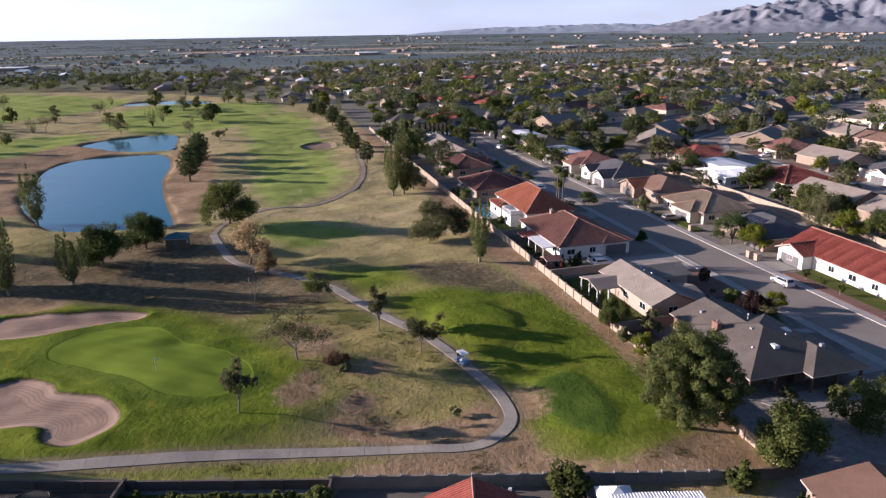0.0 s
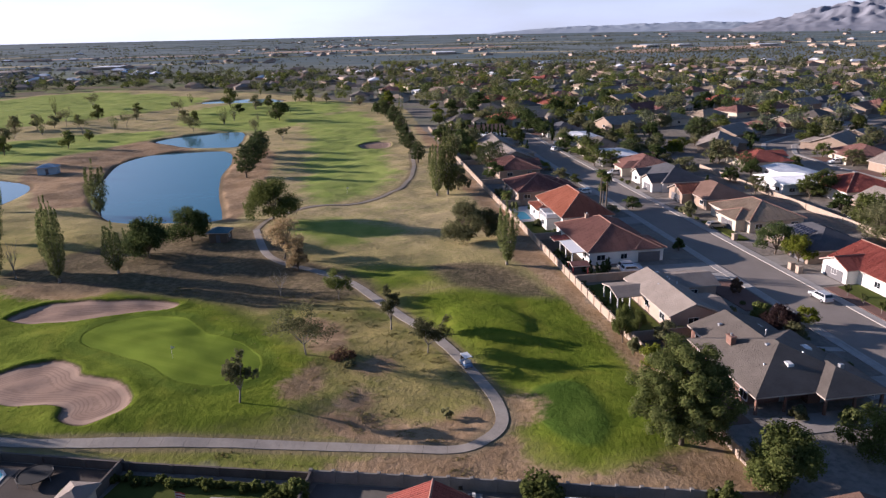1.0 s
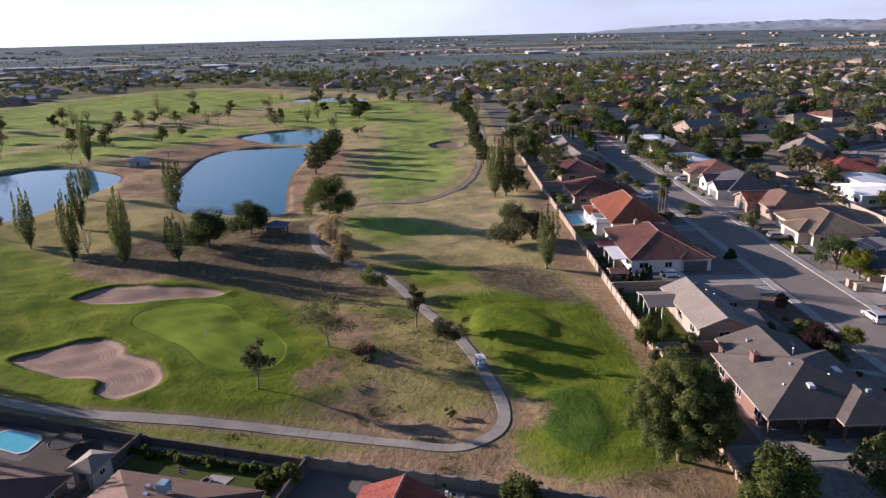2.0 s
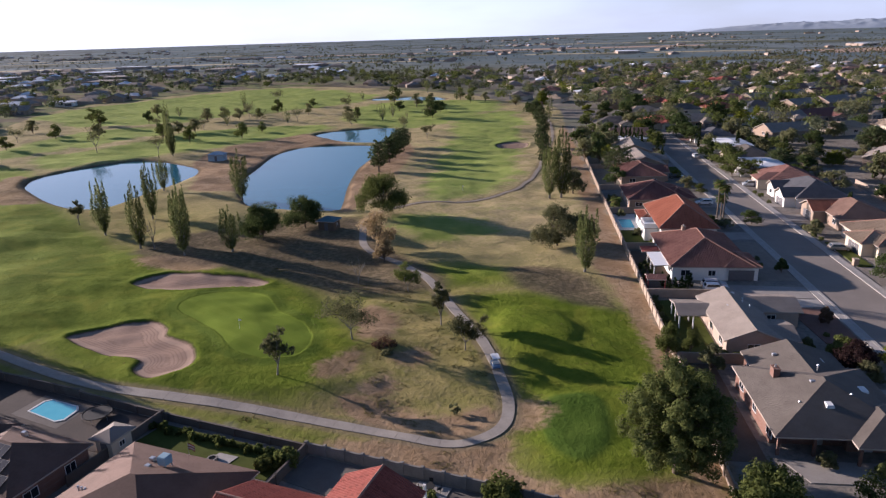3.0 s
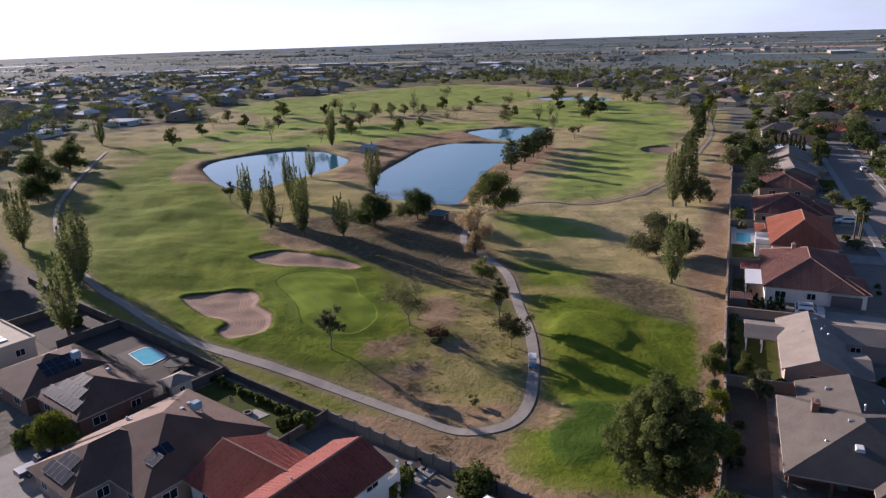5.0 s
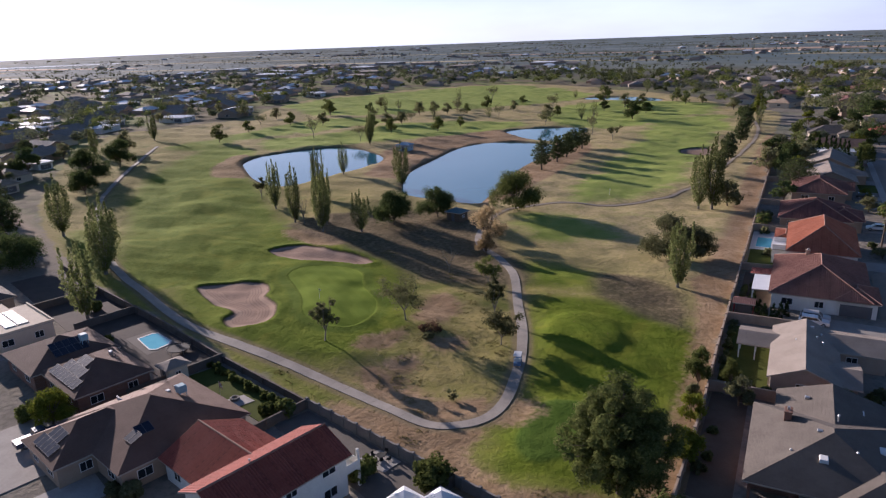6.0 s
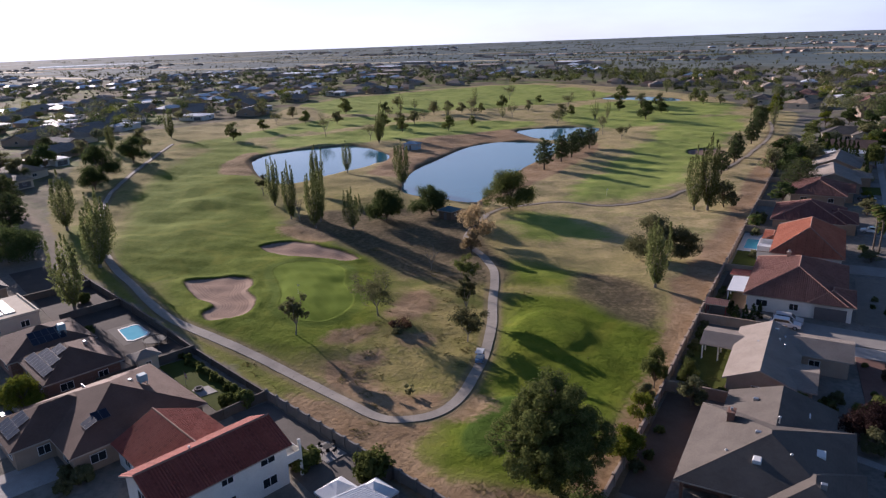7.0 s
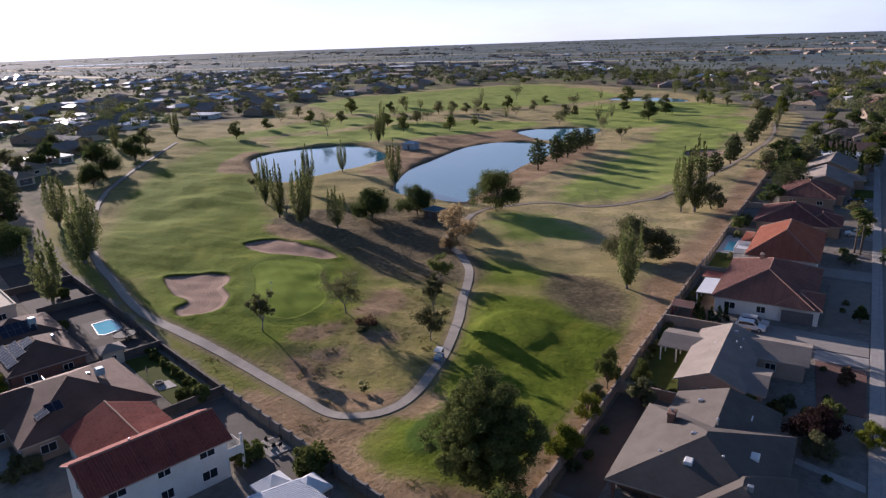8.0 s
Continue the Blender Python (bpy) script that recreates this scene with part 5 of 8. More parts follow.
for j in range(11):
    x, y = -236 - 24 * j + rnd.uniform(-3, 3), 62 + 11.0 * j
    TOWN.append((math.hypot(x, y), x, y, 25 + rnd.choice((0, 90, 180))))
# the head of the long fairway
for x, y in ((-150, 482), (-118, 470), (-88, 486), (-60, 470), (-30, 492), (-100, 520), (-60, 515), (-140, 525), (-15, 450)):
    TOWN.append((math.hypot(x, y), x, y, rnd.choice((0, 90, 200))))
TOWN.sort()
WEIGHT = [0, 0, 1, 1, 2, 3, 4, 4, 4, 5, 6, 6, 6, 6, 7, 8, 8, 1, 2, 6]
FRONTS = []
for d, x, y, yaw in TOWN[:215]:
    # west of the course paler roofs stand for the glancing sun's sheen
    k = rnd.choice((6, 8, 6, 6, 8, 4)) if x < -230 else rnd.choice(WEIGHT)
    plan_house(k, x, y, yaw)
    if x > -90 and d < 420:
        FRONTS.append((k, x, y, yaw))
FAR_HOUSES = TOWN[215:]


# ---- trees ----
BARK = plain("bark", (0.110, 0.082, 0.058), (0.175, 0.140, 0.105), 4.0, 0.95, 0.5)
PALE_BARK = plain("pale_bark", (0.20, 0.175, 0.145), (0.29, 0.26, 0.22), 4.0, 0.95, 0.4)
L_POPLAR = leaf("poplar_leaves", (0.108, 0.130, 0.048), (0.148, 0.166, 0.062), (0.192, 0.198, 0.084), 0.50)
L_DARK = leaf("dark_leaves", (0.056, 0.080, 0.028), (0.086, 0.114, 0.040), (0.120, 0.146, 0.054), 0.45)
L_OLIVE = leaf("olive_leaves", (0.150, 0.155, 0.076), (0.195, 0.196, 0.096), (0.240, 0.232, 0.120), 0.48)
L_GREEN = leaf("green_leaves", (0.088, 0.108, 0.032), (0.124, 0.146, 0.044), (0.165, 0.180, 0.062), 0.45)
L_LIME = leaf("yellow_green_leaves", (0.120, 0.150, 0.020), (0.185, 0.205, 0.030), (0.230, 0.225, 0.050))
L_AUTUMN = leaf("autumn_leaves", (0.345, 0.260, 0.145), (0.410, 0.315, 0.185), (0.280, 0.235, 0.115), 0.6)
L_PINE = leaf("pine_needles", (0.098, 0.122, 0.040), (0.138, 0.160, 0.052), (0.188, 0.200, 0.074), 0.42)
L_DARKPINE = leaf("dark_pine_needles", (0.058, 0.078, 0.034), (0.084, 0.106, 0.044), (0.118, 0.138, 0.060), 0.4)
L_CYPRESS = leaf("cypress_leaves", (0.026, 0.042, 0.016), (0.042, 0.060, 0.022), (0.062, 0.082, 0.030), 0.2)
L_GREY = leaf("grey_green_leaves", (0.090, 0.095, 0.046), (0.126, 0.130, 0.062), (0.170, 0.160, 0.086), 0.5)
L_RUSSET = leaf("russet_leaves", (0.125, 0.075, 0.052), (0.170, 0.105, 0.070), (0.110, 0.085, 0.050), 0.4)
# greyer and paler than near leaves, with distance haze put into the colour
L_FAR = leaf("hazed_far_leaves", (0.092, 0.106, 0.060), (0.125, 0.138, 0.078), (0.160, 0.168, 0.100), 0.38)
L_PLUM = leaf("plum_leaves", (0.040, 0.024, 0.024), (0.058, 0.035, 0.033), (0.078, 0.052, 0.046))


def foliage(name, centres, radii, per, size, mat, seed, long=1.0, flat=0.0, squash=1.0, rise=0.0, ragged=0.40):
    """Leaf sprays as small quads on the shells of many clumps."""
    r = np.random.default_rng(seed)
    c = np.repeat(np.array(centres, float), per, 0)
    rad = np.repeat(np.array(radii, float), per)
    k = len(c)
    d = r.normal(size=(k, 3))
    d /= np.linalg.norm(d, axis=1)[:, None]
    pos = c + d * (rad * r.uniform(0.45, 1.05, k))[:, None] * np.array([1, 1, squash])
    nrm = d * 1.0 + r.normal(size=(k, 3)) * ragged + np.array([0, 0, 0.35 + flat])
    nrm /= np.linalg.norm(nrm, axis=1)[:, None]
    t = np.cross(nrm, r.normal(size=(k, 3)))
    t /= np.linalg.norm(t, axis=1)[:, None]
    t = t + np.array([0, 0, rise])
    t /= np.linalg.norm(t, axis=1)[:, None]
    s = np.cross(nrm, t)
    s /= np.linalg.norm(s, axis=1)[:, None] + 1e-6
    sz = size * r.uniform(0.55, 1.25, k)
    t, s = t * (sz * long)[:, None], s * sz[:, None]
    bend = nrm * (sz * 0.25)[:, None]
    v = np.stack([pos - t, pos + s * 0.62 - bend, pos + t, pos - s * 0.62 - bend], 1).reshape(-1, 3)
    f = np.arange(4 * k).reshape(-1, 4)
    me = bpy.data.meshes.new(name)
    me.vertices.add(4 * k)
    me.vertices.foreach_set("co", v.ravel())
    me.loops.add(4 * k)
    me.loops.foreach_set("vertex_index", f.ravel())
    me.polygons.add(k)
    me.polygons.foreach_set("loop_start", np.arange(k) * 4)
    me.materials.append(mat)
    me.update(calc_edges=True)
    return me


def limbs(name, segs, mat, n=6):
    g = Geo()
    for p0, p1, r0, r1 in segs:
        g.tube(p0, p1, r0, r1, n, cap=False)
    return g.mesh(name, mat, True)


def tree_shape(kind, h, w, seed, fine=1.0):
    """Meshes of trunk and crown for a tree h high and w wide, base at the origin."""
    r = random.Random(seed)
    cs, rs, segs = [], [], []
    leafs = {"poplar": L_POPLAR, "round": L_DARK, "olive": L_OLIVE, "green": L_GREEN, "lime": L_LIME, "autumn": L_AUTUMN, "pine": L_PINE, "cypress": L_CYPRESS,
             "sparse": L_GREY, "bare": L_GREY, "bush": L_GREEN, "drybush": L_OLIVE, "plum": L_PLUM, "greensparse": L_GREEN, "reddish": L_RUSSET, "lightbush": L_POPLAR, "darkpine": L_DARKPINE}[kind]
    R = w / 2
    if kind == "poplar":
        # a flame of steep plumes: narrow at the foot, widest below the middle, spiked at the top
        segs.append(((0, 0, -0.4), (0, 0, h * 0.22), 0.14 + R * 0.05, 0.10 + R * 0.03))
        plumes = [(0.0, 0.0, 0.06, 1.0)]
        for j in range(10):
            a, q = 6.283 * (j + 0.6 * r.random()) / 10, R * r.uniform(0.30, 0.74)
            plumes.append((q * math.cos(a), q * math.sin(a), r.uniform(0.07, 0.16), r.uniform(0.58, 0.95)))
        for ox, oy, u0, u1 in plumes:
            segs.append(((ox * 0.1, oy * 0.1, h * u0), (ox, oy, h * (u0 + 0.6 * (u1 - u0))), 0.05 + 0.01 * R, 0.02))
            cnt = int(14 * fine)
            for i in range(cnt):
                u = (i + r.random()) / cnt
                out = min(1.0, 0.25 + 1.7 * u) * (1 - 0.25 * max(0.0, u - 0.5))
                taper = math.sqrt(min(1.0, u / 0.22)) * max(0.0, 1 - u ** 1.6) ** 0.85
                a, q = r.uniform(0, 6.283), R * 0.17 * taper * math.sqrt(r.random())
                cs.append((ox * out + q * math.cos(a), oy * out + q * math.sin(a), h * (u0 + (u1 - u0) * u)))
                rs.append(R * 0.25 * (0.12 + 0.88 * taper))
        me = foliage("crown", cs, rs, int(11 * fine), 0.14, leafs, seed, 2.3, -0.1, squash=2.2, rise=1.4)
    elif kind == "cypress":
        segs.append(((0, 0, -0.4), (0, 0, h * 0.3), R * 0.11 + 0.1, R * 0.09 + 0.08))
        cnt = int(40 * fine)
        for i in range(cnt):
            u = (i + r.random()) / cnt
            prof = math.sin(math.pi * min(1, 0.16 + 0.84 * u) ** 0.8) ** 0.8
            a, q = r.uniform(0, 6.283), R * 0.95 * prof * math.sqrt(r.random())
            cs.append((q * math.cos(a), q * math.sin(a), h * (0.05 + 0.95 * u)))
            rs.append(max(0.25, R * 0.50 * (0.35 + 0.65 * prof)))
        me = foliage("crown", cs, rs, int(34 * max(fine, 0.8)), 0.22, leafs, seed, 1.3, -0.35, squash=1.8)
    elif kind in ("pine", "darkpine"):
        # whorls of arms that carry separate flat puffs of needles, with dark gaps between
        segs.append(((0, 0, -0.4), (r.uniform(-.3, .3), r.uniform(-.3, .3), h * 0.95), 0.26 + h * 0.010, 0.06))
        lay = 11 if fine > 2 else 9
        for i in range(lay):
            u = 0.22 + 0.74 * i / (lay - 1)
            prof = 0.74 + 1.0 * (u - 0.22) if u < 0.48 else ((1.03 - u) / 0.55) ** 0.52
            arms = max(4, int((14 if fine > 2 else 12) * prof))
            for j in range(arms):
                a = 6.283 * (j + r.random() * 0.8) / arms + i * 1.3
                q = R * prof * r.uniform(0.68, 1.04)
                e = (q * math.cos(a), q * math.sin(a), h * u + h * r.uniform(-0.035, 0.05))
                foot = h * u - 0.07 * h
                segs.append(((0, 0, foot), e, 0.08, 0.03))
                for out in ((0.30, 0.66, 1.0) if i % 2 else (0.62, 1.0)):
                    cs.append((e[0] * out + r.uniform(-.07, .07) * R, e[1] * out + r.uniform(-.07, .07) * R, foot + (e[2] - foot) * out + r.uniform(-0.01, 0.04) * h))
                    rs.append(R * r.uniform(0.125, 0.195))
        me = foliage("crown", cs, rs, 230 if fine > 2 else int(30 * fine), 0.120 if fine > 2 else 0.17, leafs, seed, 1.7, 0.0, squash=0.85, ragged=0.25)
    elif kind in ("bush", "drybush", "reddish", "lightbush"):
        segs.append(((0, 0, -0.3), (0, 0, h * 0.4), 0.08, 0.05))
        for i in range(int(26 * fine)):
            a, q, u = r.uniform(0, 6.283), R * math.sqrt(r.random()) * 0.75, r.random()
            cs.append((q * math.cos(a), q * math.sin(a), h * (0.15 + 0.66 * u * math.sqrt(max(0.05, 1 - (q / R) ** 2)))))
            rs.append(R * r.uniform(0.24, 0.36))
        me = foliage("crown", cs, rs, int(40 * fine), 0.15 + 0.03 * h, leafs, seed)
    else:
        fork = h * (0.13 if kind in ("round", "olive", "green", "lime", "autumn", "plum") else 0.25)
        lean = (r.uniform(-0.05, 0.05) * h, r.uniform(-0.05, 0.05) * h)
        tr = 0.05 + 0.014 * h if kind in ("sparse", "bare", "greensparse") else 0.06 + 0.022 * h
        segs.append(((0, 0, -0.4), (lean[0], lean[1], fork), tr, tr * 0.72))
        thin = kind in ("sparse", "bare", "greensparse")
        for j in range(6 if thin else 8):
            a = 6.283 * (j + r.random() * 0.7) / (6 if thin else 8)
            q = R * (r.uniform(0.55, 0.95) if thin else r.uniform(0.25, 0.55))
            m = (lean[0] + q * 0.5 * math.cos(a), lean[1] + q * 0.5 * math.sin(a), fork + (h - fork) * r.uniform(0.25, 0.45))
            e = (lean[0] + q * math.cos(a + .3), lean[1] + q * math.sin(a + .3), fork + (h - fork) * (r.uniform(0.36, 0.84) if thin else r.uniform(0.40, 0.70)))
            segs += [((lean[0], lean[1], fork * 0.95), m, tr * 0.5, tr * 0.3), (m, e, tr * 0.3, 0.025)]
            for k in range(3 if thin else 0):
                x = (m[0] + (e[0] - m[0]) * k / 2, m[1] + (e[1] - m[1]) * k / 2, m[2] + (e[2] - m[2]) * k / 2)
                y = (x[0] + r.uniform(-.3, .3) * R, x[1] + r.uniform(-.3, .3) * R, x[2] + r.uniform(0.02, 0.2) * h)
                segs.append((x, y, 0.045, 0.015))
                if kind == "bare":
                    for s in range(2):
                        segs.append((y, (y[0] + r.uniform(-.25, .25) * R, y[1] + r.uniform(-.25, .25) * R, y[2] + r.uniform(0, 0.12) * h), 0.02, 0.008))
                elif thin:
                    for s in range(6):
                        wide_a = r.uniform(0, 6.283)
                        cs.append((y[0] + r.uniform(0.05, 0.36) * R * math.cos(wide_a), y[1] + r.uniform(0.05, 0.36) * R * math.sin(wide_a), y[2] + r.uniform(-0.08, 0.06) * h))
                        rs.append(R * r.uniform(0.15, 0.28))
                    cs.append(y)
                    rs.append(R * 0.16)
        if not thin:
            # lobes of different size at three levels, each a shell of clumps
            for j in range(14):
                lvl = (0, 1, 0, 1, 2, 0, 1, 2, 0, 1, 0, 1, 0, 2)[j]
                a = 2.4 * j + r.uniform(-0.5, 0.5)
                q = R * (0.62, 0.46, 0.22)[lvl] * r.uniform(0.72, 1.12)
                c0 = (lean[0] + q * math.cos(a), lean[1] + q * math.sin(a), h * ((0.33, 0.54, 0.74)[lvl] + r.uniform(-0.05, 0.06)))
                rad = min(R * r.uniform(0.32, 0.48), 0.32 * h)
                segs.append(((lean[0], lean[1], fork), c0, tr * 0.4, 0.04))
                for i in range(int(12 * fine)):
                    w0, el = r.uniform(0, 6.283), r.uniform(-0.75, 1.0)
                    cr = math.sqrt(max(0.0, 1 - el * el))
                    q = rad * r.uniform(0.5, 1.0)
                    cs.append((c0[0] + q * cr * math.cos(w0), c0[1] + q * cr * math.sin(w0), c0[2] + 0.72 * q * el))
                    rs.append(rad * r.uniform(0.34, 0.54))
        if kind == "bare":
            cs, rs = cs or [(0, 0, h * 0.8)], rs or [0.5]
            me = foliage("crown", [s[1] for s in segs[-30:]], [0.4] * 30, 2, 0.10, leafs, seed)
        else:
            me = foliage("crown", cs, rs, int((26 if thin else 12 if kind == "autumn" else (20 if fine < 1.2 else 30) * max(1.0, R / 5.0)) * fine), (0.14 if thin else (0.13 + 0.011 * h) * (1.3 if fine < 1.2 else 0.8)), leafs, seed, ragged=0.40 if thin else 0.28)
    return limbs("trunk", segs, PALE_BARK if kind in ("sparse", "bare", "poplar", "greensparse") else BARK), me


TREE_WORDS = {"poplar": ("tall columnar poplar with upright branches", "poplar_tree"), "round": ("dark green broadleaf tree with a dense round crown", "broadleaf_tree"), "olive": ("spreading olive-green broadleaf tree", "broadleaf_tree"),
              "green": ("mid-green broadleaf tree with a full crown", "broadleaf_tree"), "lime": ("small tree with bright yellow-green leaves", "broadleaf_tree"), "autumn": ("broadleaf tree turning orange and tan in autumn", "autumn_tree"),
              "pine": ("broad pine tree with layered needle clumps", "pine_tree"), "darkpine": ("dark green pine tree on the pond bank", "pine_tree"), "cypress": ("slim dark Italian cypress", "cypress_tree"), "sparse": ("small sparse tree with thin grey-green foliage", "small_tree"),
              "greensparse": ("small spreading tree with a thin green crown", "small_tree"), "bare": ("small bare tree with pale twigs", "bare_tree"), "bush": ("rounded green garden shrub by a wall", "shrub"), "lightbush": ("light green garden shrub in a bed", "shrub"), "reddish": ("upright reddish dry shrub", "shrub"),
              "drybush": ("olive-brown dry shrub with thin twigs", "shrub"), "plum": ("low tree with dark plum-red leaves", "plum_tree")}
SHAPES = {}


def tree(kind, x, y, h, w, seed=0, fine=1.0, own=False, label="", z=None):
    """A tree; those of a kind share a few shapes, scaled by height and width."""
    key = (kind, seed % 3, fine, own and seed)
    words, name = TREE_WORDS[kind]
    if key not in SHAPES:
        SHAPES[key] = (h, w, *tree_shape(kind, h, w, 100 + len(SHAPES), fine))
    h0, w0, tm, cm = SHAPES[key]
    zz = height(x, y) if z is None else z
    m = pose(x, y, zz, 0, 0, (seed * 77.0) % 360) @ Matrix.Diagonal((w / w0, w / w0, h / h0, 1))
    th = thing(name, m, label or words, "shrub" if "shrub" in name else "tree", {"poplar": "poplars", "cypress": "cypresses"}.get(kind, "shrubs" if "shrub" in name else "trees"))
    put("trunk", tm, th)
    put("crown", cm, th)
    return th


# trees that stand out, kind by kind: x, y, height, width
for i, (x, y, h, w) in enumerate([(-131, 122, 15.8, 5.6), (-113, 118, 17.5, 6.0), (-95.5, 116, 19.0, 6.2), (-130, 137, 17.0, 5.2), (-101, 121, 17.0, 5.0), (-125.4, 168.3, 17.0, 7.6), (-227, 232, 19.0, 5.0), (-86, 122, 11.6, 6.4), (-159, 167, 12.6, 4.8),
                                  (-210, 218, 14.6, 5.0), (-31, 205, 21.9, 8.0), (-34, 203, 18.9, 7.0), (-5.4, 140.3, 14.6, 6.0), (-104.5, 63.2, 16.5, 9.0), (-149, 66, 18.0, 8.6), (-79, 51.7, 16.0, 7.0), (-110.5, 66.0, 18.0, 8.0), (-316, 380, 13.5, 5), (-319, 313, 13.2, 5),
                                  (-244, 518, 13, 5.5), (-90, 370, 15, 5), (-46, 306, 13, 4), (-265, 309, 11, 5), (-150, 500, 15, 6), (-330, 160, 15, 6), (-300, 120, 14, 6)]):
    tree("poplar", x, y, h, w * 1.15, i, 1.6 if y < 240 else 0.8)
for i, (k, x, y, h, w) in enumerate([("sparse", -34.7, 76.6, 7.2, 3.7), ("sparse", -31.2, 91.6, 7.4, 9.0), ("sparse", -21.0, 104.2, 7.6, 3.8), ("sparse", -13, 97, 5.4, 5.8), ("greensparse", -35, 117, 5.4, 5.6), ("bare", -47, 117, 5.0, 4.2), ("bare", -108, 118, 8, 3), ("sparse", -147, 126, 7.0, 4.0),
                                     ("round", -86, 133, 9.6, 13.5), ("round", -84, 147.5, 8.8, 12.5), ("green", -71, 166, 11.0, 17.5), ("autumn", -55.5, 138, 11.2, 10.5), ("autumn", -49, 131, 6, 5.5), ("olive", -16.8, 157.5, 10.4, 12.5), ("olive", -12.2, 161, 8.0, 9.0), ("olive", -28.5, 209.5, 9.0, 11.0),
                                     ("darkpine", -106.5, 221, 11.5, 8.0), ("darkpine", -111, 236, 10.3, 8.0), ("darkpine", -120, 258, 9.5, 8.5), ("darkpine", -114, 246, 9.8, 8), ("darkpine", -124, 270, 9.0, 8.0), ("sparse", -127, 298, 7, 6), ("round", -158, 363, 11, 11), ("round", -172, 400, 8, 9), ("sparse", -194, 331, 6, 7),
                                     ("pine", 22.9, 77.3, 13.0, 12.6), ("lime", -108, 410, 15, 10), ("darkpine", -66, 288, 9.5, 7.0), ("darkpine", -61, 277, 8, 6.0), ("darkpine", -77, 322, 9.5, 7.5), ("darkpine", -89, 352, 10, 8), ("darkpine", -51, 249, 8.0, 6.5), ("darkpine", -103, 385, 9, 8), ("round", -112, 399, 8, 8),
                                     ("round", -229, 97, 14, 17), ("round", -256, 117, 12.5, 14), ("round", -205, 88, 9, 12), ("round", -125, 50.5, 9.0, 15), ("darkpine", -186, 57, 12, 12), ("olive", -250, 71, 10, 9), ("round", -141, 47, 8, 13), ("round", -268, 84, 12, 12), ("darkpine", -160, 54, 11, 11)]):
    tree(k, x, y, h, w, i, 2.6 if k == "pine" else 1.5 if y < 180 else 1.0, own=(k == "pine" or y < 180))
for i, (x, y, h, w) in enumerate([(-258, 217, 11.6, 9.3), (-288, 178, 10.4, 9.5), (-291, 132, 13, 11), (-256, 276, 8.8, 8.4), (-262, 270, 7.8, 8), (-225, 223, 9, 10), (-307, 205, 7.4, 8), (-340, 282, 11, 10), (-223, 430, 14.4, 13), (-164, 371, 9, 10), (-186, 321, 6.8, 8), (-234, 335, 8.9, 8), (-245, 314, 9, 10),
                                  (-275, 330, 8, 8), (-210, 352, 9, 9), (-300, 250, 9, 8), (-330, 225, 8, 8), (-355, 250, 9, 8), (-280, 372, 10, 9), (-240, 395, 9, 9), (-200, 420, 11, 10), (-345, 330, 9, 9), (-370, 300, 10, 9), (-320, 420, 12, 11)]):
    tree(rnd.choice(["sparse", "olive", "olive", "green"]), x, y, h, w, i, 0.8)
for i in range(30):
    x, y = -330 + 190 * rnd.random(), 235 + 240 * rnd.random()
    if inside_by(np.array([x]), np.array([y]), COURSE, 14.0)[0] < -8 and min(inside_by(np.array([x]), np.array([y]), s, 12.0)[0] for s in PONDS) > 6:
        tree(rnd.choice(["sparse", "olive", "round", "green", "poplar"]), x, y, rnd.uniform(6, 11), rnd.uniform(5, 9), i, 0.8)

slab_path(CART_PATH, 1.80, "winding pale concrete golf cart path")
WORN = plain("worn_path", (0.225, 0.190, 0.146), (0.290, 0.250, 0.196), 0.4, 0.92, 0.3)
slab_path(FAR_PATH, 1.35, "worn tan cart path along the far fairway", 6.0, WORN)

# ---- trees and shrubs of the gardens ----
KINDS = ["green", "green", "olive", "olive", "round", "round", "lime", "olive", "darkpine"]


def clear_of_roads(x, y):
    b = (x - S_O[0]) * 0.938 + (y - S_O[1]) * 0.347
    return off_roads(x, y)[0] > 7.5 and b > 2


LOOSE = []
for i, (d, x, y, yaw) in enumerate(TOWN[:215]):
    for k in range(5):
        w = radians(yaw + (35, 145, 215, 325, 90)[k] + rnd.uniform(-15, 15))
        off = rnd.uniform(11.5, 14.0)
        tx, ty = x + off * math.cos(w), y + off * math.sin(w)
        if (y > 150 and x > -60 and not clear_of_roads(tx, ty)) or rnd.random() < 0.08:
            continue
        kind = rnd.choice(KINDS)
        s = rnd.uniform(0.8, 1.6)
        if x < -230 and k > 1:
            continue
        if d > 330 or k > 3:
            if k < 3 and rnd.random() < 0.8:
                LOOSE.append((tx, ty))
        elif rnd.random() < 0.10:
            tree("cypress", tx, ty, 6.5 * s, 1.6, i, 0.6, z=G)
        else:
            tree(kind, tx, ty, 6.4 * s, 8.0 * s * rnd.uniform(0.85, 1.2), i, 0.8, z=G)
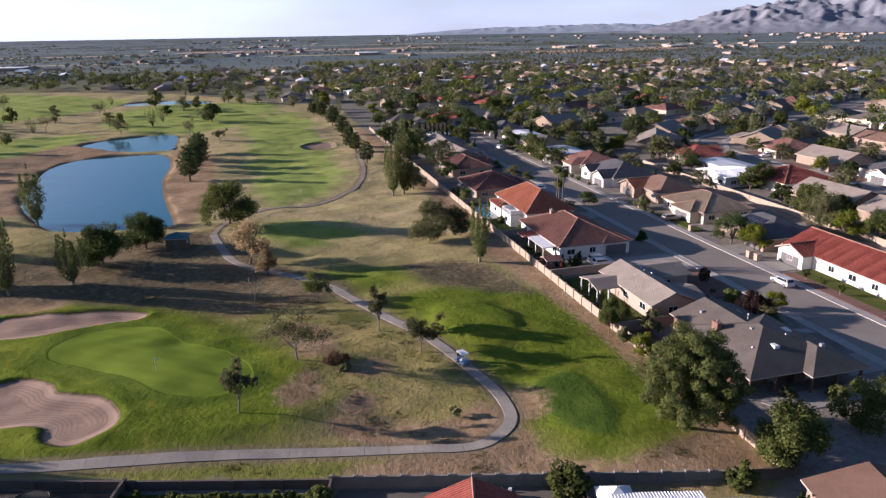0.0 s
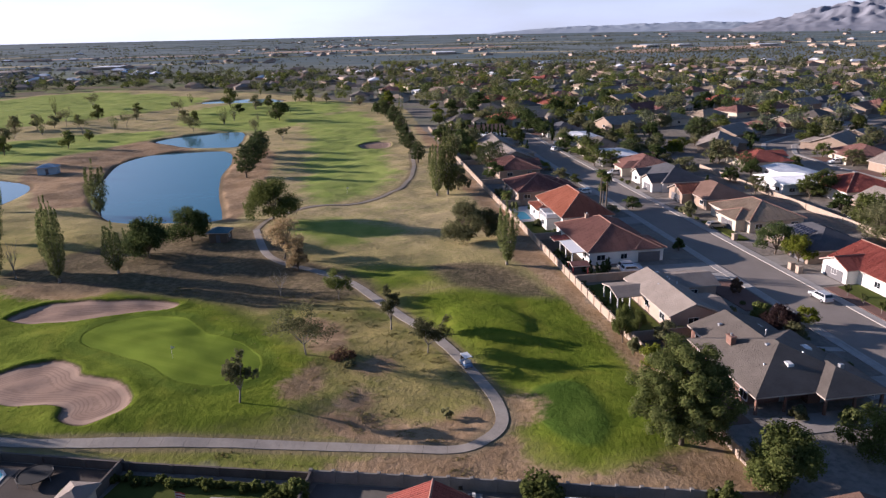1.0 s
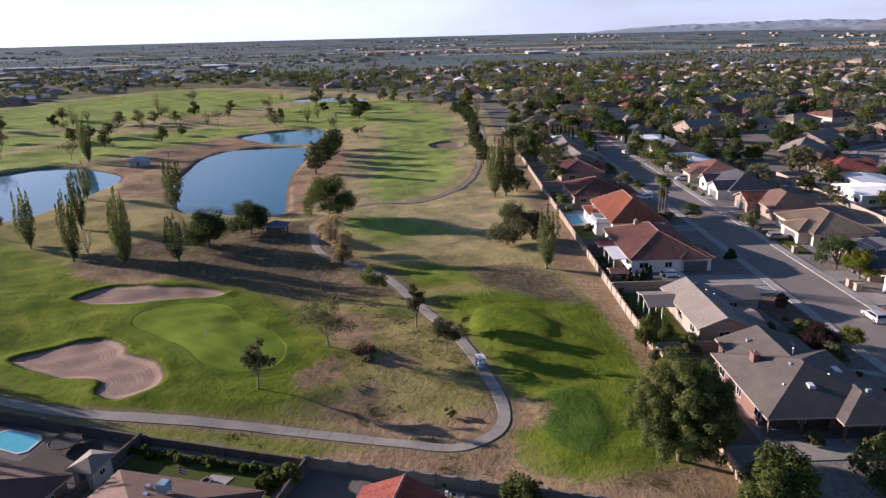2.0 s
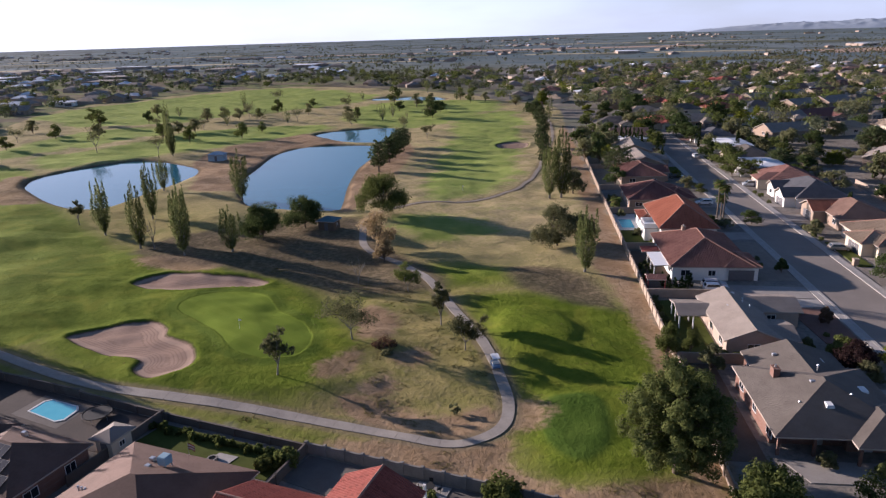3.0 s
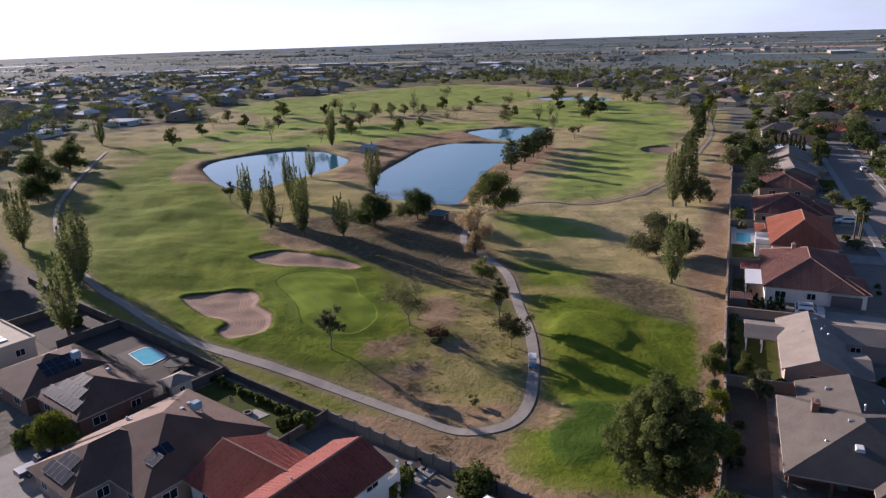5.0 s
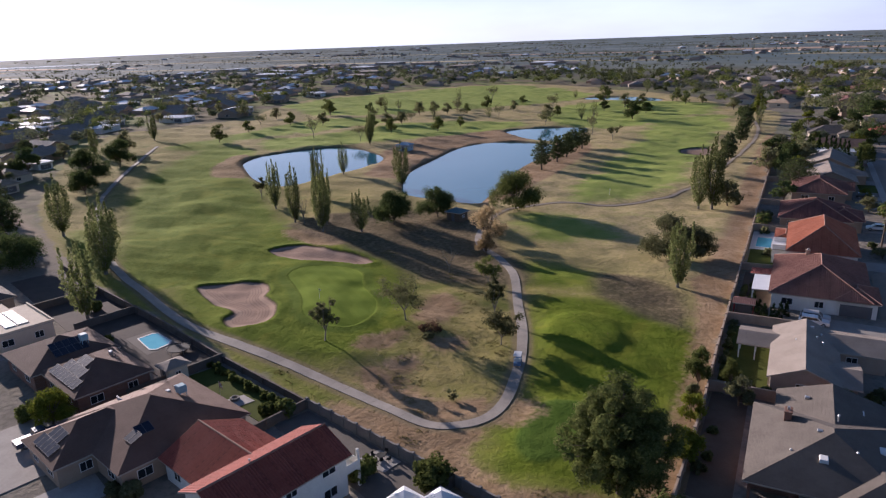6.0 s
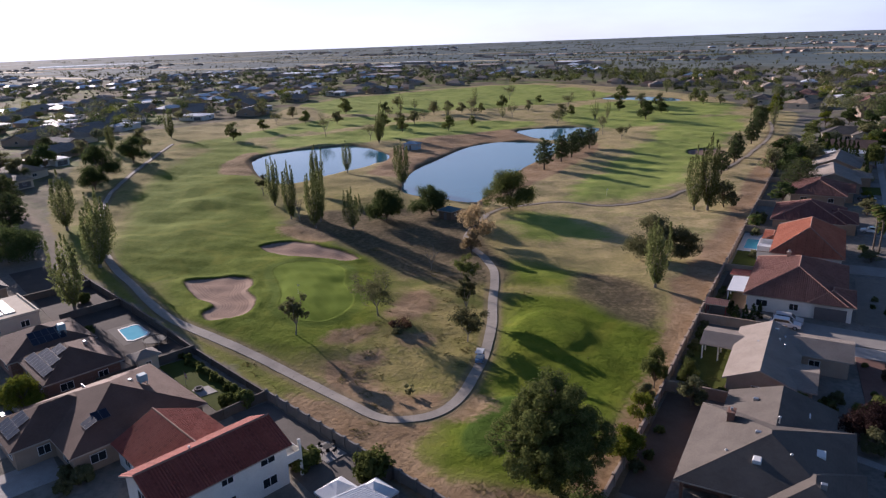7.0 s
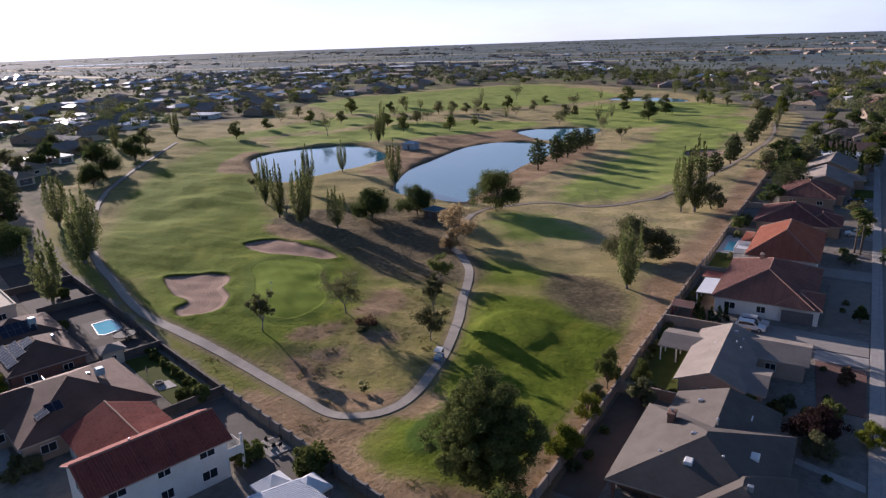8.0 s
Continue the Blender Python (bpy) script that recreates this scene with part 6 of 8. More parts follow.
# big trees among the houses: kind, a, b, height, width
for i, (k, a, b, h, w) in enumerate([("round", 253, 72, 12, 15), ("round", 233, 50, 9, 11), ("lime", 235, 80, 10, 13), ("green", 258, 104, 11, 14), ("lime", 262, 96, 8, 10), ("round", 319, 44, 11, 15), ("green", 300, 60, 9, 12), ("round", 152, 82, 7, 8), ("olive", 143, 76, 7, 11), ("lime", 141, 84, 6, 8),
                                      ("round", 267, 165, 11, 12), ("green", 226, 178, 10, 13), ("lime", 210, 182, 8, 11), ("round", 162, 166, 9, 11), ("green", 158, 177, 10, 10), ("lime", 205, 231, 9, 12), ("round", 97, 89, 6, 7.5), ("green", 68, 92, 8, 11), ("green", 37, 83, 9, 11), ("round", 66, 34.5, 4, 6),
                                      ("round", 180, 92, 8, 10), ("olive", 186, 84, 8, 11), ("round", 216, 46, 9, 11), ("round", 222, 33, 8, 10), ("olive", 240, 30, 9, 12), ("olive", 196, 70, 7, 9), ("green", 174, 74, 6, 8), ("olive", 205, 110, 8, 11), ("green", 190, 120, 7, 10), ("olive", 128, 96, 7, 10), ("round", 112, 100, 7, 9), ("olive", 270, 140, 9, 12), ("green", 285, 90, 9, 12),
                                      ("round", 172, 6, 9, 10), ("olive", 150, 26, 5, 8), ("green", 250, 8, 8, 9), ("olive", 262, 16, 8, 10), ("round", 275, 30, 10, 12), ("lime", 290, 12, 8, 9), ("round", 296, 22, 9, 11), ("olive", 282, 54, 8, 11)]):
    tree(k, *ab(a, b), h, w, i, 1.0, z=G)
HOUSE_AT = np.array([(x, y) for _, x, y, _ in TOWN] + [ab(a, b) for a, b in NAMED])
g_far = np.random.default_rng(33)
for _ in range(200):
    tx, ty = g_far.uniform(-220, 420), g_far.uniform(150, 720)
    if np.min(np.hypot(HOUSE_AT[:, 0] - tx, HOUSE_AT[:, 1] - ty)) < 11.5 or not clear_of_roads(tx, ty) or inside_by(np.array([tx]), np.array([ty]), COURSE, 14.0)[0] < 9 or tx > 0.78 * ty + 20:
        continue
    if math.hypot(tx, ty) > 240:
        LOOSE.append((tx, ty))
# by the street and in the near gardens: kind, a, b, height, width
for i, (k, a, b, h, w) in enumerate([("round", 22.5, 48.5, 8.4, 9.4), ("lime", 16.6, 50.0, 6.6, 7.4), ("round", 29, 29.5, 3.4, 2.6), ("plum", -13.5, 25.6, 4.4, 8.2), ("lime", -12, 31.4, 3.6, 4.2), ("reddish", 3.5, 28.0, 3.4, 2.4), ("bush", -6.5, 26.8, 2.4, 3.4), ("bush", -9.0, 24.6, 2.2, 3.0), ("olive", 57, 46.5, 4.0, 5.0),
                                      ("olive", 25.8, 76.7, 9.5, 12.5), ("lime", 18.4, 76.7, 7.0, 9.0), ("green", 12.4, 80.7, 8, 10), ("round", 2, 88, 8, 10), ("green", -8, 84, 7, 9), ("olive", 74, 76, 6.5, 7.5), ("green", 66, 88, 7.5, 9.0), ("round", 90, 77, 6.0, 6.5), ("olive", 40, 84, 7.0, 9.0), ("green", 34, 90, 6.0, 7.0), ("green", 26, 82, 5.0, 6.0), ("olive", 105, 27, 5.0, 7.5), ("round", 152, 5, 9.0, 9.0), ("round", 112, 6, 7.0, 8.0),
                                      ("olive", -17, 26, 3.4, 4.5), ("green", -10.5, 17, 3.0, 3.6), ("olive", -15.5, 4.5, 5.0, 4.2), ("green", -9.5, 3.0, 4.4, 3.2), ("lime", -31.5, 0.0, 5.0, 5.2), ("lime", -22.2, -0.8, 4.8, 3.8), ("olive", -17, -1.3, 3.4, 2.8), ("green", -12.6, -1.2, 6.8, 4.6),
                                      ("green", -46.5, 15.5, 6.2, 8.5), ("green", -44, 25, 6.0, 8.0), ("green", 100, 30, 3.5, 4.5), ("lime", 122, 27, 3.4, 4.0), ("olive", 62, 27, 3.0, 5.0), ("olive", 196, 2, 9, 9), ("green", 210, 8, 8, 8)]):
    tree(k, *ab(a, b), h, w, i, 1.2 if a < 60 else 0.8, z=G)
for i, (a, b) in enumerate([(190, 15.3), (188, 17.5), (186, 19.0), (184, 20.4), (182, 21.8), (180, 23.2), (178.6, 24.4), (192, 12), (77, 62), (78.5, 63.2), (150, 70), (152, 71.5), (171, 60), (20.5, 4.0), (19.0, 4.9), (17.5, 5.8), (18, 7.2), (19, 8.3), (20, 9.3), (120, 88), (121.5, 89)]):
    tree("cypress", *ab(a, b), 8.6 if a > 100 else 5.5 if a > 60 else 3.0, 2.0 if a > 100 else 1.2, i, 0.8, z=G)
# shrubs, grouped by garden: a, b, height
for i, (a, b, h) in enumerate([(13, 1.4, 1.2), (10.5, 1.2, 1.1), (8, 1.3, 1.3), (5.2, 1.2, 1.0), (2.6, 1.4, 1.3), (0, 1.3, 1.2), (-2.6, 1.3, 1.4), (-5.4, 1.6, 1.1), (-8, 1.8, 1.3), (-10.8, 5.5, 1.5), (-11.2, 7.5, 1.6), (-11, 9.4, 1.4), (-11.4, 12, 1.5), (24, 1.4, 1.1), (26, 1.5, 1.1), (28, 1.6, 1.1), (30, 1.7, 1.1), (32, 1.8, 1.1),
                               (24, 3.2, 1.1), (26, 3.2, 1.1), (28, 3.2, 1.1), (30, 3.2, 1.1), (32, 3.2, 1.1), (34, 3.0, 1.1), (56, 4.6, 2.0), (47, 7, 1.8), (72, 8, 2.6), (74, 3, 2.2), (79, 2, 2.4), (86, 3, 2.0), (90, 2.5, 2.6), (52, 46, 1.0), (55, 45.6, 1.1), (58, 46, 0.9), (46, 46.5, 1.1), (63, 46, 1.0), (88, 45.8, 1.2),
                               (96, 46, 1.3), (100, 45.5, 1.2), (110, 46, 1.4), (-22, 27, 0.9), (-27, 28, 1.0), (-30, 26.4, 1.1), (-2, 26, 0.8), (7, 25, 0.9), (-6, 21.5, 1.8), (-9.0, 20.4, 2.0), (33, 26.5, 1.0), (37, 27, 1.1), (70, 25.5, 1.6), (66, 26, 1.4), (-33, 1.6, 1.6), (-30, 2.2, 1.2), (-24, 2.0, 1.3), (-38, 12, 2.0), (-40, 18, 2.2)]):
    tree("lightbush" if i % 3 else "drybush", *ab(a, b), h, h * 1.35, i, 0.7, z=G)
for i, (x, y, h, w) in enumerate([(7.0, 64.0, 4.4, 5.0), (26.0, 66.6, 3.2, 3.6), (-0.5, 59.2, 3.2, 3.8), (-1.8, 57.8, 2.8, 3.0), (-19.6, 60.0, 2.6, 3.4), (-21.6, 58.4, 2.0, 2.6), (-41.3, 36.0, 5.2, 6.5), (-45, 34, 3.0, 3.4), (-16.4, 38.2, 2.2, 2.8), (-15.6, 35.8, 1.8, 2.4), (-18.6, 36.8, 1.8, 2.2), (-16.8, 46.8, 2.4, 2.8), (-63, 50.5, 2.0, 2.4), (-43.8, 55, 2.2, 2.4), (-82, 54, 2.2, 3)]):
    tree("lime" if i == 6 else "drybush" if i in (8, 9, 10, 11) else "bush", x, y, h, w, i, 1.6, own=True, z=G)
for i in range(16):
    x = -41.5 + i * 1.42
    tree("bush", x, 59.3 + 0.085 * (x + 41) + 0.35 * math.sin(i * 2.1), 1.1 + 0.35 * math.sin(i * 1.7), 1.5, i, 0.7, z=G, label="dark clipped hedge shrub along the garden wall")
tree("green", 32.7, 70.4, 8.2, 9.0, 31, 2.2, own=True, z=G, label="large feathery green tree by the garden wall")
for i in range(3):
    tree("cypress", 30.3 + 0.1 * i, 61.8 - 1.05 * i, 3.1 + 0.3 * (i % 2), 1.1, i, 0.8, z=G, label="small dark cypress shrub by a tan house")
    tree("greensparse", *ab(-2.5 - 4.2 * i, 46.6), 2.3, 1.1, i, 0.5, z=G, label="young thin tree on red gravel")
tree("drybush", -6.5, 79.5, 2.3, 2.0, 4, 0.4, label="upright straw-brown dry shrub on bare soil")
tree("reddish", -25.6, 92.6, 0.7, 4.8, 5, 0.9, label="low reddish-brown brush pile beside a tree", own=True)
tree("drybush", -23.8, 90.4, 0.9, 2.6, 6, 0.7, label="low olive dry shrub in the rough")
# rough weeds in patches over the unmown ground by the bend and round the green
L_WEED = leaf("weed_blades", (0.190, 0.172, 0.062), (0.230, 0.195, 0.084), (0.140, 0.146, 0.044), 0.45)
wr = np.random.default_rng(8)
wx, wy = wr.uniform(-70, 24, 26000), wr.uniform(65, 120, 26000)
clump = np.sin(wx * 0.9 + 2 * np.sin(wy * 0.41)) * np.sin(wy * 1.1 + 1.7 * np.sin(wx * 0.33)) + 0.6 * np.sin(wx * 0.23 + wy * 0.31)
ok = (clump > 0.80) & (inside_by(wx, wy, GREEN, 4.0) > 1.2) & (line_by(wx, wy, CART_PATH, 6.0) > 1.6)
for q in BUNKERS[:2] + TEES:
    ok &= inside_by(wx, wy, q, 4.0) > 0.6
for q in LUSH[:2]:
    ok &= (inside_by(wx, wy, q, 6.0) > 1.5) | (wr.random(26000) < 0.05)
ok &= (wy > 67.5 + 0.085 * wx)
wx, wy = wx[ok], wy[ok]
wz = relief(wx, wy)
tagged(put("weeds", foliage("weeds", np.stack([wx, wy, wz + 0.05], 1), wr.uniform(0.12, 0.34, len(wx)), 6, 0.07, L_WEED, 12, 1.8, 0.4, squash=0.30, rise=0.3)), "ragged dry weeds and grass tufts in the rough", "weeds", kind="stuff")
for i, (x, y) in enumerate([(-34, 262), (-46, 296), (-110, 425), (-130, 440), (-170, 455), (-185, 470)]):
    tree(rnd.choice(["round", "green", "olive"]), x - 6, y, rnd.uniform(7, 11), rnd.uniform(7, 10), i, 0.8)

# palms by the two-storey house
FROND = leaf("palm_fronds", (0.060, 0.085, 0.022), (0.100, 0.125, 0.035), (0.165, 0.140, 0.060), 0.25)


def palm(x, y, h):
    th = thing("palm_tree", pose(x, y, G), "fan palm with a slim trunk and drooping fronds", "palm tree", "palms")
    put("trunk", limbs("trunk", [((0, 0, -0.3), (0.1, 0, h * 0.5), 0.22, 0.17), ((0.1, 0, h * 0.5), (0, 0.1, h), 0.17, 0.16)], BARK, 8), th)
    g = Geo()
    for i in range(34):
        w, up = i * 2.4, 1.0 - 1.9 * i / 34
        prev, wid = Vector((0, 0.1, h)), 0.12
        d = Vector((math.cos(w), math.sin(w), up))
        side = Vector((-math.sin(w), math.cos(w), 0))
        for s in range(4):
            nxt = prev + d.normalized() * 0.55
            w2 = (0.34, 0.42, 0.30, 0.04)[s]
            g.add([prev - side * wid, prev + side * wid, nxt + side * w2, nxt - side * w2], [(0, 1, 2, 3)])
            prev, wid = nxt, w2
            d = d + Vector((0, 0, -0.42))
    put("crown", g.mesh("crown", FROND), th)
    return th


for a, b, h in ((72, 27.5, 9.5), (70.5, 28.6, 8.6), (73.5, 28.8, 5.2), (78.5, 2.0, 3.4), (200, 14, 8)):
    palm(*ab(a, b), h)

# ---- the distance ----
L_SAGE = leaf("sage_leaves", (0.120, 0.130, 0.096), (0.150, 0.158, 0.118), (0.190, 0.192, 0.146), 0.3)
r = np.random.default_rng(21)


def scatter(k, test, x0, x1, y0, y1):
    x, y = r.uniform(x0, x1, k), r.uniform(y0, y1, k)
    keep = test(x, y)
    return np.stack([x[keep], y[keep]], 1)


def not_near(x, y):
    a = -(x - S_O[0]) * 0.347 + (y - S_O[1]) * 0.938
    b = (x - S_O[0]) * 0.938 + (y - S_O[1]) * 0.347
    return (inside_by(x, y, COURSE, 14.0) > 6) & ((np.hypot(x, y) > 430) | (x < -340)) & (off_roads(x, y) > 7.0)


def belt(name, pts, size, per, quad, mat, label, heads=1):
    """Trees past counting, each of a few clumps of leaves."""
    sz = size * r.uniform(0.55, 1.35, len(pts))
    c = np.stack([pts[:, 0], pts[:, 1], G + sz * 0.85], 1)
    if heads > 1:
        c, sz = np.repeat(c, heads, 0), np.repeat(sz, heads)
        w = r.normal(size=c.shape) * np.array([0.42, 0.42, 0.26])
        w[:, 2] = np.abs(w[:, 2]) * 1.4 - 0.15
        c = c + w * sz[:, None]
        sz = sz * r.uniform(0.42, 0.72, len(sz))
    me = foliage(name, c, sz, per, quad, mat, 77, squash=0.85, ragged=0.22)
    tagged(put(name, me), label, "trees", kind="stuff")


LOOSE = np.array(LOOSE)
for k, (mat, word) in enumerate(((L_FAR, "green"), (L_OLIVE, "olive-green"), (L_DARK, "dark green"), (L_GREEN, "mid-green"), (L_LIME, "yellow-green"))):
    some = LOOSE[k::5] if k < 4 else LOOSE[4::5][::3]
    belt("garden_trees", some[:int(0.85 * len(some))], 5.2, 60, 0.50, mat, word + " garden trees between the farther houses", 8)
town_far = scatter(1150, lambda x, y: not_near(x, y) & (x > -80 - 0.36 * (y - 400)), -420, 760, 380, 900)
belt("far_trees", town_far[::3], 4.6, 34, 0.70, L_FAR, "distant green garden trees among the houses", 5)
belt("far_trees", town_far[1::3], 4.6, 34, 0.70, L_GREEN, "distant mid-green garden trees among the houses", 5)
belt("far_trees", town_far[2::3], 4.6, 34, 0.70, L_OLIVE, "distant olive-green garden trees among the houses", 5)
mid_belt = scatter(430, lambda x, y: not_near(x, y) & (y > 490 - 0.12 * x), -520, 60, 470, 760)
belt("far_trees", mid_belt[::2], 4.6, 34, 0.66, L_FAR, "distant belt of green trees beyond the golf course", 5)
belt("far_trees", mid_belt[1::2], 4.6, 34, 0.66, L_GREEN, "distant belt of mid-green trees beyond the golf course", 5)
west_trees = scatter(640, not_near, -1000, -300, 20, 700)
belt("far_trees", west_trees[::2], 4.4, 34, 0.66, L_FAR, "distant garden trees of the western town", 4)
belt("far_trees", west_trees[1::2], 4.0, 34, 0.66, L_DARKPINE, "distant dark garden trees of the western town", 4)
# rows and groves of trees on the plain, thinning out with distance
groves = []
for _ in range(520):
    az, rad = r.uniform(-88, 46), 760 + 2500 * r.random() ** 1.5
    cx_, cy_ = rad * math.sin(radians(az)), rad * math.cos(radians(az))
    ln, way_ = r.uniform(20, 120), radians(r.choice([-12, 78, 22]) + r.uniform(-5, 5))
    for _k in range(int(ln / 7)):
        e = r.uniform(-0.5, 0.5) * ln
        groves.append((cx_ + e * math.cos(way_) + r.normal() * 4, cy_ + e * math.sin(way_) + r.normal() * 4))
groves = np.array([q for q in groves if math.hypot(*q) > 720])
belt("far_scrub", groves[::2], 3.2, 7, 1.3, L_SAGE, "far rows of grey-green trees on the dry plain", 2)
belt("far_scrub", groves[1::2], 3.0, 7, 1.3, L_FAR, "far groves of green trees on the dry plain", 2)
rest_far = scatter(5200, lambda x, y: (np.hypot(x, y) > 780) & (np.hypot(x, y) < 2400), -2300, 1500, 60, 2300)
belt("far_scrub", rest_far, 1.7, 8, 1.0, L_SAGE, "scattered scrub on the dry plain")
# the olive-brown orchard beyond the eastern town, in rows
L_ORCHARD = leaf("orchard_leaves", (0.120, 0.112, 0.046), (0.160, 0.140, 0.060), (0.200, 0.165, 0.075), 0.35)
rows = []
for i in range(62):
    for j in range(90):
        x, y = -130 + 11.5 * j + 3.4 * i, 1010 - 2.9 * j + 7.0 * i
        if r.random() < 0.88:
            rows.append((x + r.normal() * 1.2, y + r.normal() * 1.2))
belt("orchard", np.array(rows)[::2], 1.6, 6, 1.1, L_ORCHARD, "long olive-brown orchard rows beyond the town")

WALLS_FAR = [TAUPE_WALL, TAUPE_WALL, TAN_WALL]
ROOFS_FAR = [GREY_SHINGLE, BROWN_SHINGLE, SAND_TILE, WHITE_ROOF, TAN_SHINGLE]


def far_houses(name, pts, label, big=1.0, roofs=(0, 0, 1, 2, 4, 4, 4, 3)):
    g = Geo()
    for x, y in pts:
        w, l, h, t = rnd.uniform(10, 15) * big, rnd.uniform(12, 20) * big, 2.5 * (1 if big < 1.5 else 1.6), rnd.choice((0.35, 1.92, 0.7))
        c, s = math.cos(t), math.sin(t)
        q = [(-w, -l), (w, -l), (w, l), (-w, l)]
        v = [(x + (c * p - s * o) / 2, y + (s * p + c * o) / 2, z) for z in (G - 0.5, G + h) for p, o in q]
        up = 2.2 if big < 1.5 else 0.6
        v += [(x + s * l * 0.22, y - c * l * 0.22, G + h + up), (x - s * l * 0.22, y + c * l * 0.22, G + h + up)]
        g.add(v, [(0, 1, 5, 4), (1, 2, 6, 5), (2, 3, 7, 6), (3, 0, 4, 7)], rnd.randrange(3))
        g.add(v, [(4, 5, 8), (5, 6, 9, 8), (6, 7, 9), (7, 4, 8, 9)], 3 + rnd.choice(roofs))
    me = g.mesh(name, WALLS_FAR + ROOFS_FAR)
    me.uv_layers.new(name="UVMap")
    tagged(put(name, me), label, "houses", kind="stuff")


far_houses("far_houses", [(x, y) for _, x, y, _ in FAR_HOUSES] + [tuple(q) for q in scatter(420, lambda x, y: not_near(x, y) & (np.hypot(x, y) > 600) & (np.hypot(x, y) < 930), -350, 900, 400, 950)], "distant houses of the town with pale walls")
# paler roofs here stand for haze and low sun toward the west
far_houses("far_houses", [tuple(q) for q in scatter(340, lambda x, y: not_near(x, y) & (x < -480), -1150, -480, 20, 800)], "distant houses of the western town", roofs=(4, 4, 3, 2, 3, 4))
# villages and sheds scattered over the plain and along the mountain's foot
hamlets = []
for _ in range(34):
    az, rad = r.uniform(-86, 44), 1050 + 1900 * r.random()
    for _k in range(int(r.uniform(4, 16))):
        hamlets.append((rad * math.sin(radians(az)) + r.normal() * 60, rad * math.cos(radians(az)) + r.normal() * 45))
for _ in range(55):
    az, rad = r.uniform(12, 42), 1150 + 1500 * r.random()
    hamlets.append((rad * math.sin(radians(az)), rad * math.cos(radians(az))))
far_houses("far_houses", hamlets, "far hamlets of pale houses on the plain", roofs=(3, 4, 4, 4, 2, 0, 0))
far_houses("far_houses", [tuple(q) for q in scatter(60, lambda x, y: np.hypot(x, y) > 1100, -2400, 1500, 200, 2600)], "far scattered buildings on the plain")
far_houses("far_sheds", [(-700, 570), (-760, 640), (-880, 540), (-900, 720), (-960, 600), (-740, 800), (-660, 900), (-1000, 860), (-1100, 720), (-980, 700), (-1150, 620), (-900, 860), (120, 1480), (190, 1500), (330, 1440), (-250, 1280)], "large pale flat-roofed sheds far off", 2.6, (3, 3, 4))

FIELD = plain("ploughed_field", (0.36, 0.24, 0.17), (0.44, 0.31, 0.22), 0.02, 0.95, 0.0, fine=0.2)
STRAW = plain("straw_field", (0.34, 0.29, 0.17), (0.42, 0.36, 0.22), 0.02, 0.95, 0.0, fine=0.2)
ORCHARD = plain("orchard_rows", (0.062, 0.070, 0.024), (0.105, 0.105, 0.040), 0.05, 0.95, 0.0, fine=0.25)
for mat, x, y, w, l, turn, lab in ((FIELD, 190, 1330, 330, 120, 30, "far ploughed reddish field"), (STRAW, -230, 1290, 420, 40, 8, "far straw-coloured field strip"), (STRAW, -1080, 900, 480, 45, 28, "far straw-coloured field strip"),
                                   (FIELD, -440, 1560, 560, 90, 16, "far bare reddish field"), (ORCHARD, -130, 1040, 330, 80, 14, "far dark green orchard block"), (STRAW, -1270, 340, 520, 34, 14, "far pale field strip"),
                                   (ORCHARD, -700, 1180, 420, 60, 20, "far dark green field"), (ORCHARD, -1300, 620, 380, 50, 30, "far dark green field"), (STRAW, -640, 1020, 300, 26, 12, "far pale field strip"), (FIELD, -900, 1330, 380, 40, 22, "far bare field"),
                                   (ORCHARD, -1700, 900, 700, 70, 34, "far dark green field"), (STRAW, -1500, 1250, 600, 36, 30, "far pale field strip"), (ORCHARD, 60, 1800, 700, 80, -4, "far dark green field"), (STRAW, -400, 1950, 760, 50, 6, "far pale field strip"),
                                   (STRAW, 520, 1640, 420, 40, -14, "far pale field strip"), (FIELD, -1900, 520, 560, 46, 20, "far bare field"), (ORCHARD, -2300, 1400, 900, 90, 32, "far dark green field"), (STRAW, -2000, 330, 420, 30, 10, "far pale field strip")):
    zz = height(x, y) + 0.25
    m = pose(x, y, zz, 0, 0, turn)
    g = Geo().add([(m @ Vector((px * w / 2, py * l / 2, pz))) for pz in (0, -0.6) for px, py in ((-1, -1), (1, -0.9), (1.05, 1), (-0.95, 1))], [(0, 1, 2, 3), (0, 4, 5, 1), (1, 5, 6, 2), (2, 6, 7, 3), (3, 7, 4, 0)])
    tagged(put("field", g.mesh("field", mat)), lab, "field", kind="structure")
tagged(put("reservoir", mesh_of("reservoir", [(-2460, 500, -2.2), (-2320, 800, -2.2), (-2240, 790, -2.2), (-2360, 480, -2.2)], [(0, 1, 2, 3)], WATER)), "far bright reservoir on the plain", "reservoir", kind="structure")

# blue-grey rock: the haze of distance is put into both base colours
MOUNT = plain("hazed_mountain_rock", (0.168, 0.186, 0.230), (0.240, 0.244, 0.276), 0.006, 0.95, 0.0, fine=0.03)
MESA = plain("hazed_mesa_rock", (0.265, 0.325, 0.400), (0.330, 0.375, 0.430), 0.004, 0.95, 0.0, fine=0.02)


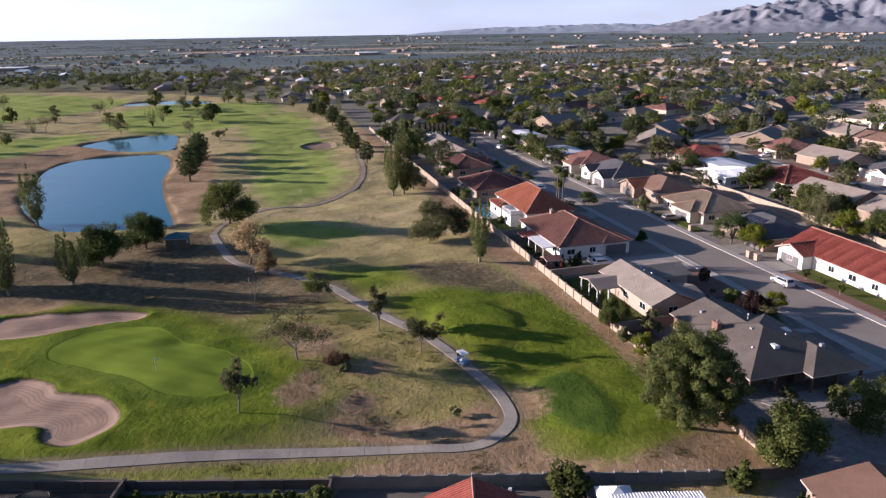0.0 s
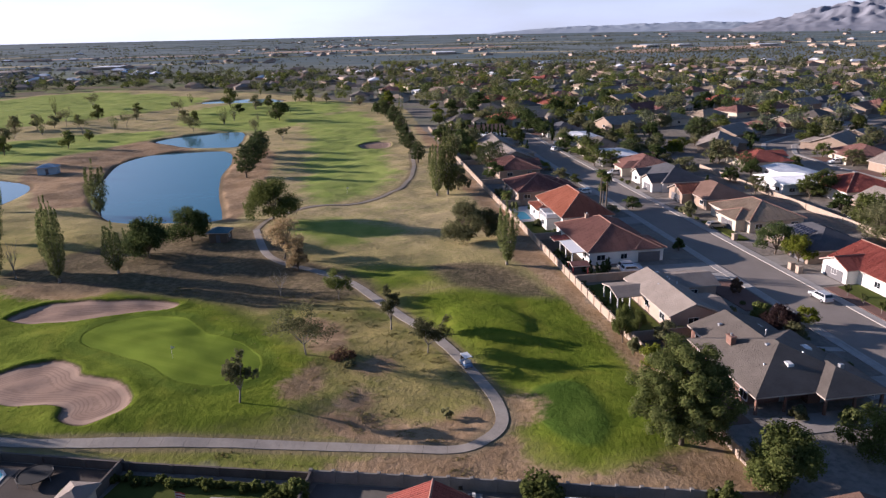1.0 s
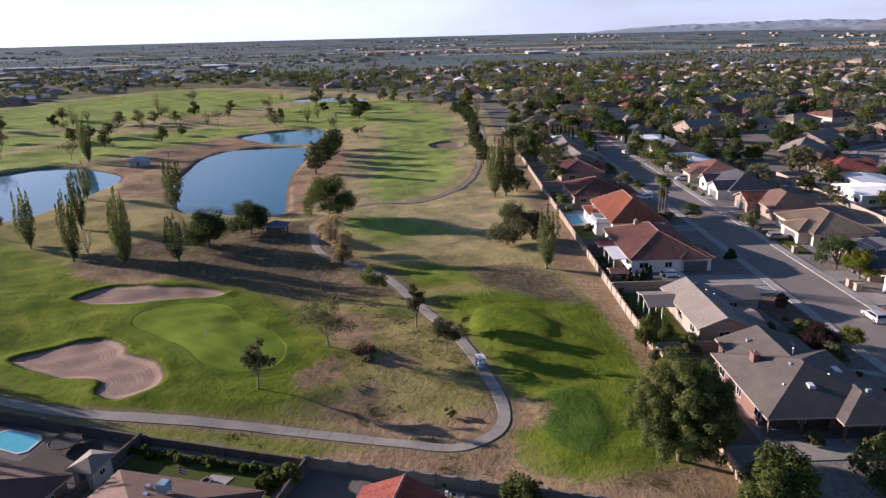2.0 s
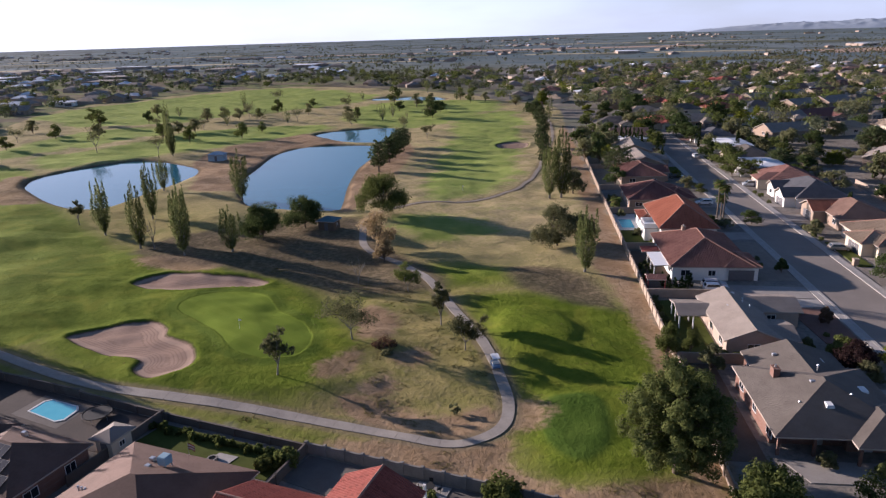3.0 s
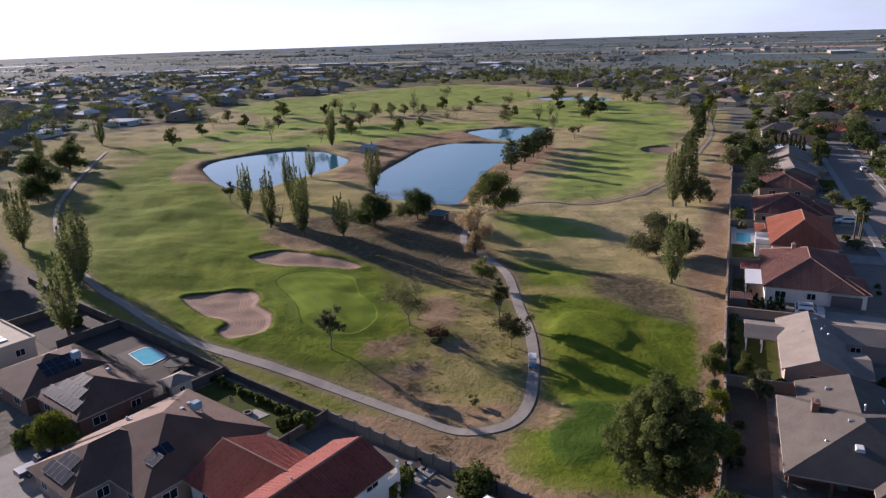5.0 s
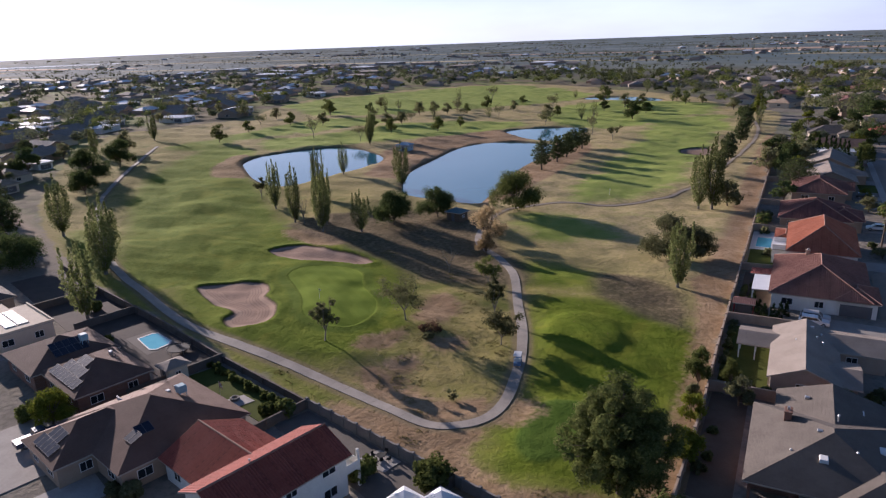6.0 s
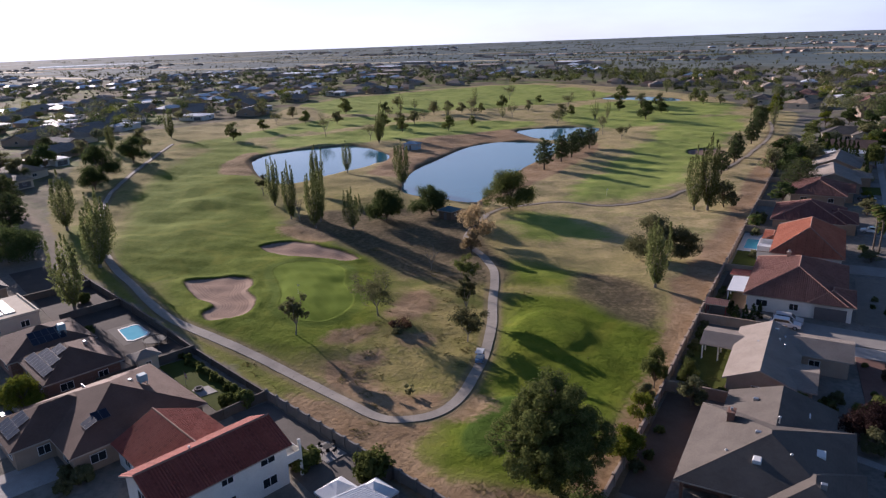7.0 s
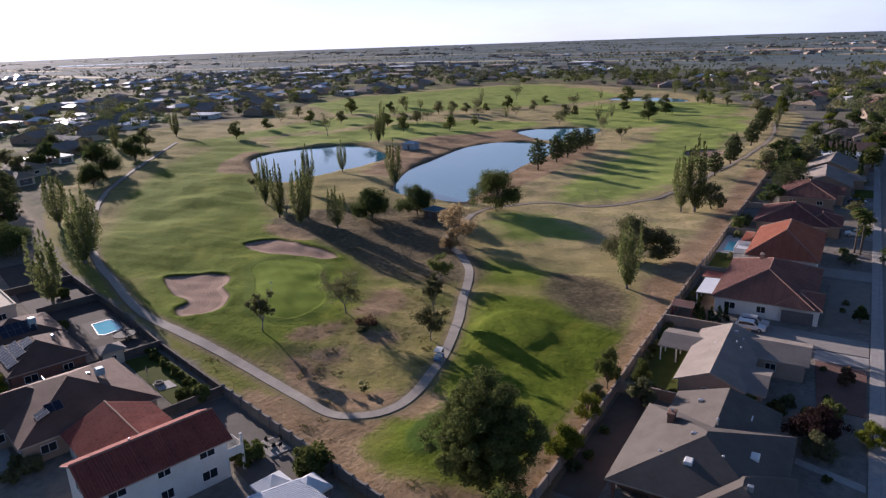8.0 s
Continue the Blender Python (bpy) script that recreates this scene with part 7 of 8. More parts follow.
def mountain(name, az0, az1, r0, r1, top, seed, label, rough=1.0, mat=None):
    """A range of hills as relief, between two bearings."""
    k, m = 420, 70
    v = []
    for i in range(k + 1):
        az = radians(az0 + (az1 - az0) * i / k)
        for j in range(m + 1):
            u = j / m
            rad = r0 + (r1 - r0) * u
            p = Vector((math.sin(az) * rad, math.cos(az) * rad, 0))
            ridge = 0.0
            for o, (sc, am) in enumerate(((620, 0.46), (290, 0.30), (140, 0.24), (70, 0.15), (36, 0.08))):
                ridge += am * (1 - 2.2 * abs(noise.noise(Vector((p.x / sc, p.y / sc, seed + 3 * o)))))
            ridge += 0.16 * (1 - 2.4 * abs(noise.noise(Vector((math.degrees(az) * 0.9, rad / 650, seed + 20)))))  # gullies down the face
            z = top(math.degrees(az)) * (0.42 + 0.75 * ridge * rough) * (math.sin(math.pi * min(0.5, 0.5 * u / 0.7)) ** 1.4)
            v.append((p.x, p.y, G - 15 + max(0, z)))
    f = [(i * (m + 1) + j, (i + 1) * (m + 1) + j, (i + 1) * (m + 1) + j + 1, i * (m + 1) + j + 1) for i in range(k) for j in range(m)]
    tagged(put(name, mesh_of(name, v, f, mat or MOUNT, shade=True)), label, "mountains", kind="structure")


mountain("mountain_range", 6, 62, 3300, 4700, lambda a: 175 * min(1, max(0, (a - 10.3) / 14)) ** 0.85 + 8, 3.0, "rugged mountain range on the horizon, hazed blue-grey")
mountain("far_mesa", -8, 22, 4500, 4900, lambda a: 78 * max(0.0, math.sin((a + 8) / 30 * math.pi)) ** 0.6, 9.0, "low flat-topped hills on the horizon, paled with painted haze", 0.3, MESA)


# ---- gardens, drives and pools ----
LAWN = plain("garden_lawn", (0.060, 0.078, 0.018), (0.090, 0.106, 0.026), 0.5, 0.95, 0.5, spec=0.05, fine=5)
RED_GRAVEL = plain("red_gravel", (0.150, 0.080, 0.062), (0.205, 0.118, 0.092), 0.6, 0.95, 0.5, fine=8)
PALE_GRAVEL = plain("pale_gravel", (0.21, 0.175, 0.14), (0.28, 0.235, 0.19), 0.6, 0.95, 0.5, fine=8)
BARE = plain("bare_garden_soil", (0.125, 0.088, 0.062), (0.172, 0.126, 0.090), 0.35, 0.95, 0.5, fine=4)
DRIVE = plain("drive_concrete", (0.265, 0.240, 0.215), (0.350, 0.320, 0.285), 0.4, 0.88, 0.2, fine=6)
# dark yard soil with the shade of wall and houses put into its colour
SHADED_YARD = plain("shaded_yard_soil", (0.060, 0.048, 0.042), (0.092, 0.074, 0.062), 0.35, 0.95, 0.5, fine=4)
YARD = plain("grey_yard_gravel", (0.120, 0.105, 0.090), (0.165, 0.146, 0.126), 0.4, 0.95, 0.4, fine=6)
POOL_TILE = plain("pool_tile", (0.55, 0.56, 0.54), (0.64, 0.65, 0.62), 1.0, 0.6, 0.1)
n = Nodes("pool_water")
n.bump(n.noise(2.5, 3, 0.6, n.place()), 0.15, 0.05)
POOL = n.done(n.mix(n.noise(0.8, 3, 0.5, n.place()), (0.08, 0.44, 0.56), (0.14, 0.55, 0.64)), 0.05, 0.0, 0.5)


def patch(name, pts, lift, mat, label, category, thick=0.25):
    """A low flat bed or paving with its own edge."""
    g = Geo()
    k = len(pts)
    g.add([(x, y, G + lift) for x, y in pts] + [(x, y, G - thick) for x, y in pts], [tuple(range(k))] + [(i, k + i, k + (i + 1) % k, (i + 1) % k) for i in range(k)])
    return tagged(put(name, g.mesh(name, mat)), label, category, kind="structure")


def st(pts):
    return [ab(a, b) for a, b in pts]


patch("lawn", st([(-8.6, 1.0), (12.5, 0.8), (13.2, 6.2), (7.8, 7.6), (-9.4, 7.6)]), 0.06, LAWN, "small green back lawn", "lawn")
patch("lawn", st([(46, 0.8), (60, 0.8), (60, 5), (46, 7.5)]), 0.05, LAWN, "small green back lawn beside the pool", "lawn")
patch("lawn", st([(2.0, 48.0), (2.0, 52.6), (-22, 52.6), (-22, 48.0)]), 0.21, LAWN, "green front lawn by the street", "lawn")
patch("lawn", st([(50, 46), (33, 46), (33, 49), (50, 49)]), 0.20, LAWN, "dry green front lawn", "lawn")
patch("gravel_bed", st([(2.0, 45.2), (-22, 45.2), (-22, 47.9), (2.0, 47.9)]), 0.2, RED_GRAVEL, "strip of dark red gravel between pavement and lawn", "gravel bed")
patch("gravel_bed", st([(10.3, 23.8), (9.3, 30.6), (-5, 30.6), (-5, 25.0)]), 0.10, RED_GRAVEL, "front garden of red gravel", "gravel bed")
patch("garden_soil", st([(-13, 0.8), (-38, 0.8), (-38, 5.6), (-13, 5.6)]), 0.05, BARE, "bare brown back garden", "garden")
patch("garden_soil", st([(15, 1.0), (43, 1.0), (43, 6.4), (15, 6.4)]), 0.05, BARE, "brown back garden with planted rows", "garden")
patch("driveway", st([(14.8, 12.0), (14.6, 30.8), (20.6, 30.8), (21.6, 12.0)]), 0.08, DRIVE, "pale concrete drive", "driveway")
patch("driveway", st([(10.0, 23.6), (10.6, 30.8), (14.2, 30.8), (14.2, 23.6)]), 0.085, KERB, "bright concrete drive", "driveway")
patch("garden_walk", st([(-18.6, 23.6), (-21.0, 30.8), (-22.4, 30.8), (-20.0, 23.6)]), 0.09, KERB, "pale curved garden walk", "walk")
for a, w, b0, b1 in ((-33, 5.6, 24.4, 31), (86, 5.5, 24.5, 31), (122, 5.5, 24, 31), (55, 6.0, 21, 31), (6.5, 6.5, 45, 50), (18.5, 6, 45, 50.6), (44, 6, 45, 49), (72, 6, 45, 49.5), (86.5, 6, 45, 47.6)):
    patch("driveway", st([(a - w / 2, b0), (a - w / 2, b1), (a + w / 2, b1), (a + w / 2, b0)]), 0.10, DRIVE, "pale concrete drive to a garage", "driveway")
patch("gravel_bed", st([(24, 24), (24, 30.8), (50, 30.8), (50, 24)]), 0.06, PALE_GRAVEL, "pale gravel front garden", "gravel bed")
for a in (150, 175, 198, 222, 250, 276):
    patch("driveway", st([(a - 2.6, 44.8), (a - 2.6, 50), (a + 2.6, 50), (a + 2.6, 44.8)]), 0.10, DRIVE, "pale concrete drive to a garage", "driveway")
# drives and front gardens of the town houses
for i, (k, x, y, yaw) in enumerate(FRONTS):
    bl = PLANS[k][0]
    m = pose(x, y, 0, 0, 0, yaw)

    def at(pts):
        return [tuple((m @ Vector((p, q, 0)))[:2]) for p, q in pts]
    lo, g0 = bl[0][2], bl[1][0]
    patch("driveway", at([(-14.2, lo + 1.6), (g0 - 0.1, lo + 1.6), (g0 - 0.1, lo + 7.4), (-14.2, lo + 7.4)]), 0.09, DRIVE if i % 3 else KERB, "pale concrete drive to a garage", "driveway")
    patch(("gravel_bed", "gravel_bed", "lawn")[i % 3], at([(-13.8, lo + 8.2), (-bl[0][1] - 1.2, lo + 8.2), (-bl[0][1] - 1.2, bl[0][3]), (-13.8, bl[0][3])]), 0.07, (RED_GRAVEL, PALE_GRAVEL, LAWN)[i % 3],
          ("front garden of red gravel", "front garden of pale gravel", "small green front lawn")[i % 3], ("gravel bed", "gravel bed", "lawn")[i % 3])
patch("patio_slab", st([(-37.4, 7.2), (-37.4, 22), (-41.6, 22), (-41.6, 9.0)]), 0.1, DRIVE, "pale concrete patio behind the house", "patio")
# southern gardens
patch("lawn", [(-41, 55.2), (-40.8, 60.6), (-20.5, 62.2), (-20, 56.6)], 0.06, LAWN, "shady green back lawn", "lawn")
patch("patio_slab", [(-29.4, 56.2), (-29.0, 58.6), (-26.2, 58.9), (-26.4, 56.4)], 0.12, KERB, "pale concrete slab on the lawn", "patio")
patch("garden_yard", [(-18.5, 57.5), (-18.2, 62.9), (8.0, 65.2), (8.6, 57.0)], 0.05, YARD, "grey gravel back yard", "yard")
patch("patio_slab", [(-3.6, 61.0), (-3.4, 64.0), (0.6, 64.3), (0.8, 61.4)], 0.12, KERB, "pale concrete slab in the yard", "patio")
patch("driveway", [(-44, 25), (-44.6, 35.6), (-29, 36.4), (-28, 25)], 0.09, DRIVE, "pale concrete drive", "driveway")
patch("driveway", [(-24, 22), (-25, 36.5), (-19, 36.5), (-18.4, 22)], 0.09, KERB, "bright concrete drive", "driveway")
patch("garden_soil", [(-74, 46), (-74.8, 59.2), (-58.2, 60.3), (-42.3, 61.1), (-41.6, 52.6), (-56, 50)], 0.04, SHADED_YARD, "bare back garden behind the wall, darkened by painted shade", "garden")
patch("garden_soil", [(-115, 46), (-115.5, 56.6), (-92, 57.7), (-75.6, 59), (-74.8, 47)], 0.04, SHADED_YARD, "dark back garden with shade put into its colour", "garden")
patch("patio_slab", [(-63.2, 53.4), (-63.6, 58.9), (-54.4, 59.4), (-53.6, 53.6)], 0.055, YARD, "grey paving round the pool", "patio")
patch("driveway", [(-100, 24), (-100, 33), (-70, 36), (-70, 27)], 0.05, DRIVE, "concrete forecourt of the flat-roofed house", "driveway")
road_s = Geo().add([(-340, -10, G + 0.035), (260, 38, G + 0.035), (260, 28, G + 0.035), (-340, -20, G + 0.035), (-340, -10, G - .3), (260, 38, G - .3), (260, 28, G - .3), (-340, -20, G - .3)], [(0, 1, 2, 3), (0, 4, 5, 1), (2, 6, 7, 3)])
tagged(put("road", road_s.mesh("road", ASPHALT)), "worn pale grey asphalt street south of the houses", "road", kind="structure")


def pool(pts, label, rim=0.7):
    th = thing("swimming_pool", pose(0, 0, G), label, "swimming pool", "swimming pools")
    c = Vector((sum(p[0] for p in pts) / len(pts), sum(p[1] for p in pts) / len(pts)))
    k = len(pts)
    out = [c + (Vector(p) - c) * (1 + rim / (Vector(p) - c).length) for p in pts]
    v = [(p[0], p[1], 0.14) for p in pts] + [(p.x, p.y, 0.14) for p in out] + [(p[0], p[1], -0.4) for p in pts] + [(p.x, p.y, -0.2) for p in out]
    f = [(i, (i + 1) % k, k + (i + 1) % k, k + i) for i in range(k)] + [(i, 2 * k + i, 2 * k + (i + 1) % k, (i + 1) % k) for i in range(k)] + [(k + i, k + (i + 1) % k, 3 * k + (i + 1) % k, 3 * k + i) for i in range(k)]
    put("pool_rim", mesh_of("pool_rim", v, f, POOL_TILE), th)
    put("water", mesh_of("water", [(p[0], p[1], 0.10) for p in pts], [tuple(range(k))], POOL), th, label="bright blue pool water")


pool([(-61.4, 55.0), (-61.8, 57.6), (-61.2, 58.4), (-56.4, 58.6), (-55.4, 58.0), (-54.8, 55.6), (-55.6, 54.8)], "bright blue swimming pool in a walled back garden", 0.35)
pool(st([(62.0, 1.7), (62.0, 4.9), (70.0, 4.9), (70.0, 1.7)]), "turquoise swimming pool with a white deck")
patch("pool_deck", st([(60.0, 0.5), (75.5, 0.5), (75.5, 7.6), (60.0, 7.6)]), 0.05, POOL_TILE, "white concrete pool deck", "deck")
pool(smooth(st([(150, 19), (160, 20), (160, 25), (150, 25)]), 3), "large covered pool with blue water")
pool(smooth(st([(80, 97), (88, 98), (87, 104), (80, 103)]), 3), "turquoise garden pool behind a house")

# ---- vehicles ----
TYRE = plain("tyre_rubber", (0.018, 0.018, 0.018), (0.028, 0.028, 0.028), 6.0, 0.8, 0.2)
CHROME = plain("wheel_metal", (0.50, 0.50, 0.50), (0.60, 0.60, 0.60), 3.0, 0.3, 0.0, 0.9)


def paint(name, c):
    m = plain(name, c, tuple(min(1, x * 1.06) for x in c), 1.0, 0.28, 0.0, spec=0.6)
    m.node_tree.nodes["Principled BSDF"].inputs["Coat Weight"].default_value = 0.6
    return m


def wheel(th, x, y, r, w, side):
    q = put("wheel", Geo().tube((0, -w / 2, 0), (0, w / 2, 0), r, r, 18).mesh("wheel", TYRE), th, pose(x, y, r))
    put("rim", Geo().tube((0, side * w / 2, 0), (0, side * (w / 2 + 0.02), 0), r * 0.62, r * 0.55, 12).mesh("rim", CHROME), q)


def profile(g, pts, half, slot=0, taper=None):
    """A body pressed from a side outline; the upper points draw in."""
    k = len(pts)
    v = []
    for s in (-1, 1):
        for x, z, inn in pts:
            v.append((x, s * (half - inn), z))
    g.add(v, [tuple(range(k)), tuple(reversed(range(k, 2 * k)))] + [(i, k + i, k + (i + 1) % k, (i + 1) % k) for i in range(k)], slot)


def car(x, y, yaw, mat, label, kind="suv"):
    th = thing("parked_car", pose(x, y, G + 0.1, 0, 0, yaw), label, "car", "parked cars")
    L = 2.35 if kind != "pickup" else 2.8
    g = Geo()
    if kind == "pickup":
        profile(g, [(-L, 0.4, 0.02), (L, 0.4, 0.02), (L, 0.95, 0.08), (L - 1.3, 1.08, 0.06), (-L + 0.05, 1.05, 0.06)], 0.95)
        cab = [(-0.55, 1.05, 0.06), (1.55, 1.05, 0.06), (0.85, 1.78, 0.22), (-0.35, 1.80, 0.22)]
    elif kind == "van":
        profile(g, [(-L, 0.4, 0.02), (L, 0.4, 0.02), (L, 0.95, 0.08), (L - 0.7, 1.1, 0.06), (-L, 1.15, 0.04)], 0.95)
        cab = [(-L + 0.05, 1.15, 0.05), (L - 0.7, 1.1, 0.06), (L - 1.5, 1.85, 0.2), (-L + 0.15, 1.88, 0.2)]
    else:
        profile(g, [(-L, 0.4, 0.02), (L, 0.4, 0.02), (L, 0.85, 0.10), (L - 1.0, 1.02, 0.06), (-L, 1.05, 0.06)], 0.92)
        cab = [(-L + 0.1, 1.05, 0.06), (L - 1.15, 1.02, 0.06), (L - 1.9, 1.62, 0.2), (-L + 0.45, 1.66, 0.2)]
    put("body", g.mesh("body", mat), th)
    g2 = Geo()
    profile(g2, cab, 0.93)
    c = put("cabin", g2.mesh("cabin", mat), th)
    (x0, z0, i0), (x1, z1, i1), (x2, z2, i2), (x3, z3, i3) = cab

    def lerp(p, q, t):
        return p + (q - p) * t
    for s in (-1, 1):
        v = []
        for fx, fz in ((0.06, 0.15), (0.94, 0.15), (0.90, 0.85), (0.10, 0.85)):
            xx = lerp(lerp(x0, x1, fx), lerp(x3, x2, fx), fz)
            zz = lerp(lerp(z0, z1, fx), lerp(z3, z2, fx), fz)
            v.append((xx, s * (0.93 - lerp(i0, i2, fz) + 0.012), zz))
        put("side_window", mesh_of("side_window", v, [(0, 1, 2, 3)], GLASS), c)
    for (xa, za, ia), (xb, zb, ib), nm, o in (((x1, z1, i1), (x2, z2, i2), "windscreen", 0.012), ((x0, z0, i0), (x3, z3, i3), "rear_window", -0.012)):
        v = []
        for fz, s in ((0.12, -1), (0.12, 1), (0.9, 1), (0.9, -1)):
            v.append((lerp(xa, xb, fz) + o, s * (0.93 - lerp(ia, ib, fz) - 0.1), lerp(za, zb, fz) + 0.012))
        put(nm, mesh_of(nm, v, [(0, 1, 2, 3)], GLASS), c)
    for s in (-1, 1):
        for wx in (-L * 0.62, L * 0.62):
            wheel(th, wx, s * 0.82, 0.36, 0.24, s)
        put("headlight", Geo().box(L - 0.06, L + 0.01, s * 0.68 - 0.14, s * 0.68 + 0.14, 0.66, 0.80).mesh("headlight", WHITE_TRIM), th)
        put("tail_light", Geo().box(-L - 0.01, -L + 0.05, s * 0.74 - 0.1, s * 0.74 + 0.1, 0.72, 0.95).mesh("tail_light", RED_PAINT), th)
    return th


RED_PAINT = paint("red_paint", (0.28, 0.03, 0.03))
SILVER, WHITE_P, BLUE_P, BLACK_P, TAN_P = paint("silver_paint", (0.48, 0.49, 0.50)), paint("white_paint", (0.78, 0.78, 0.77)), paint("dark_blue_paint", (0.025, 0.045, 0.10)), paint("black_paint", (0.02, 0.02, 0.022)), paint("tan_paint", (0.35, 0.30, 0.24))
for a, b, yaw, m, lab, k in ((-2.8, 40.9, 110, SILVER, "silver estate car parked at the kerb", "suv"), (17.8, 13.6, 20, WHITE_P, "white car on a concrete drive", "suv"), (20.0, 13.8, 20, SILVER, "silver car on a concrete drive", "suv"), (86, 27.5, 200, WHITE_P, "white car on a drive", "suv"),
                             (40, 82.0, 20, WHITE_P, "white car behind the long wall", "suv"), (58, 116, 110, SILVER, "silver car parked at the kerb", "suv"), (44, 46.8, 20, TAN_P, "tan car on a drive", "suv"), (122, 27, 20, BLACK_P, "black car on a drive", "suv"), (160, 41.8, 110, WHITE_P, "white car parked at the kerb", "suv"), (150, 47, 20, BLACK_P, "dark car on a drive", "suv"), (30, 84, 110, BLACK_P, "dark car behind the long wall", "suv")):
    x, y = ab(a, b)
    car(x, y, yaw, m, lab, k)
car(-37.6, 33.4, 95, BLUE_P, "dark blue pickup on a concrete drive", "pickup")

for i, (k, x, y, yaw) in enumerate(FRONTS[::4][:14]):
    p = pose(x, y, 0, 0, 0, yaw) @ Vector((-11.6, PLANS[k][0][0][2] + 4.5, 0))
    car(p.x, p.y, yaw + (180 if i % 2 else 0), (WHITE_P, SILVER, BLACK_P, WHITE_P, TAN_P, BLUE_P)[i % 6], ("white car on a drive", "silver car on a drive", "black car on a drive", "white car on a concrete drive", "tan car on a drive", "dark blue car on a drive")[i % 6], ("suv", "van", "suv", "pickup")[i % 4])

# the golf cart on the path
cart = thing("golf_cart", pose(-6.3, 93.6, height(-6.3, 93.6) + 0.09, 0, 0, 125), "blue and white golf cart with a flat roof", "golf cart")
CART_BLUE = paint("cart_blue", (0.10, 0.20, 0.36))
g = Geo()
profile(g, [(-1.15, 0.3, 0), (1.15, 0.3, 0.05), (1.2, 0.62, 0.08), (0.75, 0.92, 0.06), (0.55, 0.42, 0.02), (-0.25, 0.40, 0.02), (-0.3, 0.72, 0.02), (-1.15, 0.72, 0.04)], 0.58)
put("body", g.mesh("body", CART_BLUE), cart)
put("roof", Geo().box(-1.0, 0.85, -0.62, 0.62, 1.82, 1.90, bev=0.03).mesh("roof", WHITE_P), cart, label="white flat cart roof")
put("seat", Geo().box(-0.55, 0.05, -0.52, 0.52, 0.72, 0.86, bev=0.04).box(-0.62, -0.5, -0.52, 0.52, 0.86, 1.3, bev=0.04).mesh("seat", WHITE_TRIM), cart)
for px in (-0.9, 0.75):
    for py in (-0.56, 0.56):
        put("roof_post", Geo().tube((px, py, 0.7), (px, py, 1.83), 0.022, 0.022, 6).mesh("roof_post", METAL), cart)
for px in (-0.75, 0.8):
    for s in (-1, 1):
        wheel(cart, px, s * 0.5, 0.23, 0.18, s)
put("windscreen", Geo().box(0.76, 0.78, -0.54, 0.54, 0.95, 1.75).mesh("windscreen", GLASS), cart)

# ---- small buildings and garden things ----
TEAL = plain("teal_metal_roof", (0.055, 0.13, 0.15), (0.085, 0.17, 0.19), 1.0, 0.55, 0.1)
PALE_BLUE = plain("pale_blue_paint", (0.28, 0.38, 0.46), (0.36, 0.46, 0.53), 1.0, 0.7, 0.1)


def hut(x, y, yaw, w, l, wall, roof, label):
    th = thing("pump_house", pose(x, y, height(x, y), 0, 0, yaw), label, "hut", "pump houses")
    make_walls(th, -w / 2, w / 2, -l / 2, l / 2, 2.4, "hip", 0.4, wall)
    make_roof(th, -w / 2, w / 2, -l / 2, l / 2, 2.4, "hip", 0.42, roof, over=0.5)
    panel_door(th, 0, -l / 2, "s", 1.0, 2.0, DOOR, "door")
    window(th, w / 2, 0, "e", 1.0, 0.9, 0.8)


hut(-76.2, 147.6, 10, 4.4, 3.8, BARE, TEAL, "small brown pump house with a teal hip roof")
hut(-185, 219, 25, 6.5, 4.5, PALE_BLUE, PALE_BLUE, "small pale blue pump house by the pond")
hut(-41.8, 53.6, 6, 2.6, 3.2, CREAM_WALL, TAN_SHINGLE, "small tan garden shed")

tramp = thing("trampoline", pose(-50.9, 58.0, G), "round black garden trampoline", "trampoline")
v, f = [], []
for i in range(28):
    w0 = 6.2832 * i / 28
    for q in range(6):
        w1 = 6.2832 * q / 6
        rr = 1.95 + 0.09 * math.cos(w1)
        v.append((rr * math.cos(w0), rr * math.sin(w0), 0.8 + 0.06 * math.sin(w1)))
        f.append((i * 6 + q, (i + 1) % 28 * 6 + q, (i + 1) % 28 * 6 + (q + 1) % 6, i * 6 + (q + 1) % 6))
put("ring", mesh_of("ring", v, f, TYRE, shade=True), tramp)
put("mat", Geo().tube((0, 0, 0.78), (0, 0, 0.8), 1.85, 1.85, 24).mesh("mat", TYRE), tramp)
for i in range(6):
    w0 = 6.2832 * i / 6
    put("leg", Geo().tube((1.95 * math.cos(w0), 1.95 * math.sin(w0), -0.1), (1.95 * math.cos(w0), 1.95 * math.sin(w0), 0.8), 0.03, 0.03, 6).mesh("leg", METAL), tramp)

for x, y in ((8.7, 58.2), (11.6, 61.0)):
    th = thing("party_tent", pose(x, y, G, 0, 0, 6), "white pyramid-roofed party tent", "tent", "party tents")
    put("canopy", mesh_of("canopy", [(-1.9, -1.9, 2.1), (1.9, -1.9, 2.1), (1.9, 1.9, 2.1), (-1.9, 1.9, 2.1), (0, 0, 3.5), (-1.9, -1.9, 1.85), (1.9, -1.9, 1.85), (1.9, 1.9, 1.85), (-1.9, 1.9, 1.85)],
                          [(0, 1, 4), (1, 2, 4), (2, 3, 4), (3, 0, 4), (0, 5, 6, 1), (1, 6, 7, 2), (2, 7, 8, 3), (3, 8, 5, 0)], WHITE_ROOF), th)
    for px in (-1.8, 1.8):
        for py in (-1.8, 1.8):
            put("pole", Geo().tube((px, py, -0.1), (px, py, 2.1), 0.03, 0.03, 6).mesh("pole", METAL), th)

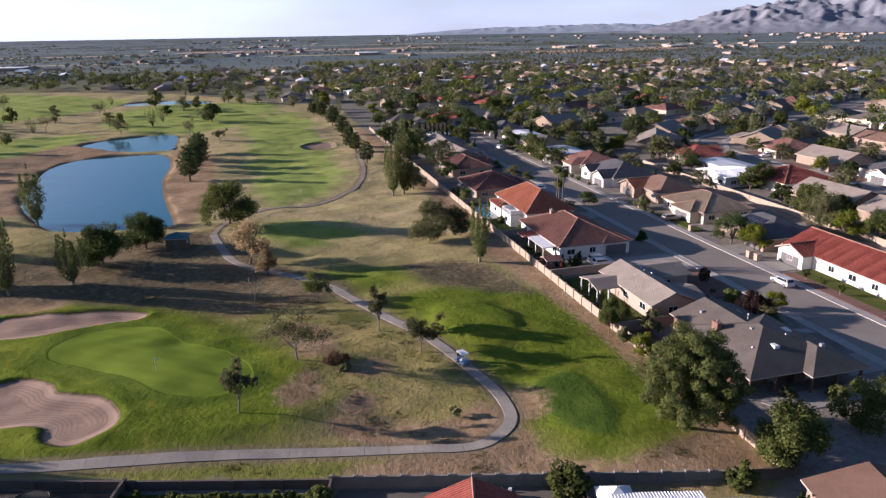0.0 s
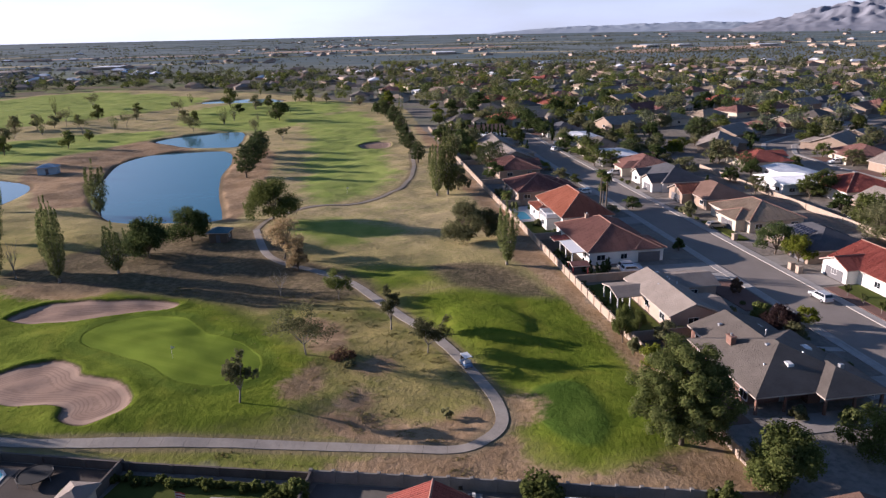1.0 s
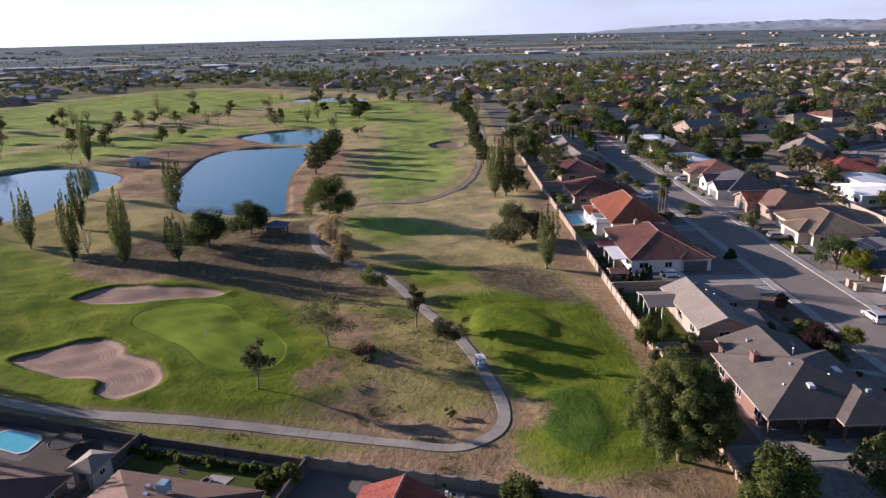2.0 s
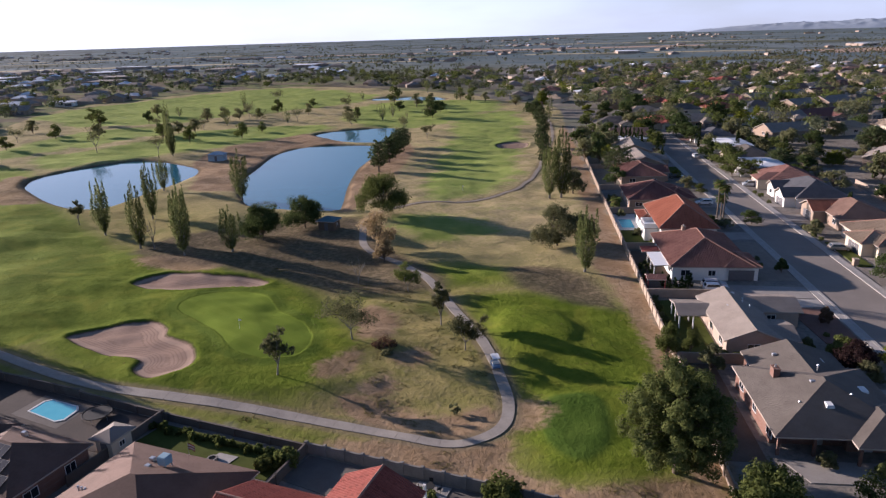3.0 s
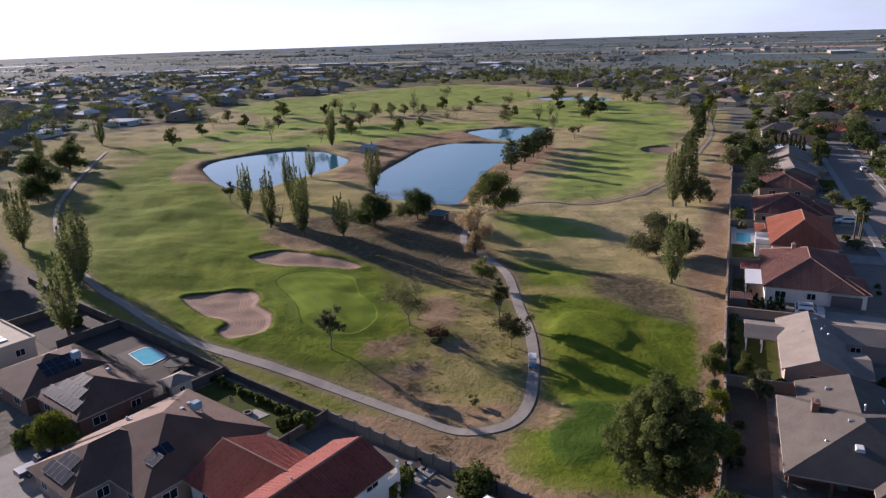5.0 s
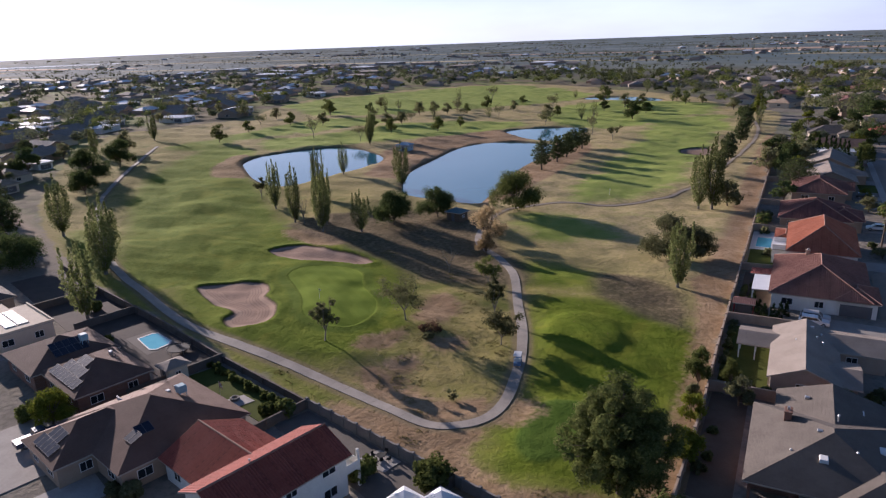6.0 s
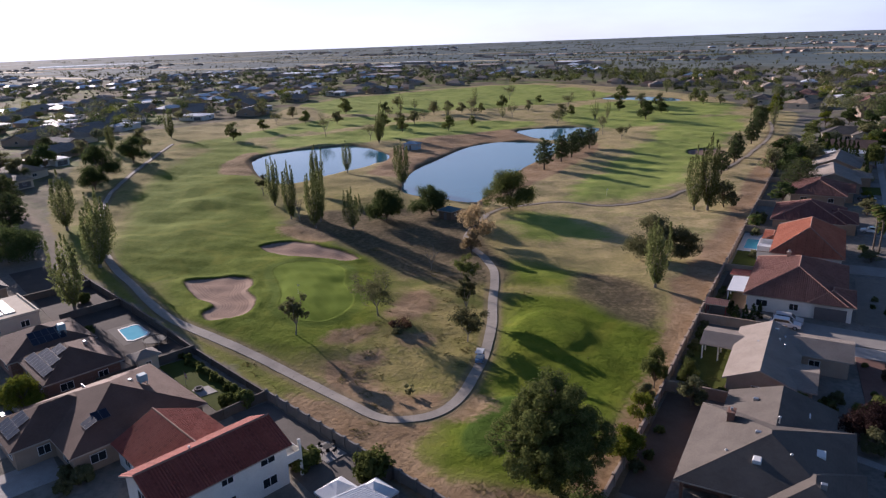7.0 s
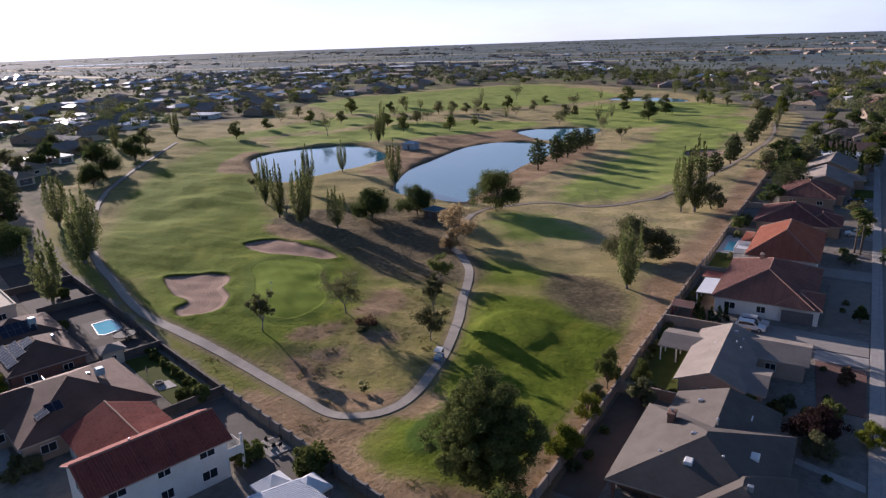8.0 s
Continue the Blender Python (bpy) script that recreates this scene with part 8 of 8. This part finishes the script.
spa = thing("fire_pit", pose(-28.6, 57.0, G + 0.12), "round stone fire pit on a slab", "fire pit")
stone = Geo().tube((0, 0, 0), (0, 0, 0.4), 0.16, 0.15, 6).mesh("stone", GREYBLOCK)
for i in range(12):
    w0 = 6.2832 * i / 12
    put("stone", stone, spa, pose(0.55 * math.cos(w0), 0.55 * math.sin(w0), 0))
table = thing("patio_table", pose(-1.4, 62.8, G + 0.12), "round dark patio table", "table")
put("tabletop", Geo().tube((0, 0, 0.7), (0, 0, 0.75), 0.6, 0.6, 16).mesh("tabletop", TYRE), table)
put("pedestal", Geo().tube((0, 0, 0), (0, 0, 0.7), 0.3, 0.06, 10).mesh("pedestal", TYRE), table)
chair = None
for i in range(4):
    w0 = 20 + 90 * i
    m = pose(-1.4 + 1.05 * math.cos(radians(w0)), 62.8 + 1.05 * math.sin(radians(w0)), G + 0.12, 0, 0, w0 + 90)
    if chair:
        copy_thing(chair, m)
        continue
    chair = thing("patio_chair", m, "dark metal patio chair beside a table", "chair", "patio chairs")
    put("seat", Geo().box(-0.24, 0.24, -0.24, 0.24, 0.42, 0.47, bev=0.02).mesh("seat", TYRE), chair)
    put("backrest", Geo().box(-0.24, 0.24, -0.27, -0.23, 0.47, 0.92, bev=0.02).mesh("backrest", TYRE), chair)
    for px in (-0.2, 0.2):
        for py in (-0.2, 0.2):
            put("leg", Geo().tube((px, py, 0), (px, py, 0.43), 0.02, 0.02, 5).mesh("leg", TYRE), chair)

flag = thing("garden_flag", pose(-31.6, 56.2, G), "small white and red striped garden flag on a pole", "flag")
put("pole", Geo().tube((0, 0, -0.1), (0, 0, 2.3), 0.03, 0.025, 6).mesh("pole", METAL), flag)
for i in range(5):
    put("stripe", Geo().add([(0.02 + 0.3 * k, 0.06 * math.sin(k * 1.3), 1.35 + 0.18 * (i + e)) for e in (0, 1) for k in range(5)], [(k, k + 1, k + 6, k + 5) for k in range(4)]).mesh("stripe", WHITE_TRIM if i % 2 else RED_PAINT), flag)

pin = thing("flagstick", pose(-50.6, 86.0, height(-50.6, 86.0)), "white flagstick with a small white flag on the green", "flagstick")
put("stick", Geo().tube((0, 0, -0.1), (0, 0, 2.1), 0.025, 0.02, 6).mesh("stick", WHITE_TRIM), pin)
put("flag", Geo().add([(0, 0, 1.7), (0, 0, 2.1), (0.5, 0.12, 1.95), (0.5, 0.12, 1.75)], [(0, 3, 2, 1)]).mesh("flag", WHITE_TRIM), pin)
copy_thing(pin, pose(-62, 200, height(-62, 200)))

perg = thing("garden_pergola", pose(*ab(19.0, 2.4), G, 0, 0, S_YAW), "small dark red timber garden pergola", "pergola")
for px in (-1.6, 1.6):
    for py in (-1.4, 1.4):
        put("post", Geo().box(px - 0.07, px + 0.07, py - 0.07, py + 0.07, -0.2, 2.3).mesh("post", RED_PAINT), perg)
make_roof(perg, -1.7, 1.7, -1.5, 1.5, 2.3, "gx", 0.3, MAROON_TILE, over=0.15)
for a, b in ((13.0, 45.9), (10.8, 46.1), (58, 46), (34, 45.8)):
    th = thing("mailbox_pillar", pose(*ab(a, b), G + 0.15, 0, 0, S_YAW), "squat pale block pillar by the pavement", "pillar", "pillars")
    put("shaft", Geo().box(-0.5, 0.5, -0.5, 0.5, -0.2, 1.25).mesh("shaft", BLOCK), th)
    put("cap", Geo().box(-0.58, 0.58, -0.58, 0.58, 1.25, 1.4, bev=0.05).mesh("cap", BLOCK), th)
